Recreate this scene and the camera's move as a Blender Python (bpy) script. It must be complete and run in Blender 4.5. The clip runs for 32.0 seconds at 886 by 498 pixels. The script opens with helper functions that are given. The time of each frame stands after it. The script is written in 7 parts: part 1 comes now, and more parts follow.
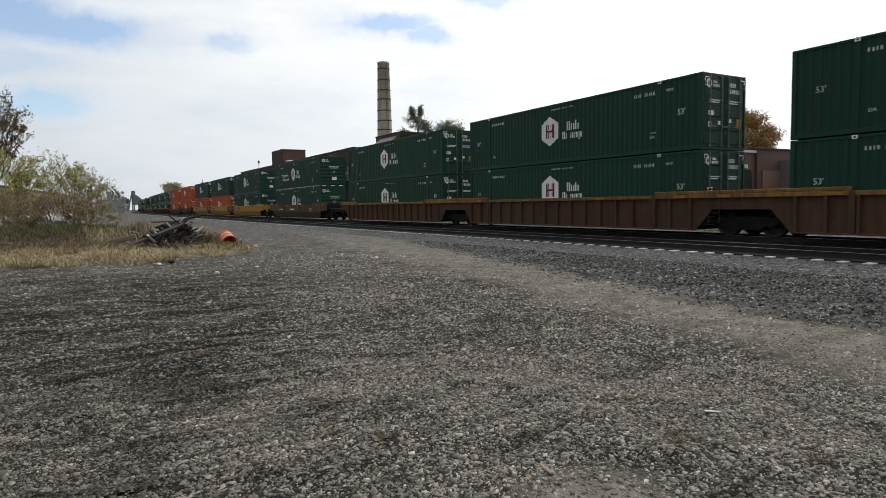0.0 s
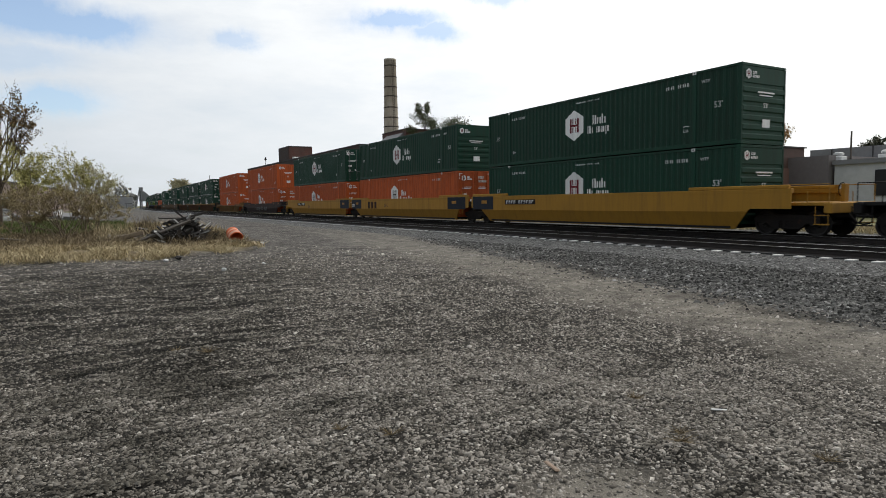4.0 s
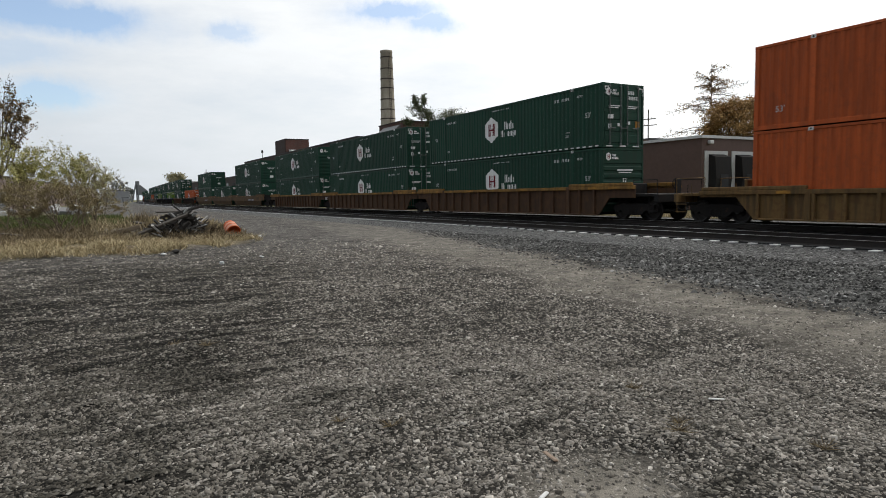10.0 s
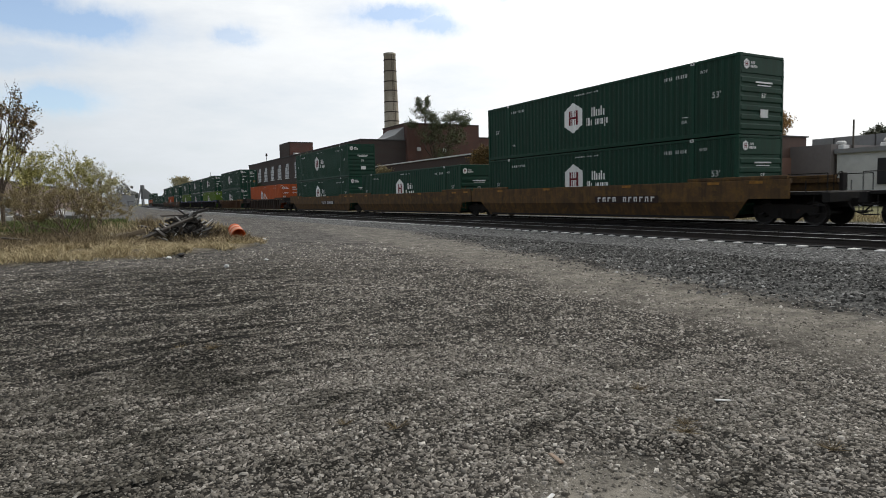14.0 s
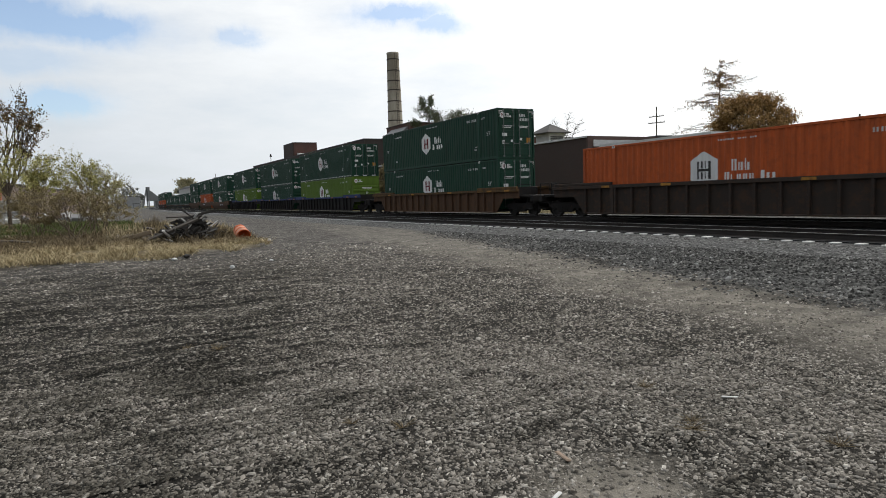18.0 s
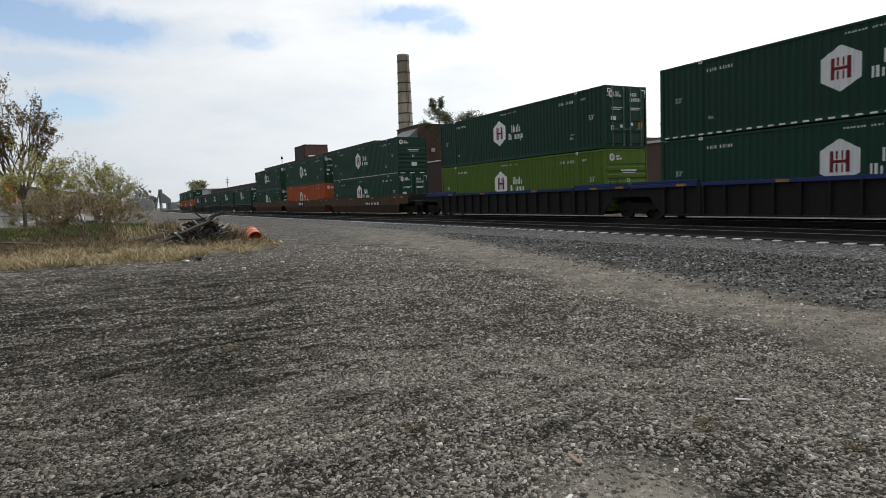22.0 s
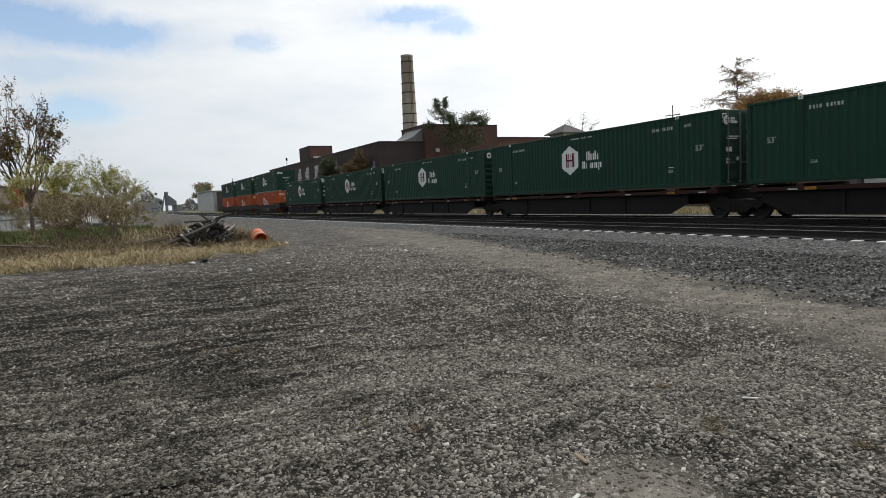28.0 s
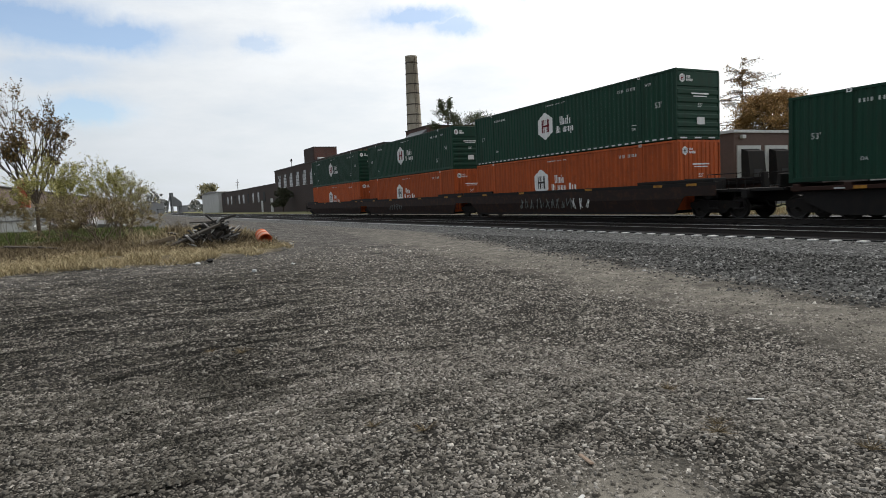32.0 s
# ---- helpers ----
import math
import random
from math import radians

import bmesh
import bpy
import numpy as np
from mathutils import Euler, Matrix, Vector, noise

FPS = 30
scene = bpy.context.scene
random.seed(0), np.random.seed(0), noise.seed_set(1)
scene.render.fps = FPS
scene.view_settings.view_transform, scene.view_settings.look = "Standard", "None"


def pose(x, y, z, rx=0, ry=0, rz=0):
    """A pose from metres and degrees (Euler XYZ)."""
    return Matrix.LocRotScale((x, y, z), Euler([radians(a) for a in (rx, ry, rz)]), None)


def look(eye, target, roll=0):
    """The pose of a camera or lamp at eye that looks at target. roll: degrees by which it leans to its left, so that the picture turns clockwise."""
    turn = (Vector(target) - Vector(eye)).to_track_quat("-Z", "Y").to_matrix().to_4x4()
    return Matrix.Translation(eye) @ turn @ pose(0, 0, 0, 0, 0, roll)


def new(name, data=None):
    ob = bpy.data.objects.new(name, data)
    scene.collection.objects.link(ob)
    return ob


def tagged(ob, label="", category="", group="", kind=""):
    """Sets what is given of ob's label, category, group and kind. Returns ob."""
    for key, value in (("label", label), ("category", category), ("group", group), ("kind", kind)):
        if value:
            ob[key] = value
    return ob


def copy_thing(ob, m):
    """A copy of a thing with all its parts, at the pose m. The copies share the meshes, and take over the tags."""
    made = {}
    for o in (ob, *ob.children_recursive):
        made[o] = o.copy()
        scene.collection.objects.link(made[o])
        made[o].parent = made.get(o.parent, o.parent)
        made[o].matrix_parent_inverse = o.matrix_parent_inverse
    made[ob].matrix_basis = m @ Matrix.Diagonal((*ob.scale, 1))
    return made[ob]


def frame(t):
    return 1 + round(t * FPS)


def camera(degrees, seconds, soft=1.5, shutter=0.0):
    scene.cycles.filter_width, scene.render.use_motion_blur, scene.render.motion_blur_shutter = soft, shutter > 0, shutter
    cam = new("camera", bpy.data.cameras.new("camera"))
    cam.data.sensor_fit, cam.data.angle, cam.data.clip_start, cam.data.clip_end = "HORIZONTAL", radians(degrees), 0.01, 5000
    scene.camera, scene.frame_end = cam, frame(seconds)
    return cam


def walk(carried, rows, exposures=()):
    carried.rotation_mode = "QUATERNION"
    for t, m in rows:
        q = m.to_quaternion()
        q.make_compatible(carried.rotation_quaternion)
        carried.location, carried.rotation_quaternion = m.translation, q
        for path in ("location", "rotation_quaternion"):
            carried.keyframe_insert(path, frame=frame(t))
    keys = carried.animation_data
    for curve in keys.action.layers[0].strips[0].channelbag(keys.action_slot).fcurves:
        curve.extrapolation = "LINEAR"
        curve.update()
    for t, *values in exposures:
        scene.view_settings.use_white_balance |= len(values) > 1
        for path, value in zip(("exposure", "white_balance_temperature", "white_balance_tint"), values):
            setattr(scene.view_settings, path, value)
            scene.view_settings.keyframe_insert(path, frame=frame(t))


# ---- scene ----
# Metres. The tracks run along x, the train moves towards +x, the camera is held by hand beside the yard.
cam = camera(70.13, 32.0, soft=0.9, shutter=0.08)
EYE = Vector((0.0, 0.0, 1.55))

# seconds, heading from -x towards +y, tilt, roll (degrees)
TURNS = [
    (0, 30.349, -3.999, -0.870), (0.5, 30.374, -4.138, -0.989), (1, 30.341, -4.362, -0.953), (1.5, 30.240, -4.429, -0.813),
    (2, 30.067, -4.369, -0.866), (2.5, 29.925, -4.281, -0.774), (3, 29.798, -4.299, -0.948), (3.5, 29.791, -4.258, -0.730),
    (5.5, 29.854, -4.410, -1.027), (6, 30.009, -4.721, -1.165), (6.5, 30.119, -4.940, -0.963), (7, 30.072, -4.941, -0.903),
    (7.5, 30.020, -4.834, -0.772), (8, 30.066, -4.866, -1.088), (8.5, 30.086, -4.949, -1.178), (9, 30.100, -5.003, -1.178),
    (9.5, 30.020, -5.059, -1.263), (10, 29.975, -4.987, -1.123), (10.5, 29.719, -4.868, -0.910), (11, 29.639, -4.765, -0.867),
    (11.5, 29.597, -5.029, -1.358), (12, 29.594, -4.987, -1.510), (12.5, 29.589, -5.104, -1.736), (13, 29.584, -5.042, -1.610),
    (13.5, 29.545, -4.908, -1.381), (14, 29.584, -4.791, -1.476), (14.5, 29.680, -4.823, -1.397), (16.5, 29.561, -5.160, -1.679),
    (17, 29.397, -5.006, -1.855), (17.5, 29.275, -4.899, -1.977), (18, 29.143, -4.877, -2.041), (18.5, 29.016, -4.881, -2.101),
    (19, 28.871, -4.861, -2.037), (19.5, 28.768, -4.763, -2.002), (20, 28.602, -4.673, -1.860), (20.5, 28.446, -4.609, -1.943),
    (21, 28.330, -4.582, -2.031), (21.5, 28.303, -4.671, -2.157), (22, 28.195, -4.697, -2.196), (22.5, 28.020, -4.848, -2.356),
    (23, 27.837, -4.751, -2.074), (23.5, 27.734, -4.569, -2.130), (24, 27.734, -4.275, -2.239), (24.5, 27.718, -4.150, -2.300),
    (25, 27.800, -4.497, -2.394), (25.5, 27.867, -4.515, -2.249), (27.5, 27.739, -4.613, -2.634), (28, 27.725, -4.665, -2.652),
    (28.5, 27.709, -4.647, -2.707), (29, 27.630, -4.615, -2.641), (29.5, 27.533, -4.477, -2.567), (30, 27.404, -4.385, -2.575),
    (30.5, 27.299, -4.359, -2.659), (31, 27.257, -4.446, -2.723), (31.5, 27.330, -4.568, -2.776), (32, 27.330, -4.586, -2.703),
]


def facing(heading, tilt):
    a, e = radians(heading), radians(tilt)
    return Vector((-math.cos(a) * math.cos(e), math.sin(a) * math.cos(e), math.sin(e)))


walk(cam, [(t, look(EYE, EYE + 10 * facing(h, e), r)) for t, h, e, r in TURNS])


# ---- light ----
SUN_WAY = facing(74, 48)          # towards the sun, veiled by thin cloud above and beyond the train

world = bpy.data.worlds.new("overcast_sky")
scene.world = world
world.use_nodes = True
wn, wl = world.node_tree.nodes, world.node_tree.links
wn.clear()


def wnode(kind, **values):
    n = wn.new(kind)
    for k, v in values.items():
        n.inputs[k].default_value = v
    return n


def wmath(op, a, b=None, c=None):
    n = wn.new("ShaderNodeMath")
    n.operation = op
    for i, v in enumerate((a, b, c)):
        if v is None:
            continue
        if isinstance(v, (int, float)):
            n.inputs[i].default_value = v
        else:
            wl.new(v, n.inputs[i])
    return n.outputs[0]


w_out, w_bg = wn.new("ShaderNodeOutputWorld"), wn.new("ShaderNodeBackground")
w_co = wn.new("ShaderNodeTexCoord")
sky = wn.new("ShaderNodeTexSky")
sky.sky_type = "NISHITA"
sky.sun_disc = False
sky.sun_elevation = radians(48)
sky.sun_rotation = math.atan2(SUN_WAY.x, SUN_WAY.y)
sky.air_density, sky.dust_density, sky.ozone_density = 1.0, 0.6, 2.0
sky_scaled = wn.new("ShaderNodeVectorMath")
sky_scaled.operation = "SCALE"
sky_scaled.inputs["Scale"].default_value = 0.15
wl.new(sky.outputs[0], sky_scaled.inputs[0])
# ragged directions, so that cloud edges fray
w_warp = wnode("ShaderNodeTexNoise", Scale=13.0, Detail=8.0, Roughness=0.68)
wl.new(w_co.outputs["Generated"], w_warp.inputs["Vector"])
w_sub = wn.new("ShaderNodeVectorMath")
w_sub.operation = "SUBTRACT"
wl.new(w_warp.outputs["Color"], w_sub.inputs[0])
w_sub.inputs[1].default_value = (0.5, 0.5, 0.5)
w_mad = wn.new("ShaderNodeVectorMath")
w_mad.operation = "MULTIPLY_ADD"
wl.new(w_sub.outputs[0], w_mad.inputs[0])
w_mad.inputs[1].default_value = (0.10, 0.10, 0.045)
wl.new(w_co.outputs["Generated"], w_mad.inputs[2])
# gaps in the cloud: heading, height (degrees), half width, half height, depth
GAPS = [(1.0, 18.8, 9, 1.5, 0.5), (1.2, 13.7, 4.4, 1.25, 1.0), (-3.6, 14.2, 4.5, 1.6, 1.0), (12.1, 13.6, 1.6, 0.7, 0.6), (-1.2, 8.1, 3.2, 1.0, 0.9), (-4.0, 11.2, 4.0, 1.0, 0.45),
        (26.0, 15.6, 3.6, 0.75, 0.9), (29.0, 14.7, 1.8, 0.7, 0.8), (34.5, 17.6, 3.0, 0.7, 0.7), (-22, 18, 12, 3.0, 0.8),
        (8, 24, 10, 2.4, 0.8), (-60, 30, 16, 6, 0.8), (-120, 24, 18, 5, 0.8), (160, 32, 14, 5, 0.7)]
gap_sum = None
for head, high, wide, tall, depth in GAPS:
    d = facing(head, high)
    side, up = Vector((d.y, -d.x, 0)).normalized(), Vector((0, 0, 1))
    diff = wn.new("ShaderNodeVectorMath")
    diff.operation = "SUBTRACT"
    wl.new(w_mad.outputs[0], diff.inputs[0])
    diff.inputs[1].default_value = d
    reach = []
    for axis, size in ((side, wide), (up, tall)):
        dot = wn.new("ShaderNodeVectorMath")
        dot.operation = "DOT_PRODUCT"
        wl.new(diff.outputs[0], dot.inputs[0])
        dot.inputs[1].default_value = axis / math.tan(radians(size))
        reach.append(wmath("MULTIPLY", dot.outputs["Value"], dot.outputs["Value"]))
    ahead = wn.new("ShaderNodeVectorMath")
    ahead.operation = "DOT_PRODUCT"
    wl.new(w_co.outputs["Generated"], ahead.inputs[0])
    ahead.inputs[1].default_value = d
    near = wmath("GREATER_THAN", ahead.outputs["Value"], 0.6)
    fall = wmath("MULTIPLY", wmath("EXPONENT", wmath("MULTIPLY", wmath("ADD", *reach), -1.1)), near)
    fall = wmath("MULTIPLY", wmath("MINIMUM", wmath("MULTIPLY", fall, 1.5), 1.0), depth)
    gap_sum = fall if gap_sum is None else wmath("MAXIMUM", gap_sum, fall)
w_streak = wnode("ShaderNodeTexNoise", Scale=5.0, Detail=7.0, Roughness=0.6)
w_map = wn.new("ShaderNodeMapping")
w_map.inputs["Scale"].default_value = (1.0, 1.0, 3.5)
wl.new(w_co.outputs["Generated"], w_map.inputs[0])
wl.new(w_map.outputs[0], w_streak.inputs["Vector"])
veil = wmath("SUBTRACT", 1.0, wmath("MULTIPLY", gap_sum, 0.84))
thin = wmath("MULTIPLY_ADD", w_streak.outputs["Fac"], 0.5, 0.72)
cover = wmath("MINIMUM", wmath("MULTIPLY", veil, thin), 1.0)
# cloud brightens towards the veiled sun
glow_dot = wn.new("ShaderNodeVectorMath")
glow_dot.operation = "DOT_PRODUCT"
wl.new(w_co.outputs["Generated"], glow_dot.inputs[0])
glow_dot.inputs[1].default_value = SUN_WAY
glow = wmath("POWER", wmath("MAXIMUM", wmath("MULTIPLY_ADD", glow_dot.outputs["Value"], 0.5, 0.5), 0.0), 2.0)
bright = wmath("MULTIPLY_ADD", glow, 1.12, 0.31)
bright = wmath("MULTIPLY", bright, wmath("MULTIPLY_ADD", w_streak.outputs["Fac"], 0.30, 0.85))
cloud = wn.new("ShaderNodeVectorMath")
cloud.operation = "SCALE"
cloud_tint = wn.new("ShaderNodeMix")
cloud_tint.data_type = "VECTOR"
wl.new(wmath("MINIMUM", wmath("MAXIMUM", wmath("MULTIPLY_ADD", glow, 2.6, -1.0), 0.0), 1.0), cloud_tint.inputs[0])
cloud_tint.inputs[4].default_value, cloud_tint.inputs[5].default_value = (0.93, 0.99, 1.05), (1.0, 1.0, 0.985)
wl.new(cloud_tint.outputs[1], cloud.inputs[0])
wl.new(bright, cloud.inputs["Scale"])
w_mix = wn.new("ShaderNodeMix")
w_mix.data_type = "VECTOR"
wl.new(cover, w_mix.inputs[0])
wl.new(sky_scaled.outputs[0], w_mix.inputs[4])
wl.new(cloud.outputs[0], w_mix.inputs[5])
wl.new(w_mix.outputs[1], w_bg.inputs["Color"])
w_bg.inputs["Strength"].default_value = 1.0
wl.new(w_bg.outputs[0], w_out.inputs[0])

sun = new("sun", bpy.data.lights.new("sun", "SUN"))
sun.data.energy, sun.data.angle, sun.data.color = 1.5, radians(10), (1.0, 0.95, 0.88)
sun.matrix_world = look(SUN_WAY * 50, (0, 0, 0))
scene.view_settings.exposure = 0.0


# ---- materials ----
def material(name, rough=0.7, metal=0.0):
    m = bpy.data.materials.new(name)
    m.use_nodes = True
    b = m.node_tree.nodes["Principled BSDF"]
    b.inputs["Roughness"].default_value = rough
    b.inputs["Metallic"].default_value = metal
    return m, m.node_tree.nodes, m.node_tree.links, b


def noise_of(n, l, scale, detail=4.0, rough=0.6, coords="Object", stretch=None, distort=0.0):
    t = n.new("ShaderNodeTexCoord")
    x = n.new("ShaderNodeTexNoise")
    x.inputs["Scale"].default_value, x.inputs["Detail"].default_value = scale, detail
    x.inputs["Roughness"].default_value, x.inputs["Distortion"].default_value = rough, distort
    src = t.outputs[coords]
    if stretch:
        mp = n.new("ShaderNodeMapping")
        mp.inputs["Scale"].default_value = stretch
        l.new(src, mp.inputs[0])
        src = mp.outputs[0]
    l.new(src, x.inputs["Vector"])
    return x.outputs["Fac"]


def ramp_of(n, l, fac, stops):
    r = n.new("ShaderNodeValToRGB")
    e = r.color_ramp.elements
    while len(e) < len(stops):
        e.new(0.5)
    for el, (p, c) in zip(e, stops):
        el.position, el.color = p, (*c, 1)
    l.new(fac, r.inputs[0])
    return r.outputs[0]


def mixed(n, l, fac, a, b, mode="MIX"):
    x = n.new("ShaderNodeMix")
    x.data_type, x.blend_type = "RGBA", mode
    for i, v in ((0, fac), (6, a), (7, b)):
        if isinstance(v, float):
            x.inputs[i].default_value = v
        elif isinstance(v, tuple):
            x.inputs[i].default_value = (*v, 1)
        else:
            l.new(v, x.inputs[i])
    return x.outputs[2]


def bump_of(n, l, b, height, strength=0.3, distance=0.02):
    x = n.new("ShaderNodeBump")
    x.inputs["Strength"].default_value, x.inputs["Distance"].default_value = strength, distance
    l.new(height, x.inputs["Height"])
    l.new(x.outputs[0], b.inputs["Normal"])


def painted(name, colour, rust=(0.10, 0.045, 0.02), wear=0.25, rough=0.5, grime=(0.03, 0.027, 0.022), grime_amount=0.35, spec=0.22, heavy=False):
    """Paint on steel with streaked grime and patches of rust; each thing a little different."""
    m, n, l, b = material(name, rough)
    b.inputs["Specular IOR Level"].default_value = spec
    info = n.new("ShaderNodeObjectInfo")
    fade = n.new("ShaderNodeHueSaturation")
    fade.inputs["Color"].default_value = (*colour, 1)
    mr = n.new("ShaderNodeMapRange")
    mr.inputs["To Min"].default_value, mr.inputs["To Max"].default_value = 0.86, 1.14
    l.new(info.outputs["Random"], mr.inputs["Value"])
    l.new(mr.outputs[0], fade.inputs["Value"])
    streak = noise_of(n, l, 2.2, 6, 0.65, stretch=(2.2, 2.2, 0.22))
    dirt = ramp_of(n, l, streak, [(0.40, (0, 0, 0)), (0.62, (1, 1, 1))] if heavy else [(0.46, (0, 0, 0)), (0.78, (1, 1, 1))])
    dm = n.new("ShaderNodeMath")
    dm.operation = "MULTIPLY"
    l.new(dirt, dm.inputs[0])
    dm.inputs[1].default_value = grime_amount
    c1 = mixed(n, l, dm.outputs[0], fade.outputs[0], grime)
    spots = noise_of(n, l, 3.1, 9, 0.75)
    rm = ramp_of(n, l, spots, [(0.50, (0, 0, 0)), (0.60, (1, 1, 1))] if heavy else [(0.60, (0, 0, 0)), (0.68, (1, 1, 1))])
    rmm = n.new("ShaderNodeMath")
    rmm.operation = "MULTIPLY"
    l.new(rm, rmm.inputs[0])
    rmm.inputs[1].default_value = wear
    c2 = mixed(n, l, rmm.outputs[0], c1, rust)
    l.new(c2, b.inputs["Base Color"])
    rr = n.new("ShaderNodeMapRange")
    rr.inputs["To Min"].default_value, rr.inputs["To Max"].default_value = rough - 0.1, rough + 0.28
    l.new(streak, rr.inputs["Value"])
    l.new(rr.outputs[0], b.inputs["Roughness"])
    bump_of(n, l, b, noise_of(n, l, 0.9, 5, 0.6), 0.25, 0.03)
    return m


def plain(name, lo, hi, scale=6.0, rough=0.8, bump=0.3, dist=0.01, metal=0.0, stretch=None):
    m, n, l, b = material(name, rough, metal)
    f1 = noise_of(n, l, scale, 6, 0.65, stretch=stretch)
    f2 = noise_of(n, l, scale * 0.13, 3, 0.5, stretch=stretch)
    fm = n.new("ShaderNodeMath")
    fm.operation = "MULTIPLY_ADD"
    l.new(f1, fm.inputs[0])
    fm.inputs[1].default_value = 0.55
    half = n.new("ShaderNodeMath")
    half.operation = "MULTIPLY"
    l.new(f2, half.inputs[0])
    half.inputs[1].default_value = 0.45
    l.new(half.outputs[0], fm.inputs[2])
    l.new(ramp_of(n, l, fm.outputs[0], [(0.32, lo), (0.68, hi)]), b.inputs["Base Color"])
    if bump:
        bump_of(n, l, b, f1, bump, dist)
    return m


def damp_dirt(n, l):
    """Where the yard is damp and dirty: ragged patches, most of them by the verge side."""
    t = n.new("ShaderNodeTexCoord")
    s = n.new("ShaderNodeSeparateXYZ")
    l.new(t.outputs["Object"], s.inputs[0])

    def calc(op, a, c, d=None):
        x = n.new("ShaderNodeMath")
        x.operation = op
        for i, v in enumerate((a, c, d)):
            if isinstance(v, (int, float)):
                x.inputs[i].default_value = v
            elif v is not None:
                l.new(v, x.inputs[i])
        return x.outputs[0]

    lean = calc("MULTIPLY_ADD", s.outputs[0], -0.15, calc("MULTIPLY", s.outputs[1], -0.42))
    lean = calc("MINIMUM", calc("MAXIMUM", lean, -0.12), 0.55)
    patch = noise_of(n, l, 0.7, 5, 0.62, stretch=(1.5, 0.8, 1), distort=0.5)
    worn = noise_of(n, l, 1.0, 7, 0.72, stretch=(2.4, 0.36, 1), distort=0.8)
    lines = noise_of(n, l, 3.6, 6, 0.75, stretch=(2.2, 0.45, 1), distort=0.6)
    total = calc("ADD", calc("MULTIPLY_ADD", patch, 1.5, -0.75), calc("MULTIPLY_ADD", worn, 3.8, -1.9))
    total = calc("ADD", total, calc("MULTIPLY_ADD", lines, 4.6, -2.3))
    total = calc("ADD", total, calc("MULTIPLY_ADD", lean, 0.95, 0.12))
    total = calc("SUBTRACT", total, calc("MINIMUM", calc("MAXIMUM", calc("MULTIPLY_ADD", s.outputs[0], -0.12, -1.7), 0.0), 1.5))
    return calc("MINIMUM", calc("MAXIMUM", total, 0.0), 1.0)


def stone_material(name, stops, rough=0.92):
    """Crushed stone: each piece its own grey, dulled where the yard is damp."""
    m, n, l, b = material(name, rough)
    b.inputs["Specular IOR Level"].default_value = 0.1
    g = n.new("ShaderNodeNewGeometry")
    c = ramp_of(n, l, g.outputs["Random Per Island"], stops)
    speck = noise_of(n, l, 90.0, 3, 0.6)
    c = mixed(n, l, 1.0, c, ramp_of(n, l, speck, [(0.3, (0.72, 0.72, 0.72)), (0.7, (1.22, 1.22, 1.22))]), "MULTIPLY")
    d = damp_dirt(n, l)
    c = mixed(n, l, d, c, mixed(n, l, 1.0, c, (0.36, 0.362, 0.345), "MULTIPLY"))
    l.new(c, b.inputs["Base Color"])
    return m


def leafy(name, a, b_, c, rough=0.6):
    m, n, l, b = material(name, rough)
    g = n.new("ShaderNodeNewGeometry")
    l.new(ramp_of(n, l, g.outputs["Random Per Island"], [(0.0, a), (0.55, b_), (1.0, c)]), b.inputs["Base Color"])
    b.inputs["Specular IOR Level"].default_value = 0.25
    b.inputs["Transmission Weight"].default_value = 0.0
    return m


GREEN = painted("green_container_paint", (0.0088, 0.046, 0.0275), wear=0.12, rough=0.45, grime_amount=0.5, spec=0.2)
ORANGE = painted("orange_container_paint", (0.46, 0.092, 0.021), rust=(0.17, 0.05, 0.022), wear=0.3, rough=0.55, grime=(0.16, 0.045, 0.02), grime_amount=0.45, spec=0.22, heavy=True)
LIME = painted("lime_green_container_paint", (0.088, 0.155, 0.016), wear=0.1, rough=0.45, spec=0.2)
WHITE = painted("white_marking_paint", (0.78, 0.78, 0.76), wear=0.08, rough=0.5, grime=(0.4, 0.39, 0.37), grime_amount=0.35)
FADED_WHITE = painted("faded_white_marking_paint", (0.58, 0.60, 0.58), wear=0.15, rough=0.55, grime=(0.12, 0.14, 0.13), grime_amount=0.5)
DARKRED = painted("dark_red_marking_paint", (0.16, 0.012, 0.018), wear=0.02)
CHARCOAL = painted("charcoal_marking_paint", (0.05, 0.045, 0.042), wear=0.02)
DATA_YELLOW = painted("amber_label_paint", (0.42, 0.20, 0.03), wear=0.5, heavy=True)
STEEL = painted("galvanised_rod", (0.14, 0.155, 0.148), wear=0.2, rough=0.45)
RUST_BROWN = painted("rust_brown_car_paint", (0.086, 0.046, 0.026), rust=(0.11, 0.055, 0.024), wear=0.5, rough=0.75, grime_amount=0.5, heavy=True)
UMBER = painted("umber_car_paint", (0.105, 0.058, 0.024), rust=(0.165, 0.092, 0.024), wear=0.6, rough=0.72, grime_amount=0.6, heavy=True)
TAN_YELLOW = painted("tan_yellow_car_paint", (0.170, 0.100, 0.036), wear=0.45, rough=0.7, grime_amount=0.6, heavy=True)
CAR_YELLOW = painted("yellow_car_paint", (0.34, 0.175, 0.022), wear=0.12, rough=0.55, grime=(0.14, 0.08, 0.03), grime_amount=0.5)
SILL_YELLOW = painted("worn_yellow_sill_paint", (0.27, 0.145, 0.034), wear=0.5, rough=0.7, grime_amount=0.5, heavy=True)
PLUM_BROWN = painted("dark_plum_car_paint", (0.030, 0.018, 0.016), wear=0.3, rough=0.7, heavy=True)
GREY_BROWN = painted("grey_brown_car_paint", (0.042, 0.031, 0.025), wear=0.3, rough=0.75, heavy=True)
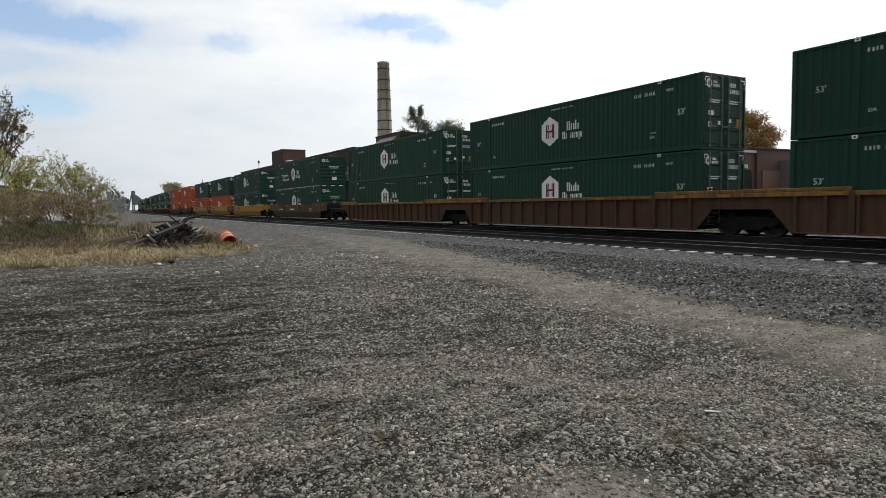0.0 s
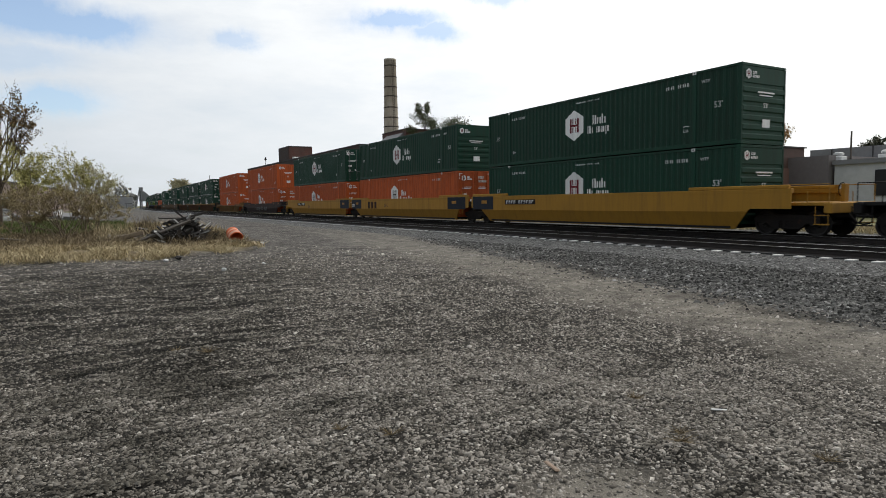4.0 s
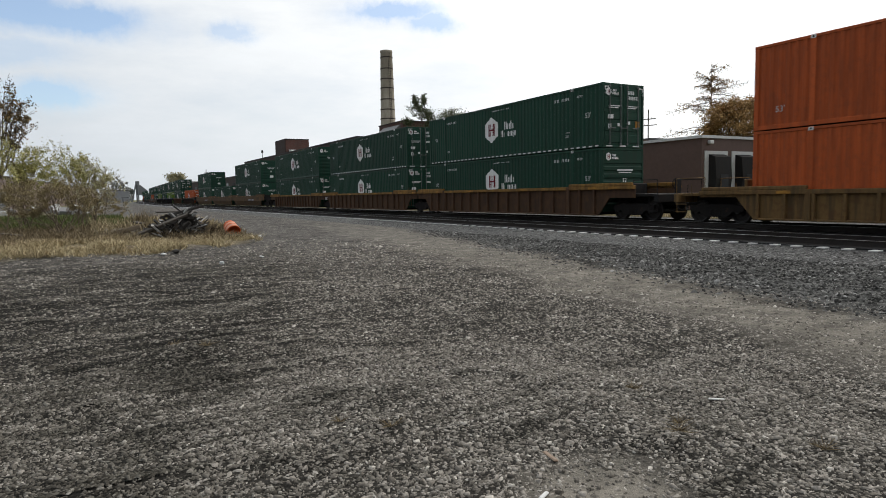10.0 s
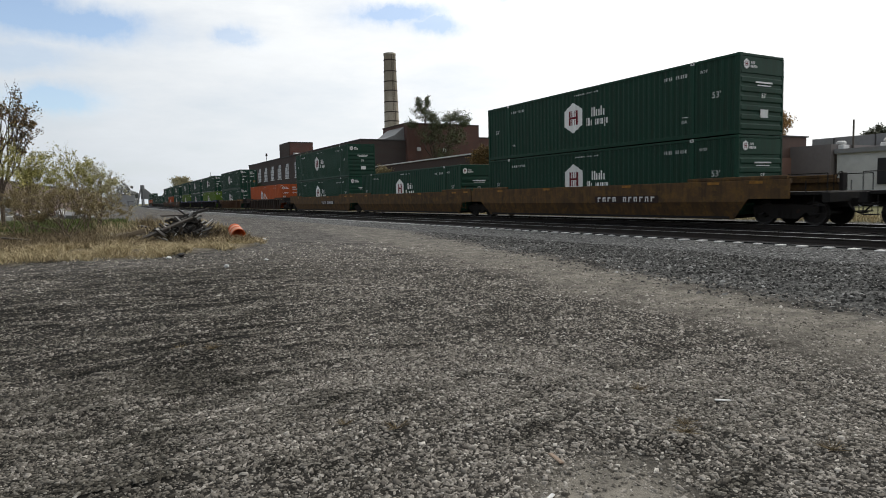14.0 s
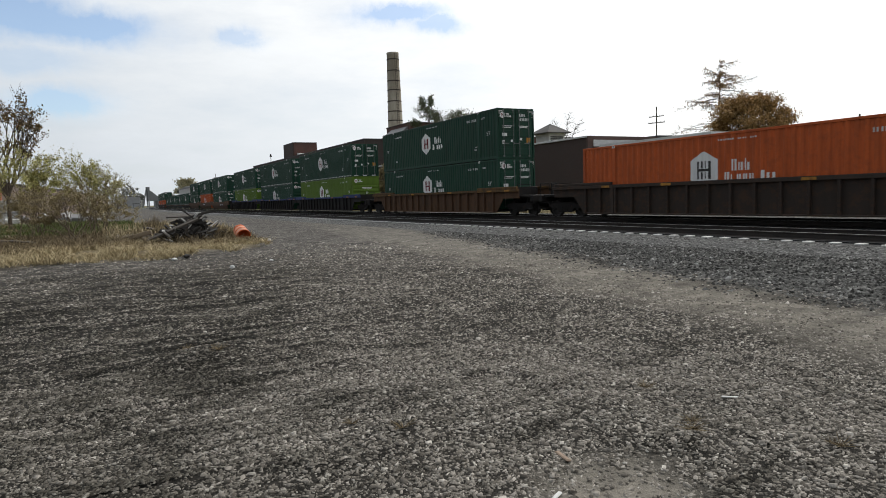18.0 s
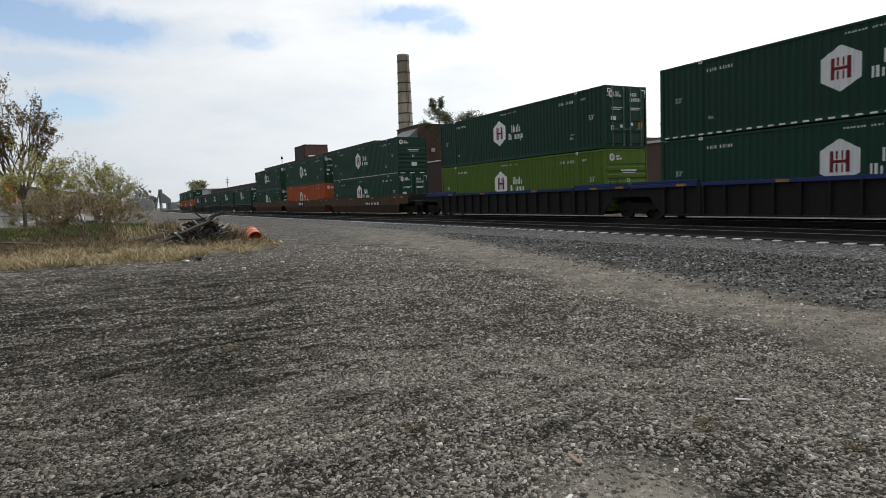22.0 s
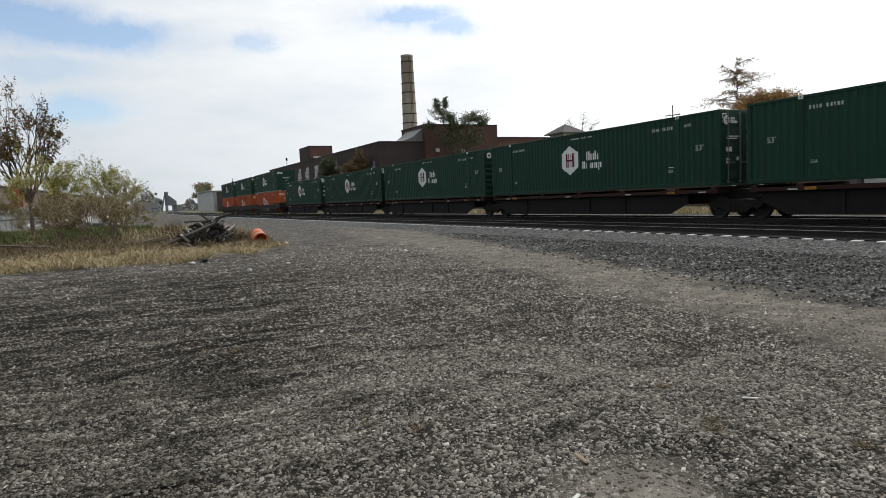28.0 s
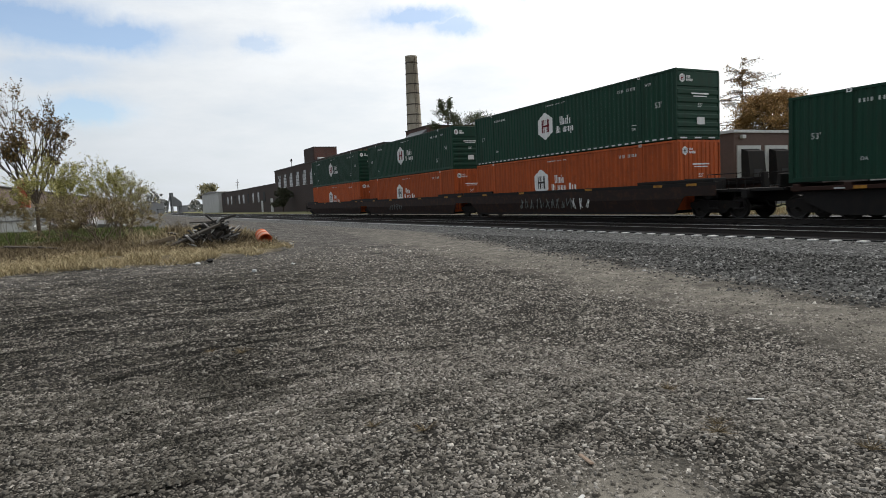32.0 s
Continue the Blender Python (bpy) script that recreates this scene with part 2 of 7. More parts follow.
CAR_BLACK = painted("black_car_paint", (0.012, 0.011, 0.011), rust=(0.035, 0.022, 0.015), wear=0.2, rough=0.7, heavy=True)
CAR_BLUE = painted("dark_blue_sill_paint", (0.022, 0.036, 0.120), wear=0.2, rough=0.6)
NAVY_BLACK = painted("blue_black_panel_paint", (0.014, 0.018, 0.028), wear=0.15, rough=0.6)
SPINE_RED = painted("dull_red_spine_paint", (0.034, 0.015, 0.011), wear=0.4, rough=0.7)
TRUCK_IRON = painted("grimy_cast_iron", (0.013, 0.011, 0.010), wear=0.4, rough=0.8)
WHEEL_STEEL = plain("wheel_steel", (0.012, 0.010, 0.009), (0.035, 0.03, 0.026), 8, 0.6, metal=0.3)
RAIL_SIDE = plain("rusted_rail_steel", (0.010, 0.008, 0.007), (0.030, 0.021, 0.016), 14, 0.75, 0.3)
RAIL_TOP = plain("polished_rail_head", (0.45, 0.45, 0.46), (0.62, 0.62, 0.62), 20, 0.28, 0.05, metal=0.9, stretch=(0.05, 4, 4))
TIE_CONCRETE = plain("pale_concrete", (0.50, 0.49, 0.47), (0.76, 0.75, 0.72), 9, 0.85, 0.4)
TIE_WOOD = plain("creosoted_timber", (0.009, 0.008, 0.007), (0.026, 0.022, 0.019), 10, 0.9, 0.5)


# ---- mesh tools ----
class Build:
    """Collects corners and faces of one mesh."""

    def __init__(self):
        self.v, self.f = [], []

    def box(self, x0, x1, y0, y1, z0, z1):
        k = len(self.v)
        self.v += [(x, y, z) for z in (z0, z1) for x, y in ((x0, y0), (x1, y0), (x1, y1), (x0, y1))]
        self.f += [tuple(k + i for i in q) for q in ((3, 2, 1, 0), (4, 5, 6, 7), (0, 1, 5, 4), (1, 2, 6, 5), (2, 3, 7, 6), (3, 0, 4, 7))]
        return self

    def soft_box(self, x0, x1, y0, y1, z0, z1, c=0.01):
        """A box with chamfered long corners."""
        ring = [(x0 + c, y0), (x1 - c, y0), (x1, y0 + c), (x1, y1 - c), (x1 - c, y1), (x0 + c, y1), (x0, y1 - c), (x0, y0 + c)]
        mx, my = (x0 + x1) / 2, (y0 + y1) / 2
        k = len(self.v)

        def inner(p):
            return (p[0] + (c if p[0] < mx else -c), p[1] + (c if p[1] < my else -c))
        rows = [(z0, True), (z0 + c, False), (z1 - c, False), (z1, True)]
        for z, shrink in rows:
            self.v += [(*(inner(p) if shrink else p), z) for p in ring]
        for r in range(3):
            for i in range(8):
                j = (i + 1) % 8
                self.f.append((k + r * 8 + i, k + r * 8 + j, k + r * 8 + 8 + j, k + r * 8 + 8 + i))
        self.f += [tuple(k + 7 - i for i in range(8)), tuple(k + 24 + i for i in range(8))]
        return self

    def prism(self, outline, y0, y1):
        """An outline in x and z (anticlockwise from the front), drawn out along y."""
        k, c = len(self.v), len(outline)
        self.v += [(x, y0, z) for x, z in outline] + [(x, y1, z) for x, z in outline]
        self.f.append(tuple(range(k, k + c)))
        self.f.append(tuple(range(k + 2 * c - 1, k + c - 1, -1)))
        for i in range(c):
            j = (i + 1) % c
            self.f.append((k + j, k + i, k + c + i, k + c + j))
        return self

    def tube(self, p, q, r0, r1=None, sides=6, caps=True):
        p, q = Vector(p), Vector(q)
        r1 = r0 if r1 is None else r1
        d = (q - p).normalized()
        a = d.orthogonal().normalized()
        b = d.cross(a)
        k = len(self.v)
        for c, r in ((p, r0), (q, r1)):
            for i in range(sides):
                t = 2 * math.pi * i / sides
                self.v.append(tuple(c + r * (math.cos(t) * a + math.sin(t) * b)))
        for i in range(sides):
            j = (i + 1) % sides
            self.f.append((k + i, k + j, k + sides + j, k + sides + i))
        if caps:
            self.f += [tuple(k + sides - 1 - i for i in range(sides)), tuple(k + sides + i for i in range(sides))]
        return self

    def lathe(self, rings, sides=24, axis="z"):
        """Rings of (radius, height) turned round an axis."""
        k = len(self.v)
        for r, h in rings:
            for i in range(sides):
                t = 2 * math.pi * i / sides
                x, y = r * math.cos(t), r * math.sin(t)
                self.v.append((x, y, h) if axis == "z" else (x, h, -y) if axis == "y" else (h, x, y))
        for n in range(len(rings) - 1):
            for i in range(sides):
                j = (i + 1) % sides
                self.f.append((k + n * sides + i, k + n * sides + j, k + (n + 1) * sides + j, k + (n + 1) * sides + i))
        return self

    def quad(self, a, b, c, d):
        k = len(self.v)
        self.v += [tuple(a), tuple(b), tuple(c), tuple(d)]
        self.f.append((k, k + 1, k + 2, k + 3))
        return self

    def mesh(self, name, mat, smooth=False):
        me = bpy.data.meshes.new(name)
        me.from_pydata(self.v, [], self.f)
        me.materials.append(mat)
        if smooth:
            me.shade_smooth()
        me.update()
        return me


def part(name, build, mat, parent, label="", at=None, smooth=False):
    """One mesh object under a thing or a part."""
    data = build.mesh(name, mat, smooth) if isinstance(build, Build) else build
    ob = new(name, data)
    ob.parent = parent
    if at is not None:
        ob.matrix_local = at
    return tagged(ob, label)


def thing(name, label, category, group="", kind="", at=None):
    ob = tagged(new(name), label, category, group, kind)
    ob.empty_display_size = 0.3
    if at is not None:
        ob.matrix_basis = at
    return ob


def solid(name, build, mat, label, category="", group="", kind="", at=None, smooth=False):
    """A thing that is one mesh."""
    ob = tagged(new(name, build.mesh(name, mat, smooth)), label, category, group, kind)
    if at is not None:
        ob.matrix_basis = at
    return ob


def fast_mesh(name, verts, faces, mat, smooth=False):
    """A mesh from numpy arrays: corners (n, 3), faces (m, 3 or 4)."""
    me = bpy.data.meshes.new(name)
    verts, faces = np.asarray(verts, np.float32), np.asarray(faces, np.int32)
    k = faces.shape[1]
    me.vertices.add(len(verts))
    me.vertices.foreach_set("co", verts.ravel())
    me.loops.add(faces.size)
    me.loops.foreach_set("vertex_index", faces.ravel())
    me.polygons.add(len(faces))
    me.polygons.foreach_set("loop_start", np.arange(0, faces.size, k, dtype=np.int32))
    me.polygons.foreach_set("loop_total", np.full(len(faces), k, np.int32))
    me.materials.append(mat)
    me.update(calc_edges=True)
    if smooth:
        me.shade_smooth()
    return me


TEXTS = {}


def letters(text, size, mat):
    """Flat lettering in the x-y plane, its left foot at the origin."""
    key = (text, size, mat.name)
    if key not in TEXTS:
        cu = bpy.data.curves.new("lettering", "FONT")
        cu.body, cu.size, cu.resolution_u = text, size, 2
        cu.extrude = 0.003
        ob = bpy.data.objects.new("lettering", cu)
        scene.collection.objects.link(ob)
        me = bpy.data.meshes.new_from_object(ob.evaluated_get(bpy.context.evaluated_depsgraph_get()))
        bpy.data.objects.remove(ob)
        me.materials.clear()
        me.materials.append(mat)
        TEXTS[key] = me
    return TEXTS[key]


# ---- ground ----
def smooth_step(a, b, x):
    t = np.clip((x - a) / (b - a), 0, 1)
    return t * t * (3 - 2 * t)


def bend_of(x):
    """Sideways swing of the whole line: straight by the yard, a long easy curve further off."""
    return 8.8e-5 * np.maximum(0.0, -20.0 - np.asarray(x, float)) ** 2


def lattice(ix, iy, seed):
    h = np.sin(ix * 127.1 + iy * 311.7 + seed * 74.7) * 43758.5453
    return h - np.floor(h)


def value_noise(x, y, seed=0):
    """Smooth noise from 0 to 1 on a unit lattice."""
    ix, iy = np.floor(x), np.floor(y)
    fx, fy = x - ix, y - iy
    fx, fy = fx * fx * (3 - 2 * fx), fy * fy * (3 - 2 * fy)
    low_row = lattice(ix, iy, seed) * (1 - fx) + lattice(ix + 1, iy, seed) * fx
    high_row = lattice(ix, iy + 1, seed) * (1 - fx) + lattice(ix + 1, iy + 1, seed) * fx
    return low_row * (1 - fy) + high_row * fy


def churned(x, y):
    """Loose lumps and ridges scraped across the yard: lumps all over, long ridges towards the verge, wheel marks along the line."""
    lumps = 0.6 * value_noise(x * 2.1, y * 2.1, 1) + 0.4 * value_noise(x * 4.7 + 3, y * 4.7, 2) - 0.5
    wander = 0.5 * value_noise(x * 0.6, y * 0.6, 5)
    ridge = np.abs(value_noise((x + wander) * 2.4, y * 0.55, 3) - 0.5) * 2
    across = 1 - ridge
    wheel = np.abs(value_noise((x + 6 * wander) * 0.35, (y + 0.18 * x) * 3.2, 4) - 0.5) * 2
    left = smooth_step(3.4, 0.5, y + 0.1 * x)
    dusty = smooth_step(4.4, 6.2, y + 0.155 * x)
    return (0.040 * lumps + 0.040 * (across ** 4 - 0.2) * (0.25 + 0.75 * left) + 0.022 * ((1 - wheel) ** 4 - 0.2) * (1 - left)) * (1 - 0.7 * dusty)


def grass_amount(x, y):
    """How far a place lies inside the weedy verge (0 to 1)."""
    wob = 0.35 * np.sin(1.7 * x + 0.6 * y) + 0.25 * np.sin(2.9 * y - 1.1 * x)
    bend = np.where(y > 1.5, 0.16 * (y - 1.5) ** 2, 0)
    a = smooth_step(-0.35, 0.5, -19.4 - bend - x + 0.5 * wob)
    b = smooth_step(-0.35, 0.5, 5.7 + 0.055 * (-25 - x) - np.clip(0.35 * (-46 - x), 0, 9) - y + 0.4 * wob)
    return a * b


def height(x, y):
    x, y = np.asarray(x, float), np.asarray(y, float)
    near = np.exp(-(x * x + y * y) / 900.0)
    h = near * (0.022 * np.sin(0.9 * x + 0.4 * y + 1) + 0.018 * np.sin(1.7 * y - 0.8 * x) + 0.010 * np.sin(3.1 * x + 2.3 * y) + 0.008 * np.sin(5.3 * y - 3.7 * x))
    for cx, cy, r, a in ((-6.42, 0.98, 0.24, 0.10), (-6.45, 0.62, 0.2, 0.06), (-6.17, 0.1, 0.16, 0.05), (-3.85, 1.81, 0.14, 0.06), (-3.79, 1.53, 0.16, 0.04), (-3.33, 3.13, 0.18, 0.06), (-2.5, 3.0, 0.14, 0.06), (-6.45, 2.27, 0.2, 0.04), (-8.2, -0.1, 0.25, 0.06), (-8.6, 1.0, 0.2, 0.05), (-9.2, 2.6, 0.6, 0.05), (-2.9, 3.0, 0.25, 0.04)):
        h = h + a * np.exp(-((x - cx) ** 2 + (y - cy) ** 2) / (2 * r * r))
    h = h + near * churned(x, y) * smooth_step(13, 10, y)
    h = h + 0.05 * np.exp(-((y - 12.0 + 0.03 * np.sin(x)) / 0.12) ** 2) * smooth_step(-39, -35, x) * smooth_step(-22, -27, x)
    g = grass_amount(x, y)
    h = h + g * (0.10 + 0.09 * np.sin(0.5 * x + 0.8) * np.sin(0.7 * y + 2) + 0.05 * np.sin(1.9 * x - 1.3 * y))
    h = h + 0.25 * np.exp(-((x + 29) ** 2 / 10 + (y - 2.6) ** 2 / 5.0))
    yb = y - bend_of(x)
    bed = smooth_step(12.6, 14.2, yb) * smooth_step(30, 27, yb)
    return h * (1 - bed) - 0.09 * bed


def axis_of(breaks):
    out = []
    for a, b, step in breaks:
        out += list(np.arange(a, b, step))
    return np.array(out + [breaks[-1][1]])


def ground_material():
    m, n, l, b = material("yard_gravel", 0.92)
    b.inputs["Specular IOR Level"].default_value = 0.1
    co = n.new("ShaderNodeTexCoord")
    sep = n.new("ShaderNodeSeparateXYZ")
    l.new(co.outputs["Object"], sep.inputs[0])

    def calc(op, a, c=None, d=None):
        x = n.new("ShaderNodeMath")
        x.operation = op
        for i, v in enumerate((a, c, d)):
            if v is None:
                continue
            if isinstance(v, (int, float)):
                x.inputs[i].default_value = v
            else:
                l.new(v, x.inputs[i])
        return x.outputs[0]

    X, Y = sep.outputs[0], sep.outputs[1]
    fray = noise_of(n, l, 0.55, 6, 0.7)
    fine = noise_of(n, l, 3.0, 6, 0.7)
    patch = noise_of(n, l, 0.22, 4, 0.6)
    streak = noise_of(n, l, 0.8, 7, 0.72, stretch=(1.9, 0.30, 1), distort=0.6)
    grit = noise_of(n, l, 7.0, 5, 0.75)
    # stones: two sizes of cells
    stones = []
    for scale in (26.0, 60.0):
        v = n.new("ShaderNodeTexVoronoi")
        v.inputs["Scale"].default_value = scale
        l.new(co.outputs["Object"], v.inputs["Vector"])
        stones.append(v)
    tone = ramp_of(n, l, stones[0].outputs["Color"], [(0.1, (0.035, 0.033, 0.030)), (0.55, (0.105, 0.098, 0.089)), (0.97, (0.24, 0.227, 0.21))])
    tone2 = ramp_of(n, l, stones[1].outputs["Color"], [(0.1, (0.03, 0.028, 0.026)), (0.7, (0.12, 0.112, 0.102)), (1.0, (0.27, 0.255, 0.235))])
    yard = mixed(n, l, 0.45, tone, tone2)
    # loose heaps and hollows with dark earth between
    clump = noise_of(n, l, 9.0, 7, 0.82, stretch=(1.0, 0.7, 1))
    yard = mixed(n, l, 1.0, yard, ramp_of(n, l, clump, [(0.38, (0.34, 0.33, 0.32)), (0.5, (1.0, 1.0, 1.0)), (0.62, (1.75, 1.72, 1.68))]), "MULTIPLY")
    # long dark streaks: disturbed earth, with shadows of ruts painted in
    yard = mixed(n, l, ramp_of(n, l, streak, [(0.36, (0.25, 0.25, 0.25)), (0.50, (1, 1, 1))]), (0.026, 0.025, 0.023), yard)
    broad = noise_of(n, l, 1.9, 7, 0.8, stretch=(1.0, 0.8, 1))
    rough_ground = ramp_of(n, l, broad, [(0.36, (0.48, 0.48, 0.48)), (0.5, (1.05, 1.05, 1.05)), (0.64, (1.75, 1.74, 1.72))])
    yard = mixed(n, l, 1.0, yard, rough_ground, "MULTIPLY")
    # close by, whole stones lie over fine dirt, painted near-black for shaded gaps
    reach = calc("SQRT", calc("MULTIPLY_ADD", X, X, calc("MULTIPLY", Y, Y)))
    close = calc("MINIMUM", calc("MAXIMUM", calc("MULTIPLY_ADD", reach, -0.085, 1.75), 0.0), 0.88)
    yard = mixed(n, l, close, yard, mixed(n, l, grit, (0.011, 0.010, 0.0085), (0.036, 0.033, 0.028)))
    damp = damp_dirt(n, l)
    yard = mixed(n, l, damp, yard, mixed(n, l, 1.0, yard, (0.36, 0.362, 0.345), "MULTIPLY"))
    # dusty wheel track between yard and ballast
    lo = calc("ADD", calc("MULTIPLY_ADD", X, 0.155, Y), -5.15)
    hi = calc("ADD", calc("MULTIPLY_ADD", X, 0.22, Y), -7.2)
    wob = calc("MULTIPLY_ADD", fray, 3.6, -1.8)
    inside = calc("MULTIPLY", calc("SMOOTH_MIN", 1.0, calc("MAXIMUM", calc("MULTIPLY_ADD", calc("ADD", lo, wob), 1.1, 0.1), 0.0), 0.2),
                  calc("SMOOTH_MIN", 1.0, calc("MAXIMUM", calc("MULTIPLY_ADD", calc("SUBTRACT", wob, hi), 1.6, 0.5), 0.0), 0.2))
    fade = calc("MAXIMUM", calc("MULTIPLY_ADD", X, 0.025, 1.15), 0.15)
    sand = calc("MULTIPLY", calc("MULTIPLY", inside, calc("MINIMUM", fade, 1.0)), calc("MULTIPLY_ADD", fine, 1.3, 0.15))
    # bare dusty spot close by
    dx, dy = calc("ADD", X, 2.35), calc("ADD", Y, -2.3)
    spot = calc("SUBTRACT", 1.0, calc("MULTIPLY", calc("ADD", calc("MULTIPLY", dx, dx), calc("MULTIPLY", dy, dy)), 4.0))
    spot = calc("MAXIMUM", calc("MULTIPLY_ADD", fray, 1.2, calc("ADD", spot, -0.45)), 0.0)
    sand = calc("MINIMUM", calc("MAXIMUM", calc("MULTIPLY", sand, 0.95), spot), 0.85)
    dust = mixed(n, l, fine, (0.125, 0.114, 0.096), (0.265, 0.244, 0.208))
    dust = mixed(n, l, 0.65, dust, mixed(n, l, 1.0, dust, rough_ground, "MULTIPLY"))
    c = mixed(n, l, sand, yard, dust)
    # blue-grey ballast stone on the track side
    bal = mixed(n, l, 0.4, ramp_of(n, l, stones[0].outputs["Color"], [(0.1, (0.022, 0.023, 0.023)), (0.6, (0.080, 0.080, 0.078)), (0.95, (0.25, 0.25, 0.244))]),
                ramp_of(n, l, stones[1].outputs["Color"], [(0.1, (0.022, 0.023, 0.025)), (0.8, (0.098, 0.098, 0.096)), (1.0, (0.27, 0.27, 0.264))]))
    bal = mixed(n, l, 1.0, bal, ramp_of(n, l, clump, [(0.38, (0.36, 0.36, 0.36)), (0.5, (1.0, 1.0, 1.0)), (0.62, (1.8, 1.8, 1.8))]), "MULTIPLY")
    bal = mixed(n, l, 1.0, bal, rough_ground, "MULTIPLY")
    bal = mixed(n, l, 1.0, bal, (0.98, 0.97, 0.94), "MULTIPLY")
    onbed = calc("MINIMUM", calc("MAXIMUM", calc("MULTIPLY_ADD", calc("ADD", hi, wob), 1.8, 0.3), 0.0), 1.0)
    c = mixed(n, l, onbed, c, bal)
    # soil under the verge and beyond the tracks
    gx = calc("SUBTRACT", -19.5, X)
    gx = calc("SUBTRACT", gx, calc("MULTIPLY", calc("POWER", calc("MAXIMUM", calc("ADD", Y, -1.5), 0.0), 2.0), 0.16))
    gy = calc("SUBTRACT", calc("MULTIPLY_ADD", X, -0.055, 4.4), Y)
    gy = calc("SUBTRACT", gy, calc("MINIMUM", calc("MAXIMUM", calc("MULTIPLY_ADD", X, -0.35, -16.1), 0.0), 9.0))
    verge = calc("MINIMUM", calc("MAXIMUM", calc("MULTIPLY_ADD", calc("MINIMUM", gx, gy), 1.2, calc("MULTIPLY_ADD", fray, 1.4, -0.7)), 0.0), 1.0)
    soil = ramp_of(n, l, fray, [(0.3, (0.085, 0.066, 0.042)), (0.5, (0.15, 0.12, 0.075)), (0.7, (0.25, 0.21, 0.135))])
    lawn = ramp_of(n, l, fray, [(0.3, (0.085, 0.086, 0.05)), (0.7, (0.165, 0.155, 0.095))])
    soil = mixed(n, l, calc("MINIMUM", calc("MAXIMUM", calc("MULTIPLY_ADD", X, -0.12, -4.6), 0.0), 0.85), soil, lawn)
    c = mixed(n, l, verge, c, soil)
    far_side = calc("MINIMUM", calc("MAXIMUM", calc("MULTIPLY_ADD", Y, 0.8, -23.0), 0.0), 1.0)
    c = mixed(n, l, far_side, c, mixed(n, l, fray, (0.10, 0.105, 0.05), (0.20, 0.185, 0.10)))
    l.new(c, b.inputs["Base Color"])
    hgt = calc("MULTIPLY_ADD", stones[0].outputs["Distance"], -0.8, calc("MULTIPLY", stones[1].outputs["Distance"], -0.5))
    hgt = calc("MULTIPLY", hgt, calc("SUBTRACT", 1.0, calc("MULTIPLY", sand, 0.8)))
    bump_of(n, l, b, calc("MULTIPLY_ADD", fine, 1.2, calc("MULTIPLY_ADD", clump, 2.4, calc("MULTIPLY_ADD", streak, 1.6, hgt))), 0.7, 0.022)
    return m


GRAVEL = ground_material()
gx = axis_of([(-4000, -1000, 500), (-1000, -200, 100), (-200, -60, 10), (-60, -34, 1.0), (-34, -15, 0.25), (-15, -1.4, 0.07), (-1.4, 2, 0.3), (2, 20, 1.5), (20, 200, 30), (200, 1000, 200), (1000, 4000, 750)])
gy = axis_of([(-4000, -500, 500), (-500, -60, 40), (-60, -14, 4), (-14, -3, 0.4), (-3, 8.4, 0.07), (8.4, 16, 0.3), (16, 40, 1.5), (40, 200, 20), (200, 1000, 100), (1000, 4000, 500)])
GX, GY = np.meshgrid(gx, gy)
GZ = height(GX, GY)
cols = len(gx)
quads = np.array([(r * cols + c, r * cols + c + 1, (r + 1) * cols + c + 1, (r + 1) * cols + c) for r in range(len(gy) - 1) for c in range(cols - 1)])
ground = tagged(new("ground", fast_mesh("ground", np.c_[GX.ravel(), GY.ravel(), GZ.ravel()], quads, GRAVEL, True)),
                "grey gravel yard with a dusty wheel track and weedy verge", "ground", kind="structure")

# ---- tracks ----
RAIL_Z = 0.25
NEAR_Y, TRAIN_Y = 16.92, 22.0


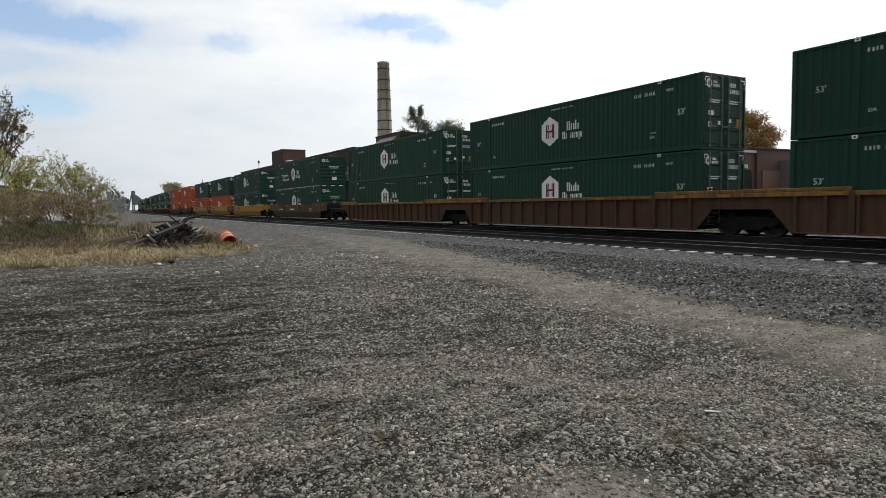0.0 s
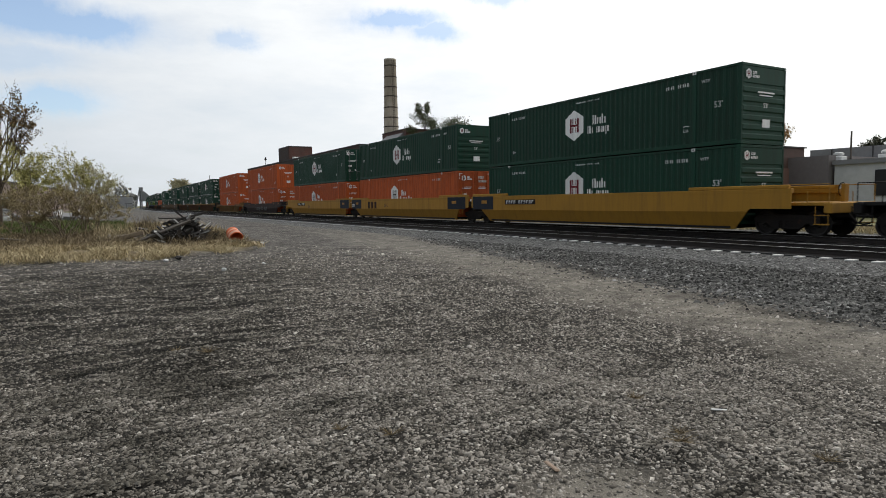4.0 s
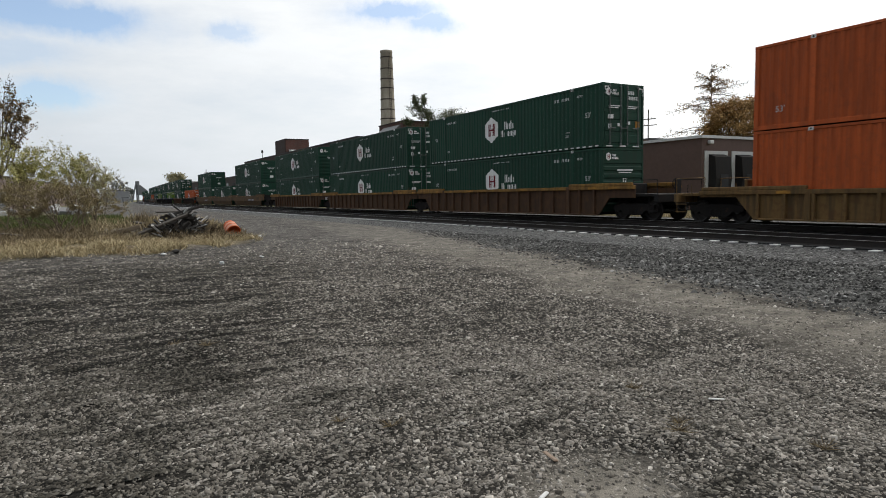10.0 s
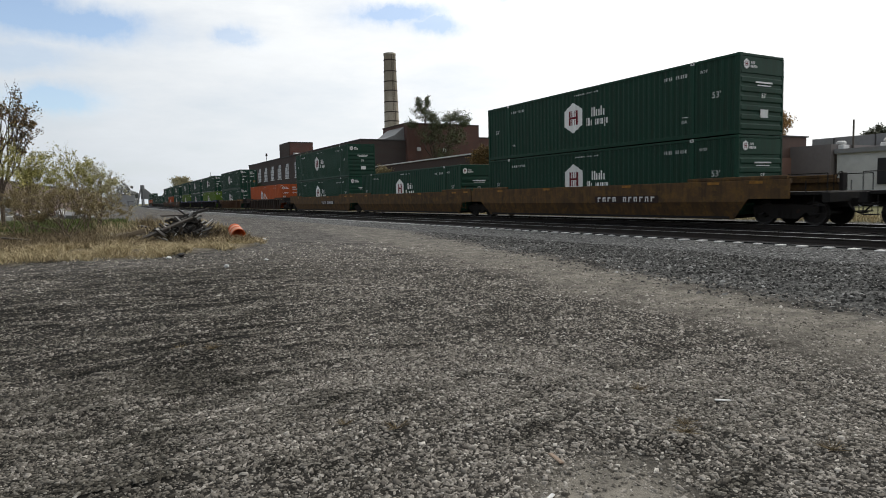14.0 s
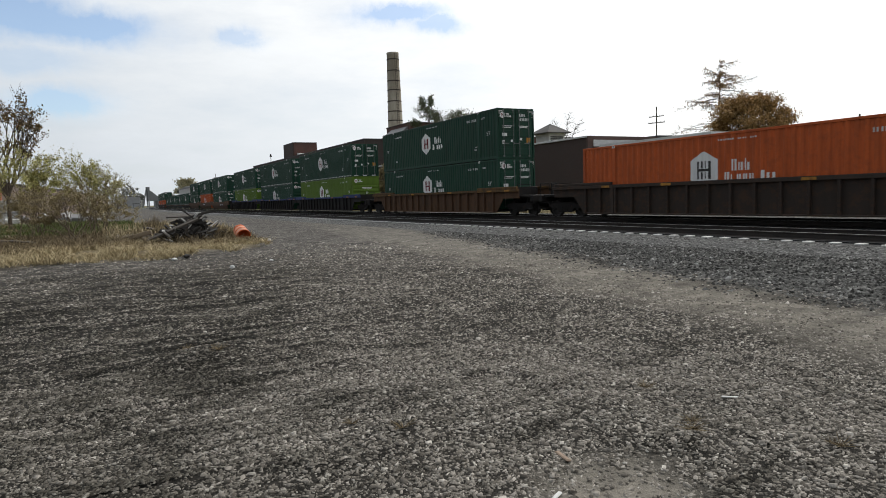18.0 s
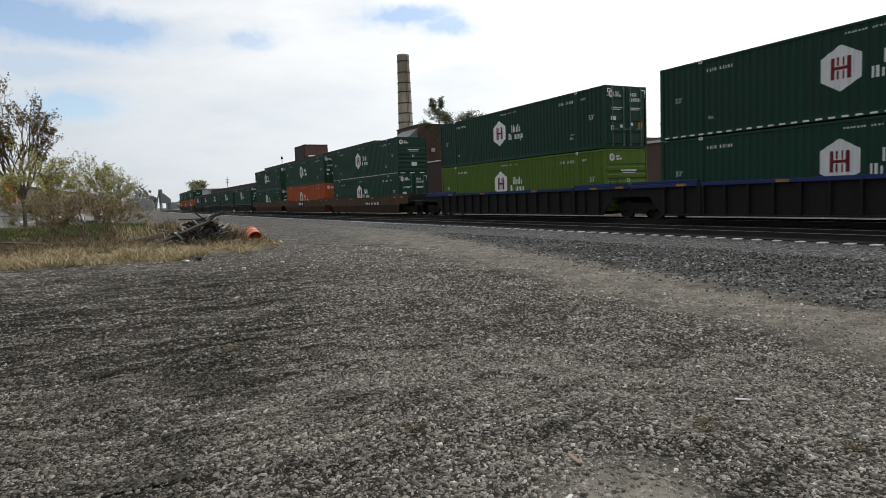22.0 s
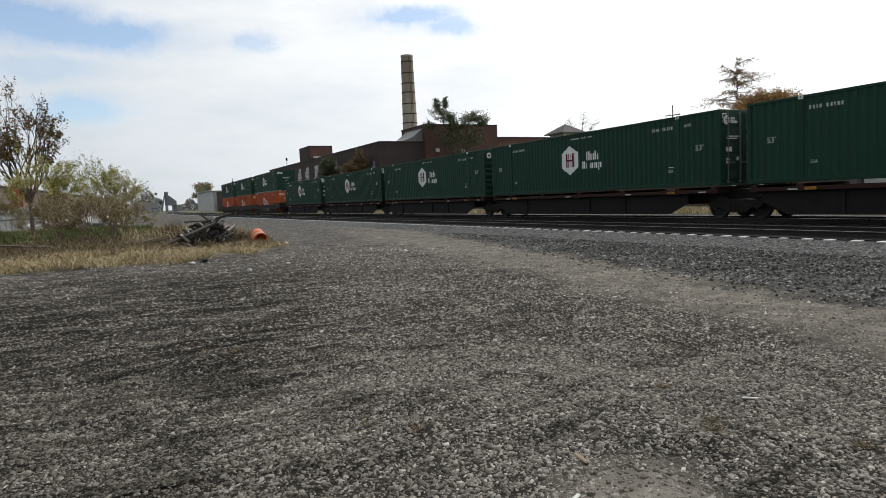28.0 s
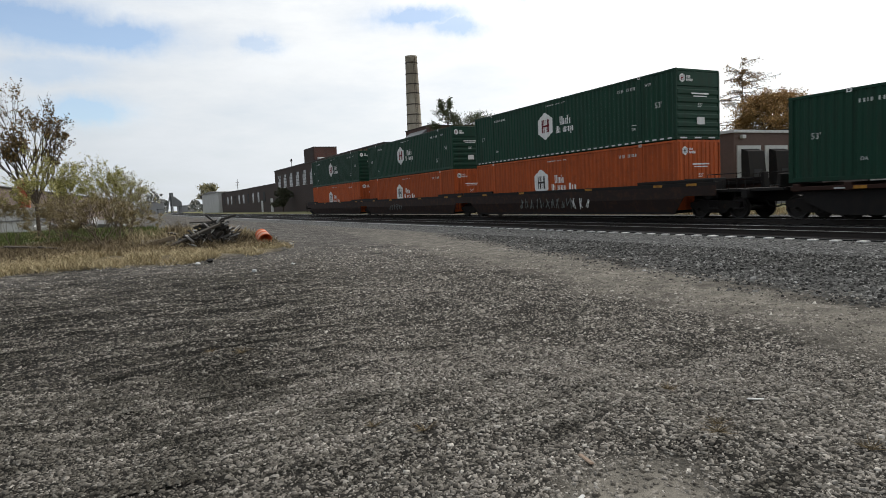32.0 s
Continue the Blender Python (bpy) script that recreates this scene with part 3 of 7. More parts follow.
def ballast_material():
    m, n, l, b = material("track_ballast", 0.95)
    co = n.new("ShaderNodeTexCoord")
    v = n.new("ShaderNodeTexVoronoi")
    v.inputs["Scale"].default_value = 22
    l.new(co.outputs["Object"], v.inputs["Vector"])
    c = ramp_of(n, l, v.outputs["Color"], [(0.1, (0.006, 0.006, 0.006)), (0.6, (0.015, 0.0147, 0.0143)), (0.97, (0.048, 0.048, 0.047))])
    clean = ramp_of(n, l, v.outputs["Color"], [(0.1, (0.016, 0.0165, 0.0165)), (0.6, (0.062, 0.062, 0.060)), (0.95, (0.22, 0.22, 0.215))])
    clump = noise_of(n, l, 8.0, 7, 0.82)
    clean = mixed(n, l, 1.0, clean, ramp_of(n, l, clump, [(0.38, (0.36, 0.36, 0.36)), (0.5, (1.0, 1.0, 1.0)), (0.62, (1.8, 1.8, 1.8))]), "MULTIPLY")
    oil = noise_of(n, l, 0.5, 5, 0.65)
    sep = n.new("ShaderNodeSeparateXYZ")
    l.new(co.outputs["Object"], sep.inputs[0])
    edge = n.new("ShaderNodeMath")
    edge.operation = "MULTIPLY_ADD"
    l.new(oil, edge.inputs[0])
    edge.inputs[1].default_value = -0.9
    off = n.new("ShaderNodeMath")
    off.operation = "MULTIPLY_ADD"
    l.new(sep.outputs[0], off.inputs[0])
    off.inputs[1].default_value, off.inputs[2].default_value = -1.0, -20.0
    out = n.new("ShaderNodeMath")
    out.operation = "MAXIMUM"
    l.new(off.outputs[0], out.inputs[0])
    out.inputs[1].default_value = 0.0
    sq = n.new("ShaderNodeMath")
    sq.operation = "MULTIPLY"
    l.new(out.outputs[0], sq.inputs[0])
    l.new(out.outputs[0], sq.inputs[1])
    straight = n.new("ShaderNodeMath")
    straight.operation = "MULTIPLY_ADD"
    l.new(sq.outputs[0], straight.inputs[0])
    straight.inputs[1].default_value = -8.8e-5
    l.new(sep.outputs[1], straight.inputs[2])
    l.new(straight.outputs[0], edge.inputs[2])
    between = n.new("ShaderNodeMapRange")
    between.inputs["From Min"].default_value, between.inputs["From Max"].default_value = 14.9, 15.45
    l.new(edge.outputs[0], between.inputs["Value"])
    c = mixed(n, l, between.outputs[0], clean, c)
    l.new(c, b.inputs["Base Color"])
    inv = n.new("ShaderNodeMath")
    inv.operation = "MULTIPLY"
    l.new(v.outputs["Distance"], inv.inputs[0])
    inv.inputs[1].default_value = -1
    bump_of(n, l, b, inv.outputs[0], 0.8, 0.025)
    return m


BALLAST = ballast_material()
bed = Build()
prof = [(13.3, -0.12), (14.6, 0.02), (15.5, 0.045), (18.4, 0.045), (19.6, 0.03), (20.5, 0.045), (23.4, 0.045), (24.4, 0.03), (26.2, -0.12)]
xs = list(range(-1000, -100, 20)) + [-100, -85, -70, -60, -50, -40, -30, -24, -18, -13, -9, -5, 0, 10, 40, 100, 300, 900]
for x in xs:
    bed.v += [(x, y + float(bend_of(x)), z) for y, z in prof]
P = len(prof)
for i in range(len(xs) - 1):
    for j in range(P - 1):
        bed.f.append((i * P + j, (i + 1) * P + j, (i + 1) * P + j + 1, i * P + j + 1))
solid("ballast_bed", bed, BALLAST, "dark oil-stained crushed stone bed under two railway tracks", "ballast", kind="structure")


def rail(y, name):
    """Rail with foot, web and a polished head."""
    t = thing(name, "steel rail with rusted web and polished head", "rail", "rails of the two tracks", "structure", pose(0, y, RAIL_Z))
    out = [(-0.07, -0.18), (0.07, -0.18), (0.07, -0.168), (0.012, -0.145), (0.012, -0.045), (0.036, -0.03), (0.036, -0.004), (-0.036, -0.004), (-0.036, -0.03), (-0.012, -0.045), (-0.012, -0.145), (-0.07, -0.168)]
    run = list(range(-1000, -20, 10)) + [-20, 60, 700]
    head = [(-0.033, -0.004), (0.033, -0.004), (0.033, 0.0), (-0.033, 0.0)]
    for name_, ring, mat, label in (("rail_web", out, RAIL_SIDE, ""), ("rail_head", head, RAIL_TOP, "polished steel running surface")):
        b = Build()
        k = len(ring)
        for x in run:
            b.v += [(x, yy + float(bend_of(x)), z) for yy, z in ring]
        for r in range(len(run) - 1):
            b.f += [(r * k + i, r * k + (i + 1) % k, r * k + k + (i + 1) % k, r * k + k + i) for i in range(k)]
        part(name_, b, mat, t, label)
    return t


for yc in (NEAR_Y, TRAIN_Y):
    for s in (-0.7525, 0.7525):
        rail(yc + s, "rail")

near_track = thing("near_track_ties", "row of pale concrete railway ties half sunk in ballast", "railway ties", kind="structure")
tie_b = Build().soft_box(-0.10, 0.10, -1.27, 1.27, -0.2, 0.0, 0.006)
tie_me = tie_b.mesh("tie", TIE_CONCRETE)
random.seed(4)
TIE0 = -9.93 % 0.605
rest = Build()
for i in range(-420, 30):
    x = TIE0 + 0.605 * i
    m = pose(x + random.uniform(-0.012, 0.012), NEAR_Y + float(bend_of(x)) + random.uniform(-0.03, 0.03), 0.07, 0, 0, random.uniform(-0.6, 0.6))
    if -130 < x < 8:
        part("tie", tie_me, TIE_CONCRETE, near_track, at=m)
    else:
        yc = NEAR_Y + float(bend_of(x))
        rest.box(x - 0.14, x + 0.14, yc - 1.3, yc + 1.3, -0.1, 0.07)
tagged(part("distant_ties", rest, TIE_CONCRETE, near_track), kind="stuff")
far_ties = Build()
for i in range(-700, 60):
    yc = TRAIN_Y + float(bend_of(0.55 * i))
    far_ties.box(0.55 * i - 0.115, 0.55 * i + 0.115, yc - 1.3, yc + 1.3, -0.1, 0.066)
tagged(solid("train_track_ties", far_ties, TIE_WOOD, "row of dark creosoted timber railway ties in ballast", "railway ties"), kind="stuff")
# ballast level with the tie tops between near rails, so that only tie ends show pale
crib = Build()
for y0, y1, z in ((NEAR_Y - 1.06, NEAR_Y + 1.2, 0.078),):
    for i in range(-300, 14):
        yb = float(bend_of(i + 0.5))
        crib.box(i * 1.0, i * 1.0 + 1.0, y0 + yb + 0.04 * math.sin(i * 1.3), y1 + yb, 0.03, z + 0.006 * math.sin(i * 2.1))
solid("ballast_crib", crib, BALLAST, "crushed stone filling between and over the ties", "ballast", kind="structure")


# ---- freight containers ----
BOX_L, BOX_W, BOX_H = 16.154, 2.59, 2.896
PITCH, RIB_DEEP = 0.285, 0.030


def rib_depth(x):
    """How far the corrugated side lies back at x."""
    u = (x % PITCH) / PITCH
    if u < 0.34:
        return 0.0
    if u < 0.48:
        return RIB_DEEP * (u - 0.34) / 0.14
    if u < 0.86:
        return RIB_DEEP
    return RIB_DEEP * (1 - (u - 0.86) / 0.14)


def rib_breaks(x0, x1):
    xs = {x0, x1}
    for k in range(int(x0 / PITCH) - 1, int(x1 / PITCH) + 2):
        for u in (0, 0.34, 0.48, 0.86):
            x = (k + u) * PITCH
            if x0 < x < x1:
                xs.add(x)
    return sorted(xs)


def side_sheet():
    b = Build()
    xs = rib_breaks(0.1, BOX_L - 0.1)
    for x in xs:
        y = -BOX_W / 2 + 0.012 + rib_depth(x)
        b.v += [(x, y, 0.15), (x, y, BOX_H - 0.09)]
    b.f = [(2 * i, 2 * i + 2, 2 * i + 3, 2 * i + 1) for i in range(len(xs) - 1)]
    return b


def decal(x0, x1, low, high, lift=0.004):
    """A marking between the curves low(x) and high(x), painted over the ribs."""
    b = Build()
    xs = rib_breaks(x0, x1)
    for x in xs:
        y = -BOX_W / 2 + 0.012 + rib_depth(x) - lift
        b.v += [(x, y, low(x)), (x, y, high(x))]
    b.f = [(2 * i, 2 * i + 2, 2 * i + 3, 2 * i + 1) for i in range(len(xs) - 1)]
    return b


def bars(spans, lift=0.004):
    """Several upright marks (x0, x1, z0, z1) as one marking."""
    out = Build()
    for x0, x1, z0, z1 in spans:
        d = decal(x0, x1, lambda x: z0, lambda x: z1, lift)
        k = len(out.v)
        out.v += d.v
        out.f += [tuple(k + i for i in f) for f in d.f]
    return out


def end_bars(spans, lift=0.01):
    """Marks (y0, y1, z0, z1) on the end that faces +x."""
    b = Build()
    for y0, y1, z0, z1 in spans:
        b.quad((BOX_L + lift, y0, z0), (BOX_L + lift, y1, z0), (BOX_L + lift, y1, z1), (BOX_L + lift, y0, z1))
    return b


def door_end(t, paint):
    """Two door leaves with pressed panels, four lock rods, handles and hinges, on the +x end."""
    for s, leaf in ((-1, "door_leaf"), (1, "door_leaf")):
        b = Build()
        y0, y1 = (-1.17, -0.012) if s < 0 else (0.012, 1.17)
        b.soft_box(BOX_L - 0.06, BOX_L - 0.012, y0, y1, 0.13, BOX_H - 0.09, 0.012)
        for k in range(5):
            z = 0.22 + k * 0.52
            b.soft_box(BOX_L - 0.02, BOX_L + 0.012, y0 + 0.07, y1 - 0.07, z, z + 0.36, 0.014)
        leaf_ob = part(leaf, b, paint, t)
        for y in ((y0 + 0.28, y1 - 0.20) if s < 0 else (y0 + 0.20, y1 - 0.28)):
            r = Build().tube((BOX_L + 0.045, y, 0.10), (BOX_L + 0.045, y, BOX_H - 0.06), 0.019, sides=6)
            for z in (0.16, 0.95, 1.9, BOX_H - 0.13):
                r.box(BOX_L - 0.01, BOX_L + 0.06, y - 0.045, y + 0.045, z - 0.03, z + 0.03)
            part("lock_rod", r, STEEL if paint is not ORANGE else paint, leaf_ob, "upright lock rod with cam keepers")
            part("rod_handle", Build().box(BOX_L + 0.045, BOX_L + 0.07, min(y, y - s * 0.34), max(y, y - s * 0.34), 0.86, 0.905), STEEL if paint is not ORANGE else paint, leaf_ob)
        h = Build()
        ye = -1.2 if s < 0 else 1.2
        for z in (0.3, 1.0, 1.7, 2.5):
            h.box(BOX_L - 0.01, BOX_L + 0.03, ye - 0.04, ye + 0.04, z - 0.07, z + 0.07)
        part("hinge_strip", h, paint, leaf_ob)
    part("number_marking", end_bars([(0.24 + 0.11 * i, 0.31 + 0.11 * i, 2.42, 2.58) for i in range(4)] + [(0.20 + 0.11 * i, 0.27 + 0.11 * i, 2.18, 2.34) for i in range(7)], 0.02), FADED_WHITE, t, "white identification marks as plain bars")
    part("data_marking", end_bars([(-0.95, -0.25, 1.86, 1.90), (-0.95, -0.35, 1.78, 1.82), (0.2, 0.9, 1.86, 1.90), (0.2, 0.8, 1.78, 1.82)], 0.02), WHITE, t)
    part("label_plate", end_bars([(-0.98, -0.66, 1.30, 1.48), (-0.98, -0.80, 0.84, 1.06), (-0.40, -0.26, 0.96, 1.10), (0.2, 0.4, 1.06, 1.2)], 0.022), WHITE, t)
    part("warning_label", end_bars([(0.72, 1.0, 0.92, 1.22)], 0.022), DATA_YELLOW if paint is not ORANGE else WHITE, t)


def ribbed_end(t, paint):
    """Closed end: flat head panel over pressed cross ribs (upright ribs on the orange kind)."""
    b = Build()
    # one pressed sheet, its ribs drawn along the other way
    if paint is ORANGE:
        steps, run, lo_, hi_ = [(-1.2, 0.03)], -1.14, 0.12, BOX_H - 0.09
        while run < 1.05:
            steps += [(run, 0.03), (run + 0.035, -0.004), (run + 0.165, -0.004), (run + 0.20, 0.03)]
            run += 0.257
        steps.append((1.2, 0.03))
    else:
        steps, run, lo_, hi_ = [(0.11, 0.03)], 0.16, -1.2, 1.2
        while run < 2.0:
            steps += [(run, 0.03), (run + 0.05, -0.006), (run + 0.19, -0.006), (run + 0.24, 0.03)]
            run += 0.335
        steps += [(2.18, 0.03), (2.20, 0.0), (2.76, 0.0), (2.78, 0.03), (BOX_H - 0.09, 0.03)]
    for s_, back in steps:
        for e_ in (lo_, hi_):
            b.v.append((BOX_L - back, s_, e_) if paint is ORANGE else (BOX_L - back, e_, s_))
    for k in range(len(steps) - 1):
        q = (2 * k, 2 * k + 2, 2 * k + 3, 2 * k + 1)
        b.f.append(q if paint is ORANGE else q[::-1])
    part("end_wall", b, paint, t)
    part("label_plate", end_bars([(-0.1, 0.36, 0.62, 0.92)], 0.014), WHITE, t, "white data plate")
    part("end_lettering", letters("53'" if paint is not LIME else "53", 0.24, WHITE), None, t, at=pose(BOX_L + 0.012, -0.05, 1.34, 90, 0, 90))
    part("data_marking", end_bars([(-0.4, 0.6, 1.86, 1.92), (-0.3, 0.5, 1.76, 1.80)], 0.014), WHITE, t)


H_RED = [(-0.31, -0.20, -0.34, 0.34), (0.20, 0.31, -0.34, 0.34), (-0.20, 0.20, -0.05, 0.05), (-0.11, -0.05, 0.07, 0.34), (0.05, 0.11, 0.07, 0.34), (-0.11, -0.05, -0.34, -0.07), (0.05, 0.11, -0.34, -0.07)]


def container(colour, doors, striped, slogan=False):
    """A long high-cube domestic container: frame, ribbed sides, ends, markings. Left end at x = 0, middle of the width at y = 0, floor at z = 0."""
    paint = {"green": GREEN, "orange": ORANGE, "lime": LIME}[colour]
    say = {"green": "dark green", "orange": "faded orange", "lime": "lime green"}[colour]
    t = thing("shipping_container", "%s ribbed shipping container with %s on railway car" % (say, "barred doors" if doors else "closed ribbed end"), "container", "containers on the train")
    sheet = side_sheet()
    near = part("side_wall", sheet, paint, t)
    part("side_wall", near.data, paint, t, at=pose(BOX_L, 0, 0, 0, 0, 180))
    roof = Build().box(0.05, BOX_L - 0.05, -1.25, 1.25, BOX_H - 0.06, BOX_H - 0.03)
    for k in range(26):
        x = 0.35 + k * 0.6
        roof.box(x, x + 0.3, -1.1, 1.1, BOX_H - 0.03, BOX_H - 0.012)
    part("roof", roof, paint, t)
    part("floor", Build().box(0.05, BOX_L - 0.05, -1.24, 1.24, 0.05, 0.14), CAR_BLACK, t)
    for y in (-1.295, 1.225):
        part("bottom_rail", Build().soft_box(0.16, BOX_L - 0.16, y, y + 0.07, 0.02, 0.17, 0.01), paint, t)
        part("top_rail", Build().soft_box(0.16, BOX_L - 0.16, y, y + 0.07, BOX_H - 0.10, BOX_H - 0.005, 0.01), paint, t)
        for x in (0, BOX_L - 0.16):
            part("corner_post", Build().soft_box(x, x + 0.16, y, y + 0.09, 0.11, BOX_H - 0.11, 0.01), paint, t)
        for x in (2.02, BOX_L - 2.02):
            part("lift_post", Build().soft_box(x - 0.09, x + 0.09, y - 0.004, y + 0.075, 0.12, BOX_H - 0.08, 0.008), paint, t)
            c = Build().soft_box(x - 0.09, x + 0.09, y - 0.008, y + 0.17, BOX_H - 0.14, BOX_H + 0.004, 0.012)
            part("lift_casting", c, paint, t)
            if y < 0:
                m = Build().quad((x - 0.085, y - 0.014, BOX_H - 0.125), (x + 0.085, y - 0.014, BOX_H - 0.125), (x + 0.085, y - 0.014, BOX_H - 0.01), (x - 0.085, y - 0.014, BOX_H - 0.01))
                part("casting_mark", m, WHITE, t, "white painted lifting point")
                part("casting_hole", Build().quad((x - 0.035, y - 0.017, BOX_H - 0.095), (x + 0.035, y - 0.017, BOX_H - 0.095), (x + 0.035, y - 0.017, BOX_H - 0.04), (x - 0.035, y - 0.017, BOX_H - 0.04)), CAR_BLACK, t)
    cast = Build().soft_box(-0.002, 0.18, 0, 0.162, 0, 0.118, 0.012).mesh("corner_casting", paint)
    for x in (0, BOX_L - 0.178):
        for y in (-1.297, 1.297 - 0.162):
            for z in (0, BOX_H - 0.118):
                part("corner_casting", cast, None, t, at=pose(x, y, z))
    part("end_sill", Build().soft_box(BOX_L - 0.08, BOX_L - 0.008, -1.2, 1.2, 0.0, 0.13, 0.01), paint, t)
    part("end_header", Build().soft_box(BOX_L - 0.08, BOX_L - 0.008, -1.2, 1.2, BOX_H - 0.1, BOX_H - 0.004, 0.01), paint, t)
    part("blind_end", Build().box(0.0, 0.05, -1.2, 1.2, 0.02, BOX_H - 0.02), paint, t)
    (door_end if doors else ribbed_end)(t, paint)
    # badge: a white hexagon with a double-barred figure, and two lines of plain bars beside it
    cx, cz = (7.28, 1.60) if colour != "orange" else (6.76, 1.55)
    w, h = 0.62, 0.73
    top = lambda x: cz + h - 0.36 * abs(x - cx) / w
    low = lambda x: cz - h + 0.36 * abs(x - cx) / w
    badge = part("badge", decal(cx - w, cx + w, low, top), WHITE, t, "white hexagonal badge with barred figure")
    part("badge_figure", bars([(cx + a, cx + b, cz + c, cz + d) for a, b, c, d in H_RED], 0.008), DARKRED if colour != "orange" else CHARCOAL, badge)
    x0 = 8.17 if colour != "orange" else 7.66
    wide = 0.29 if colour != "orange" else 0.25
    words = []
    for k, (tall, second) in enumerate(((0.34, 0.34), (0.22, 0.22), (0.34, 0.20))):
        x = x0 + (1.2 + 1.04 * k) * wide
        words += [(x + 0.06 * wide, x + 0.34 * wide, cz - 0.08, cz + tall), (x + 0.52 * wide, x + 0.80 * wide, cz - 0.08, cz + second)]
    for k, (tall, drop) in enumerate(((-0.12, 0), (-0.21, 0), (-0.21, 0), (-0.21, 0), (-0.21, 0.11))):
        x = x0 + k * wide
        words.append((x + 0.06 * wide, x + 0.34 * wide, cz - 0.47 - drop, cz + tall))
        if k != 1:
            words.append((x + 0.52 * wide, x + 0.80 * wide, cz - 0.47, cz + tall))
    if colour == "orange":
        words += [(x0 + 1.48 + 0.2 * k, x0 + 1.60 + 0.2 * k, cz - 0.47, cz - (0.12 if k == 0 else 0.21)) for k in range(3)]
    part("name_marking", bars(words), WHITE, t, "two lines of white bars beside the badge")
    part("number_marking", bars([(12.75 + 0.115 * k, 12.805 + 0.115 * k, 2.38, 2.52) for k in range(10) if k != 4]), FADED_WHITE, t)
    part("warning_marking", bars([(7.4 + 0.1 * k, 7.455 + 0.1 * k, 2.60, 2.66) for k in range(16) if k not in (7, 12)]), FADED_WHITE, t)
    size_z = 1.42 if colour != "orange" else 0.58
    y = -BOX_W / 2 + 0.006
    part("size_lettering", letters("53'", 0.33, FADED_WHITE), None, t, "white painted length figure", at=pose(15.0, y, size_z, 90))
    part("size_lettering", letters("53'", 0.29, FADED_WHITE), None, t, "white painted length figure", at=pose(0.78, y, size_z, 90))
    if colour != "orange":
        part("side_lettering", letters("DA", 0.18, FADED_WHITE), None, t, at=pose(13.63, y, 0.62, 90))
        part("side_lettering", letters("WTP", 0.17, FADED_WHITE), None, t, at=pose(14.45, y, 2.40, 90))
        part("mark_line", bars([(13.62, 13.90, 0.84, 0.865)]), WHITE, t)
        part("number_marking", bars([(2.3 + 0.115 * k, 2.355 + 0.115 * k, 2.40, 2.52) for k in range(10) if k != 4]), FADED_WHITE, t)
        part("side_lettering", letters("DA", 0.17, FADED_WHITE), None, t, at=pose(2.36, y, 0.62, 90))
    if striped:
        s = Build()
        for k in range(38):
            x = 0.25 + k * 0.417
            s.quad((x, -1.299, 0.055), (x + 0.22, -1.299, 0.055), (x + 0.22, -1.299, 0.115), (x, -1.299, 0.115))
        for k in range(3):
            yy = -1.1 + k * 0.85
            s.quad((BOX_L + 0.006, yy, 0.04), (BOX_L + 0.006, yy + 0.4, 0.04), (BOX_L + 0.006, yy + 0.4, 0.1), (BOX_L + 0.006, yy, 0.1))
        part("reflector_tape", s, WHITE, t, "dashes of white reflective tape")
    if doors:
        e = end_bars([(-1.19, -0.95, 2.70, 2.74), (0.95, 1.19, 2.70, 2.74)], 0.026)
        e.v += end_bars([(-1.19, -1.15, 2.4, 2.70), (1.15, 1.19, 2.4, 2.70)], 0.026).v
        e.f += [(8, 9, 10, 11), (12, 13, 14, 15)]
        part("corner_tape", e, WHITE, t)
    eb = [(-0.95, 2.5)] if colour != "orange" else [(-0.85, 2.45)]
    hexa = Build()
    by, bz = eb[0]
    k = 0.026
    hexa.v = [(BOX_L + k, by - 0.15, bz + 0.10), (BOX_L + k, by - 0.15, bz - 0.10), (BOX_L + k, by, bz - 0.19), (BOX_L + k, by + 0.15, bz - 0.10), (BOX_L + k, by + 0.15, bz + 0.10), (BOX_L + k, by, bz + 0.19)]
    hexa.f = [(0, 1, 2, 3, 4, 5)]
    eb_ob = part("end_badge", hexa, WHITE, t, "small white hexagonal badge")
    part("badge_figure", end_bars([(by - 0.07, by - 0.03, bz - 0.1, bz + 0.1), (by + 0.03, by + 0.07, bz - 0.1, bz + 0.1), (by - 0.03, by + 0.03, bz - 0.02, bz + 0.02)], 0.029), DARKRED if colour != "orange" else CHARCOAL, eb_ob)
    part("end_marking", end_bars([(by + 0.25 + 0.08 * i, by + 0.30 + 0.08 * i, bz + 0.01, bz + 0.11) for i in range(3)] + [(by + 0.23 + 0.08 * i, by + 0.28 + 0.08 * i, bz - 0.12, bz - 0.02) for i in range(5)], 0.026), WHITE, t)
    if slogan:
        part("slogan_lettering", letters("OUR GREEN PAINT IS", 0.36, WHITE), None, t, "white slogan lettering", at=pose(3.3, y, 1.42, 90) @ Matrix.Diagonal((0.62, 1, 1, 1)))
        part("slogan_lettering", letters("NOW EVEN GREENER", 0.36, WHITE), None, t, "white slogan lettering", at=pose(3.3, y, 0.98, 90) @ Matrix.Diagonal((0.66, 1, 1, 1)))
        part("leaf_mark", decal(2.75, 3.15, lambda x: 1.0 + abs(x - 2.95) * 0.9, lambda x: 1.55 - abs(x - 2.95) * 0.6), LIME, t, "small green leaf mark")
        part("mark_bar", bars([(2.7, 3.2, 1.62, 1.74)]), WHITE, t)
    return t


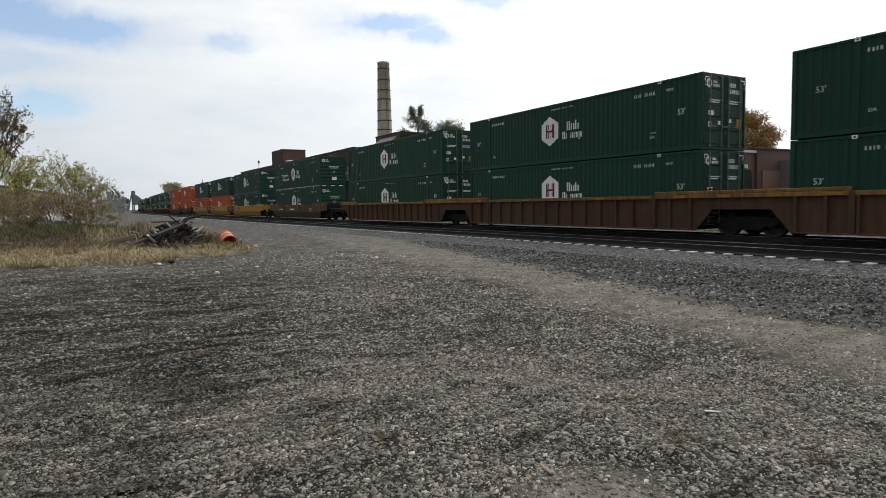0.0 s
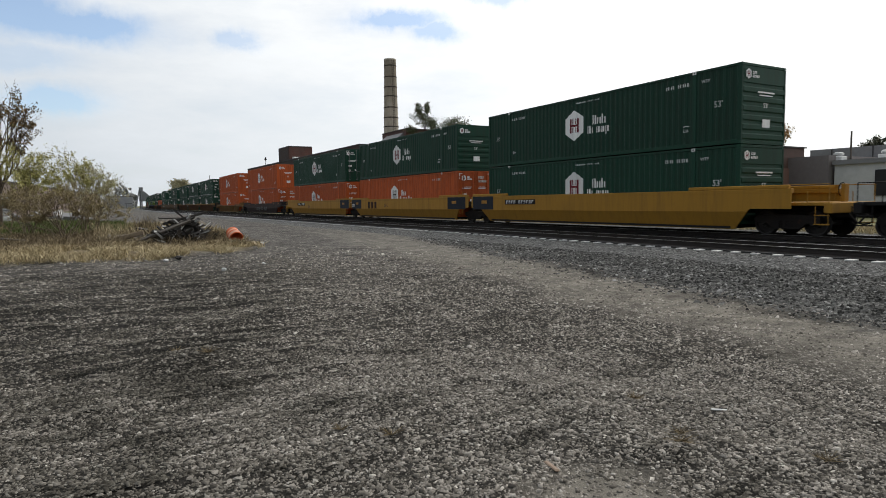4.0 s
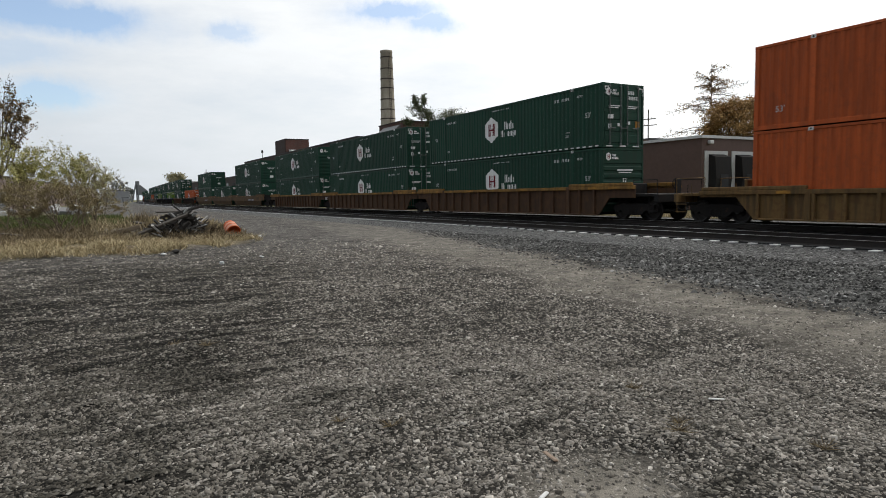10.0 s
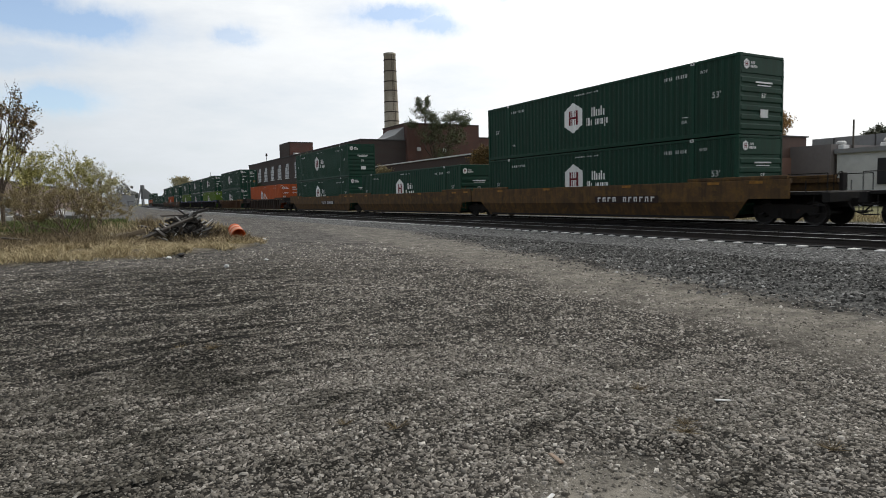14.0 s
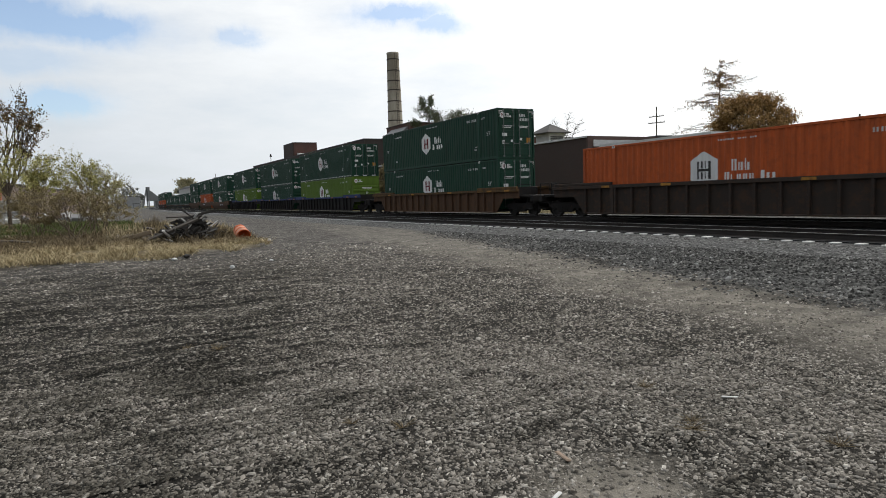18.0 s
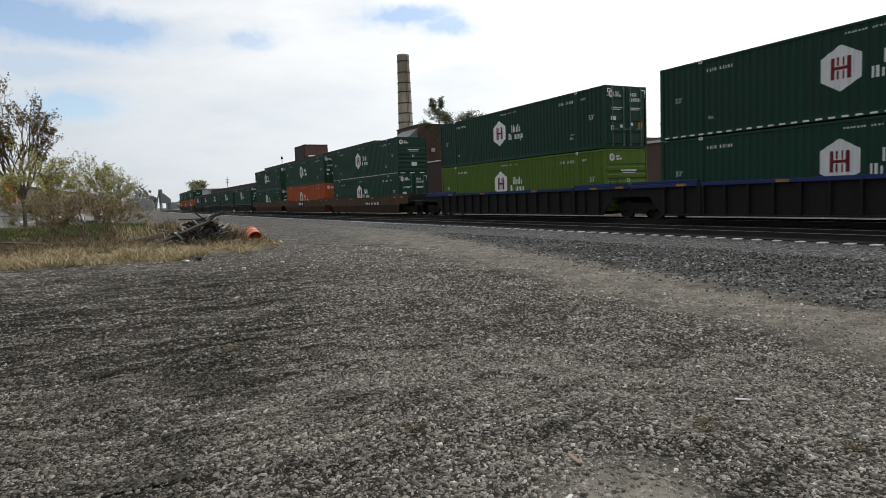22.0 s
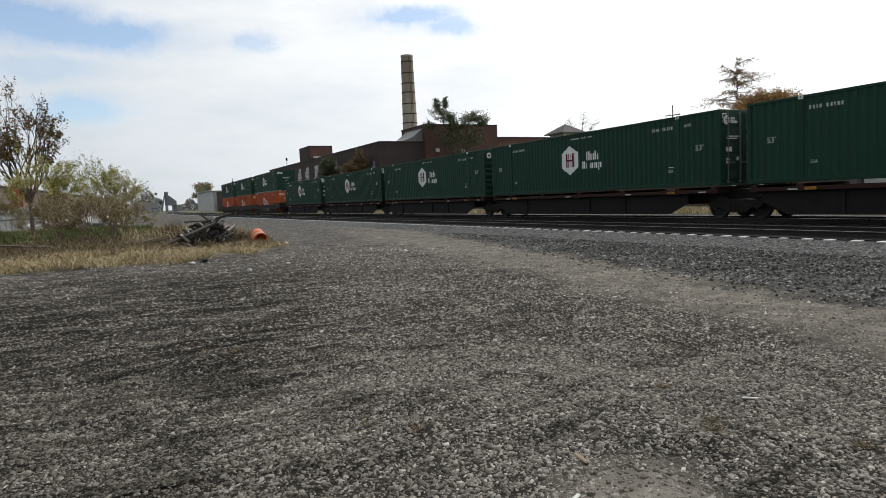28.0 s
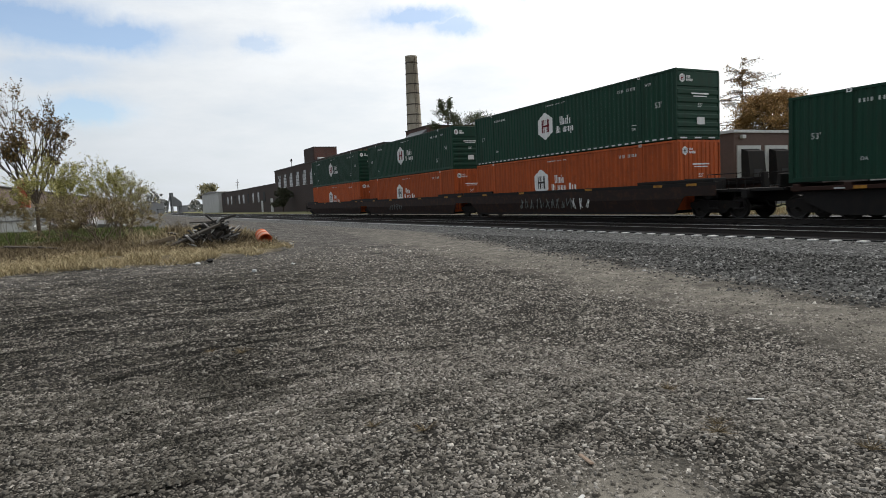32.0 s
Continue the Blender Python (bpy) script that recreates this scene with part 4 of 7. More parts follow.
# ---- railway cars ----
WHEEL_R = 0.42
wheel_me = Build().lathe([(0.02, -0.02), (0.14, -0.03), (0.16, 0.02), (0.34, 0.03), (0.36, -0.03), (0.415, -0.045), (0.42, 0.06), (0.455, 0.085), (0.455, 0.10), (0.34, 0.10), (0.15, 0.08), (0.02, 0.09)], 22, "y").mesh("wheel", WHEEL_STEEL, True)
cap_me = Build().lathe([(0.0, -0.26), (0.07, -0.26), (0.09, -0.24), (0.09, -0.1), (0.0, -0.1)], 10, "y").mesh("bearing_cap", TRUCK_IRON, True)
bolt_me = Build().box(-0.05, 0.05, -0.268, -0.258, -0.012, 0.012).mesh("cap_bolts", STEEL)
axle_me = Build().tube((0, -0.7, 0), (0, 0.7, 0), 0.08, sides=10).mesh("axle", TRUCK_IRON)


def frame_outline(s=1.0):
    """Side frame of a freight truck, seen from the side, over two wheels 1.78 m apart."""
    return [(-1.16, 0.02), (-1.16, 0.2), (-0.86, 0.24), (-0.45, 0.27), (0.45, 0.27), (0.86, 0.24), (1.16, 0.2), (1.16, 0.02), (0.98, -0.06), (0.72, -0.02), (0.46, -0.22), (-0.46, -0.22), (-0.72, -0.02), (-0.98, -0.06)]


side_me = Build().prism(frame_outline(), -0.08, 0.08).mesh("side_frame", TRUCK_IRON)
spring_b = Build()
for i in (-0.2, 0.0, 0.2):
    for k in range(5):
        spring_b.tube((i, 0, -0.16 + k * 0.055), (i, 0, -0.13 + k * 0.055), 0.085, sides=10)
spring_me = spring_b.mesh("spring_nest", TRUCK_IRON)
bolster_me = Build().soft_box(-0.22, 0.22, -1.0, 1.0, 0.0, 0.3, 0.04).mesh("bolster", TRUCK_IRON)
WHEELSETS = []


def truck(parent, x):
    """Two-axle freight truck under a car, its middle at x."""
    b = part("truck", bolster_me, None, parent, "grimy two-axle railway truck", at=pose(x, 0, WHEEL_R))
    for y in (-1.0, 1.0):
        part("side_frame", side_me, None, b, at=pose(0, y, 0.03))
        part("spring_nest", spring_me, None, b, at=pose(0, y * 1.02, 0.0))
    for ax in (-0.89, 0.89):
        a = part("wheelset", axle_me, None, b, "turning pair of steel wheels on one axle", at=pose(ax, 0, 0))
        WHEELSETS.append((a, ax))
    return b


# wheels, caps and bolts join the axle in one turning piece
ws = Build()


def absorb(target, me, m):
    k = len(target.v)
    target.v += [tuple(m @ v.co) for v in me.vertices]
    target.f += [tuple(k + i for i in p.vertices) for p in me.polygons]


for s in (0, 180):
    m0 = pose(0, 0, 0, 0, 0, s) @ pose(0, -0.80, 0)
    for me in (wheel_me, cap_me, bolt_me):
        absorb(ws, me, m0)
absorb(ws, axle_me, Matrix())
axle_me = ws.mesh("wheelset", WHEEL_STEEL)


def hand_gear(t, x, s, paint):
    """Platform, grab irons, ladder, brake wheel and coupler at a car's outer end; s is +1 towards +x."""
    def xx(a, b):
        return (x + s * a, x + s * b) if s > 0 else (x + s * b, x + s * a)
    part("end_platform", Build().soft_box(*xx(0.1, 3.25), -1.25, 1.25, 1.02, 1.14, 0.015), paint, t)
    part("end_beam", Build().soft_box(*xx(3.05, 3.3), -1.4, 1.4, 0.78, 1.12, 0.02), paint, t)
    part("centre_sill", Build().soft_box(*xx(-0.2, 3.3), -0.3, 0.3, 0.62, 1.02, 0.02), CAR_BLACK, t)
    part("bulkhead", Build().soft_box(*xx(0.25, 0.37), -1.2, 1.2, 1.14, 1.62, 0.02), paint, t)
    c = Build().soft_box(*xx(3.3, 3.72), -0.13, 0.13, 0.68, 0.92, 0.03)
    c.soft_box(*xx(3.55, 3.86), -0.2, 0.12, 0.62, 0.98, 0.05)
    part("coupler", c, TRUCK_IRON, t, "cast iron knuckle coupler")
    hose = Build()
    pts = [(3.35, -0.45, 0.75), (3.55, -0.46, 0.5), (3.75, -0.4, 0.42), (3.9, -0.3, 0.46)]
    for a, b in zip(pts, pts[1:]):
        hose.tube((x + s * a[0], a[1], a[2]), (x + s * b[0], b[1], b[2]), 0.03, sides=5)
    part("brake_hose", hose, CAR_BLACK, t)
    for y in (-1.36, 1.36):
        g = Build()
        for a in (1.9, 2.5, 3.2):
            g.tube((x + s * a, y, 1.05), (x + s * a, y, 1.72 if a != 2.5 else 1.5), 0.017, sides=5)
        g.tube((x + s * 1.9, y, 1.72), (x + s * 3.2, y, 1.72), 0.017, sides=5)
        part("handrail", g, paint, t)
        st = Build().box(*xx(2.75, 3.2), y - 0.06, y + 0.06, 0.40, 0.44)
        for a in (2.77, 3.18):
            st.tube((x + s * a, y, 0.42), (x + s * a, y, 1.0), 0.014, sides=5)
        st.box(*xx(2.75, 3.2), y - 0.05, y + 0.05, 0.70, 0.73)
        part("step", st, paint, t)
    if s > 0:
        part("brake_wheel", Build().lathe([(0.22, -0.012), (0.25, -0.012), (0.25, 0.012), (0.22, 0.012), (0.22, -0.012)], 16, "x").mesh("brake_wheel", TRUCK_IRON), None, t, at=pose(x + 2.6, 0.5, 1.55))
        part("brake_stand", Build().soft_box(x + 2.62, x + 2.75, 0.35, 0.65, 1.14, 1.75, 0.02), paint, t)


def well_car(style, paint, sill, left, right, top=1.52, left_gap=1.70, right_gap=1.70):
    """One unit of a well car. left and right: 'end' (own truck and coupler) or 'joint' (shared truck at the gap's middle)."""
    names = {RUST_BROWN: "rust-brown", UMBER: "weathered brown", TAN_YELLOW: "tan-yellow", CAR_YELLOW: "bright yellow", PLUM_BROWN: "dark plum-brown", GREY_BROWN: "grey-brown", CAR_BLACK: "black and blue"}
    t = thing("well_car", "%s %s-sided intermodal well car carrying containers" % (names.get(paint, "brown"), "ribbed" if style == "rib" else "smooth"), "railway car", "well cars of the train")
    lo = 0.18
    L = BOX_L
    xl = -2.05 if left == "end" else -left_gap + 0.12
    xr = L + 2.05 if right == "end" else L + right_gap - 0.12
    arch = 0.98 if style == "rib" else 0.92

    def outline(t_):
        return [(0.15, lo), (L - 0.15, lo), (L + 0.55, arch), (xr, arch), (xr, t_), (xl, t_), (xl, arch), (-0.55, arch)]
    y0 = -1.41 if style == "rib" else -1.527
    if style == "rib":
        for y in (y0, -y0 - 0.05):
            part("side_plate", Build().prism(outline(top - 0.02), y, y + 0.05), paint, t)
    else:
        bend = 0.82
        xa = 0.15 - 0.7 * (bend - lo) / (arch - lo)
        for s in (-1, 1):
            ys = (y0, y0 + 0.05) if s < 0 else (-y0 - 0.05, -y0)
            part("side_plate", Build().prism([(xa, bend), (L - xa, bend), (L + 0.55, arch), (xr, arch), (xr, top - 0.02), (xl, top - 0.02), (xl, arch), (-0.55, arch)], *ys), paint, t)
            low_b = Build()
            for dy in (0.0, -0.05):
                low_b.v += [(x, s * (-y0 - lean + dy), z) for x, z, lean in ((0.15, lo, 0.20), (L - 0.15, lo, 0.20), (L - xa, bend - 0.004, 0.0), (xa, bend - 0.004, 0.0))]
            low_b.f = [(0, 1, 2, 3), (7, 6, 5, 4), (0, 4, 5, 1), (1, 5, 6, 2), (2, 6, 7, 3), (3, 7, 4, 0)]
            part("lower_side_plate", low_b, paint, t)
    for y in (-1.53, 1.36):
        part("top_chord", Build().soft_box(xl, xr, y, y + 0.17, top - 0.15, top, 0.012), sill, t)
        inset = 0.0 if style == "rib" else 0.19 if y < 0 else -0.19
        part("bottom_chord", Build().soft_box(0.2, L - 0.2, y + 0.01 + inset, y + 0.16 + inset, lo, lo + 0.06, 0.012), paint, t)
        for a, b in ((xl + 0.1, 2.05), (L - 2.05, xr - 0.1)):
            part("raised_guide", Build().soft_box(a, b, y + 0.01, y + 0.14, top, top + 0.13, 0.02), sill, t)
    if style == "rib":
        rib = Build().soft_box(-0.05, 0.05, -1.535, -1.405, lo + 0.02, top - 0.15, 0.01).mesh("rib", paint)
        n = 17
        for k in range(n):
            part("rib", rib, None, t, at=pose(0.35 + k * (L - 0.7) / (n - 1), 0, 0))
        part("panel_brace", Build().soft_box(2.0, 2.2, -1.545, -1.405, lo, top, 0.01), paint, t)
        part("panel_brace", Build().soft_box(L - 2.2, L - 2.0, -1.545, -1.405, lo, top, 0.01), paint, t)
    else:
        part("side_crease", Build().box(0.1, L - 0.1, -1.534, -1.527, 0.815, 0.835), paint, t)
    part("well_floor", Build().box(0.3, L - 0.3, -1.36, 1.36, 0.20, 0.30), CAR_BLACK, t)
    for x, s, kind in ((0.0, -1, left), (L, 1, right)):
        if kind == "end":
            hand_gear(t, x, s, CAR_BLACK if paint not in (CAR_YELLOW, TAN_YELLOW) else paint)
            truck(t, x + s * 1.62)
        else:
            g = left_gap if s < 0 else right_gap
            a, b = sorted((x + s * 0.05, x + s * (g - 0.05)))
            part("joint_deck", Build().soft_box(a, b, -0.9, 0.9, 1.0, 1.32, 0.03), CAR_BLACK, t)
            part("joint_casting", Build().soft_box(a, b, -0.35, 0.35, 0.62, 1.0, 0.05), TRUCK_IRON, t)
            if s > 0:
                truck(t, x + g)
                lad = Build()
                for a2 in (0.5, 0.95):
                    lad.tube((x + a2, -1.52, 0.5), (x + a2, -1.52, top + 0.3), 0.016, sides=5)
                for z in (0.55, 0.85, 1.15, 1.45, 1.75):
                    lad.tube((x + 0.5, -1.52, z), (x + 0.95, -1.52, z), 0.013, sides=5)
                part("ladder", lad, paint, t)
    return t


def spine_car(left, right, gap):
    """One platform of a spine car: a deep narrow beam with outrigger trays under one container."""
    t = thing("spine_car", "dark low spine car platform with dull red outriggers under a container", "railway car", "spine cars of the train")
    L = BOX_L
    part("spine_beam", Build().soft_box(-gap + 0.05, L + gap - 0.05, -0.45, 0.45, 0.55, 1.12, 0.04), CAR_BLACK, t)
    part("side_rail", Build().soft_box(0.1, L - 0.1, -1.36, -1.22, 0.98, 1.12, 0.015), SPINE_RED, t)
    part("side_rail", Build().soft_box(0.1, L - 0.1, 1.22, 1.36, 0.98, 1.12, 0.015), SPINE_RED, t)
    beam = Build().soft_box(-0.12, 0.12, -1.36, 1.36, 0.95, 1.22, 0.02).mesh("outrigger", SPINE_RED)
    for x in (0.3, 2.0, 5.0, 8.0, 11.0, 14.1, 15.85):
        part("outrigger", beam, None, t, at=pose(x, 0, 0))
    apron = Build()
    for x in (1.6, 7.0, 11.2, 15.2):
        apron.box(x, x + 0.34, -1.38, -1.361, 1.01, 1.06)
    part("reflector_tape", apron, FADED_WHITE, t, "dashes of white reflective tape")
    part("amber_reflector", Build().box(2.2, 2.6, -1.385, -1.362, 1.0, 1.1).box(13.6, 14.0, -1.385, -1.362, 1.0, 1.1), DATA_YELLOW, t)
    part("lower_truss", Build().prism([(0.5, 0.62), (1.5, 0.16), (L - 2.6, 0.16), (L - 1.6, 0.62), (L - 1.6, 0.95), (0.5, 0.95)], -1.2, -1.14), CAR_BLACK, t)
    part("air_tank", Build().tube((5.2, -0.75, 0.42), (6.6, -0.75, 0.42), 0.22, sides=12), CAR_BLACK, t)
    for x in (3.4, 8.6, 11.0):
        part("truss_post", Build().soft_box(x - 0.05, x + 0.05, -1.26, -1.2, 0.18, 0.95, 0.01), CAR_BLACK, t)
    if left == "end":
        hand_gear(t, -0.1, -1, CAR_BLACK)
    truck(t, L + gap if right == "joint" else L - 0.9)
    if left == "end":
        truck(t, 0.9)
    if right == "end":
        hand_gear(t, L - 1.2, 1, CAR_BLACK)
    return t


# the train, from its head backwards: place of the left end of each load at the start,
# car style, lower box (colour, doors towards +x), upper box (colour, doors, tape)
def S_of(t):
    return 16.8272 * t + 0.025359 * t * t - 0.00026934 * t ** 3


J, E_ = "joint", "end"
TRAIN = [
    (-12.41, "rust", E_, J, ("green", 0), ("green", 0, 0)),
    (-31.98, "rust", J, J, ("green", 1), ("green", 1, 0)),
    (-51.48, "rust", J, E_, ("green", 1), ("green", 1, 0)),
    (-74.99, "mustard", E_, E_, ("green", 0), ("green", 0, 1, 1)),
    (-98.38, "yellow", J, E_, ("green", 0), ("green", 0, 0)),
    (-118.08, "yellow", J, J, ("orange", 1), ("green", 0, 0)),
    (-137.65, "yellow", E_, J, ("orange", 1), ("green", 1, 0)),
    (-161.10, "plum", E_, E_, ("orange", 1), ("orange", 0, 0)),
    (-184.47, "tan", E_, E_, ("orange", 0), ("orange", 0, 0)),
    (-207.98, "brownrib", J, E_, ("green", 0), ("green", 1, 1)),
    (-227.53, "brownrib", J, J, ("green", 1), ("green", 1, 1)),
    (-247.02, "brownrib", E_, J, ("green", 1), ("green", 0, 0)),
    (-270.63, "umber", J, E_, ("green", 0), ("green", 0, 0)),
    (-290.02, "umber", J, J, ("green", 0), None),
    (-309.28, "umber", E_, J, ("green", 0), ("green", 0, 0)),
    (-332.68, "greyrib", E_, E_, ("orange", 1), None),
    (-355.95, "rust2", E_, E_, ("green", 1), ("green", 1, 0)),
    (-379.22, "blue", J, E_, ("lime", 0), ("green", 1, 1)),
    (-398.67, "blue", J, J, ("green", 0), ("green", 1, 1)),
    (-418.07, "blue", E_, J, ("lime", 0), ("green", 1, 0)),
    (-441.47, "umber2", J, E_, ("green", 1), ("green", 0, 1)),
    (-460.63, "umber2", J, J, ("orange", 0), ("green", 1, 0)),
    (-479.87, "umber2", E_, J, ("green", 1), ("green", 0, 0)),
    (-500.40, "spine", J, E_, ("green", 1), None),
    (-517.70, "spine", J, J, ("green", 1), None),
    (-534.72, "spine", J, J, ("green", 0), None),
    (-551.64, "spine", J, J, ("green", 1), None),
    (-569.50, "spine", E_, J, ("green", 1), None),
    (-590.50, "black", J, E_, ("orange", 0), ("green", 0, 1)),
    (-609.80, "black", J, J, ("orange", 0), ("green", 0, 0)),
    (-628.60, "black", E_, J, ("orange", 0), ("green", 0, 0)),
]
STYLES = {
    "rust": ("rib", RUST_BROWN, SILL_YELLOW, 1.55), "mustard": ("smooth", UMBER, UMBER, 1.55), "yellow": ("smooth", CAR_YELLOW, CAR_YELLOW, 1.60),
    "plum": ("smooth", PLUM_BROWN, PLUM_BROWN, 1.42), "tan": ("rib", TAN_YELLOW, TAN_YELLOW, 1.22), "brownrib": ("rib", RUST_BROWN, SILL_YELLOW, 1.50),
    "umber": ("smooth", UMBER, UMBER, 1.58), "greyrib": ("rib", GREY_BROWN, GREY_BROWN, 1.50), "rust2": ("rib", RUST_BROWN, UMBER, 1.50),
    "blue": ("rib", CAR_BLACK, CAR_BLUE, 1.50), "umber2": ("smooth", RUST_BROWN, RUST_BROWN, 1.52), "black": ("smooth", PLUM_BROWN, CAR_BLACK, 1.45)}
MADE, MOVING = {}, []


def on_line(x, z):
    """The pose of a load or car whose left end is at x on the train's line."""
    y0, y1 = TRAIN_Y + float(bend_of(x)), TRAIN_Y + float(bend_of(x + BOX_L))
    return pose(x, y0, z, 0, 0, math.degrees(math.atan2(y1 - y0, BOX_L)))


def place(key, make, x, z):
    """The first of a kind is built, the next are copies."""
    at = on_line(x, z)
    if key in MADE:
        t = copy_thing(MADE[key], at)
    else:
        t = MADE[key] = make()
        t.matrix_basis = at
    MOVING.append((t, x, z))
    return t


CARS = []
for i, (x, style, left, right, lower, upper) in enumerate(TRAIN):
    lg = (x - TRAIN[i + 1][0] - BOX_L) / 2 if left == J else 1.7
    rg = (TRAIN[i - 1][0] - x - BOX_L) / 2 if right == J else 1.7
    if style == "spine":
        car = place((style, left, right), lambda: spine_car(left, right, 0.45), x, RAIL_Z)
        place(("box",) + lower + (0,), lambda: container(lower[0], lower[1], 0), x, 1.50)
    else:
        form, paint, sill, top = STYLES[style]
        car = place((style, left, right), lambda: well_car(form, paint, sill, left, right, top, 1.69, 1.69), x, RAIL_Z)
        place(("box",) + lower + (0,), lambda: container(lower[0], lower[1], 0), x, 0.60)
        if upper:
            place(("box",) + upper, lambda: container(upper[0], upper[1], upper[2], len(upper) > 3), x, 0.60 + BOX_H + 0.018)
    CARS.append(car)


def side_mark(car, x0, x1, z0, z1, mat, name="side_panel_mark", label=""):
    b = Build().quad((x0, -1.537, z0), (x1, -1.537, z0), (x1, -1.537, z1), (x0, -1.537, z1))
    return part(name, b, mat, car, label)


def mark_row(car, x0, n, z0, z1, step, mat, name="number_marking"):
    b = Build()
    for k in range(n):
        if k == 4:
            continue
        x = x0 + k * step
        w = step * 0.6
        b.quad((x, -1.541, z0), (x + w * 0.35, -1.541, z0), (x + w * 0.35, -1.541, z1), (x, -1.541, z1))
        b.quad((x + w * 0.35, -1.541, z1 - 0.06), (x + w, -1.541, z1 - 0.06), (x + w, -1.541, z1), (x + w * 0.35, -1.541, z1))
        if k % 2:
            b.quad((x + w * 0.7, -1.541, z0), (x + w, -1.541, z0), (x + w, -1.541, z1), (x + w * 0.7, -1.541, z1))
    part(name, b, mat, car, "identification marks as plain bars")


# number panels and badges on the car sides
for i in (4, 6):
    side_mark(CARS[i], 1.9, 4.6, 1.12, 1.38, CAR_BLACK)
    mark_row(CARS[i], 2.05, 11, 1.17, 1.34, 0.225, WHITE)
for i in (12, 20, 14):
    side_mark(CARS[i], 9.0, 12.7, 0.80, 1.10, PLUM_BROWN)
    mark_row(CARS[i], 9.2, 11, 0.85, 1.06, 0.31, WHITE)
mark_row(CARS[3], 2.2, 10, 1.0, 1.13, 0.16, WHITE)
for i, x0 in ((5, 2.2), (21, 6.4)):
    b = Build()
    mat = SPINE_RED if i == 5 else WHITE
    for k in range(3):
        x = x0 + k * 0.66
        lo_, hi_ = (0.86, 1.40) if i == 5 else (0.98, 1.28)
        b.quad((x, -1.54, lo_), (x + 0.4, -1.54, lo_), (x + 0.4, -1.54, hi_), (x, -1.54, hi_))
    if i == 21:
        side_mark(CARS[i], x0 - 0.2, x0 + 2.2, 0.80, 1.46, CAR_BLACK)
    part("owner_badge", b, mat, CARS[i], "owner's badge as plain bars")
part("car_lettering", letters("53 C", 0.36, CHARCOAL), None, CARS[5], at=pose(5.4, -1.54, 0.98, 90))
part("car_lettering", letters("53 A", 0.34, CHARCOAL), None, CARS[6], at=pose(5.6, -1.54, 0.90, 90))
part("car_lettering", letters("153", 0.30, CHARCOAL), None, CARS[3], at=pose(12.2, -1.54, 0.78, 90))
side_mark(CARS[3], 13.3, 14.15, 0.86, 1.12, FADED_WHITE, "data_plate")
b = Build().quad((13.33, -1.540, 0.89), (14.12, -1.540, 0.89), (14.12, -1.540, 1.09), (13.33, -1.540, 1.09))
part("data_plate", b, CHARCOAL, CARS[3])
side_mark(CARS[3], 3.2, 5.0, 0.84, 1.34, GREY_BROWN, "painted_out_patch", "dark painted-out patch")
side_mark(CARS[3], 9.6, 10.6, 1.05, 1.36, GREY_BROWN, "painted_out_patch", "dark painted-out patch")
side_mark(CARS[3], 6.55, 8.1, 1.0, 1.13, WHITE, "faded_patch")
# dark painted ends with amber panels on the yellow cars
for i in (4, 5, 6):
    for x0, x1, on in ((BOX_L - 0.9, BOX_L + 1.3, TRAIN[i][3] == J), (-1.4, 0.75, TRAIN[i][2] == J)):
        if on:
            side_mark(CARS[i], x0, x1, 0.84, 1.59, NAVY_BLACK, "end_panel", "blue-black painted end panel")
            mid = (x0 + x1) / 2 if x0 > 5 else 0.1
            b = Build().quad((mid - 0.55, -1.541, 1.18), (mid + 0.0, -1.541, 1.18), (mid + 0.0, -1.541, 1.36), (mid - 0.55, -1.541, 1.36))
            part("amber_reflector", b, DATA_YELLOW, CARS[i], "amber reflective panel")
part("car_lettering", letters("125T", 0.34, WHITE), None, CARS[5], "white capacity figure", at=pose(-1.35, -1.542, 1.0, 90))
part("car_lettering", letters("125T", 0.34, WHITE), None, CARS[10], "white capacity figure", at=pose(-1.1, -1.542, 0.95, 90))
# graffiti, as loose strokes
random.seed(21)
for i, x0, x1, tone in ((7, 5.4, 11.6, GREY_BROWN), (28, 5.0, 9.4, GREY_BROWN), (29, 5.0, 7.5, GREY_BROWN), (28, 9.5, 10.6, STEEL)):
    b = Build()
    x = x0
    while x < x1:
        w, z = random.uniform(0.28, 0.45), random.uniform(0.42, 0.5)
        for _ in range(3):
            a, c = random.uniform(0, w), random.uniform(0, w)
            z0, z1 = z + random.uniform(0, 0.15), z + random.uniform(0.35, 0.6)
            b.quad((x + a, -1.541, z0), (x + a + 0.05, -1.541, z0), (x + c + 0.05, -1.541, z1), (x + c, -1.541, z1))
        x += w + 0.12
    part("graffiti", b, WHITE if tone is STEEL else STEEL, CARS[i], "loose pale spray-paint strokes")
# worn amber reflectors along many sills
for i, car in enumerate(CARS):
    if TRAIN[i][1] in ("spine", "yellow"):
        continue
    b = Build()
    random.seed(i)
    for x in (1.2, 5.2, 10.6, BOX_L - 0.9, BOX_L + 0.9):
        x += random.uniform(-0.3, 0.3)
        top = STYLES[TRAIN[i][1]][3]
        b.quad((x, -1.544, top - 0.13), (x + 0.5, -1.544, top - 0.13), (x + 0.5, -1.544, top - 0.03), (x, -1.544, top - 0.03))
    part("amber_reflector", b, DATA_YELLOW, car, "worn amber reflective strips")

for ob in list(scene.objects):
    if ob.parent and ob.name.split(".")[0] in ("warning_marking", "amber_reflector", "spring_nest", "graffiti", "owner_badge", "name_marking", "number_marking", "data_marking", "label_plate", "end_marking", "reflector_tape", "hinge_strip", "corner_tape", "badge_figure"):
        tagged(ob, kind="stuff")


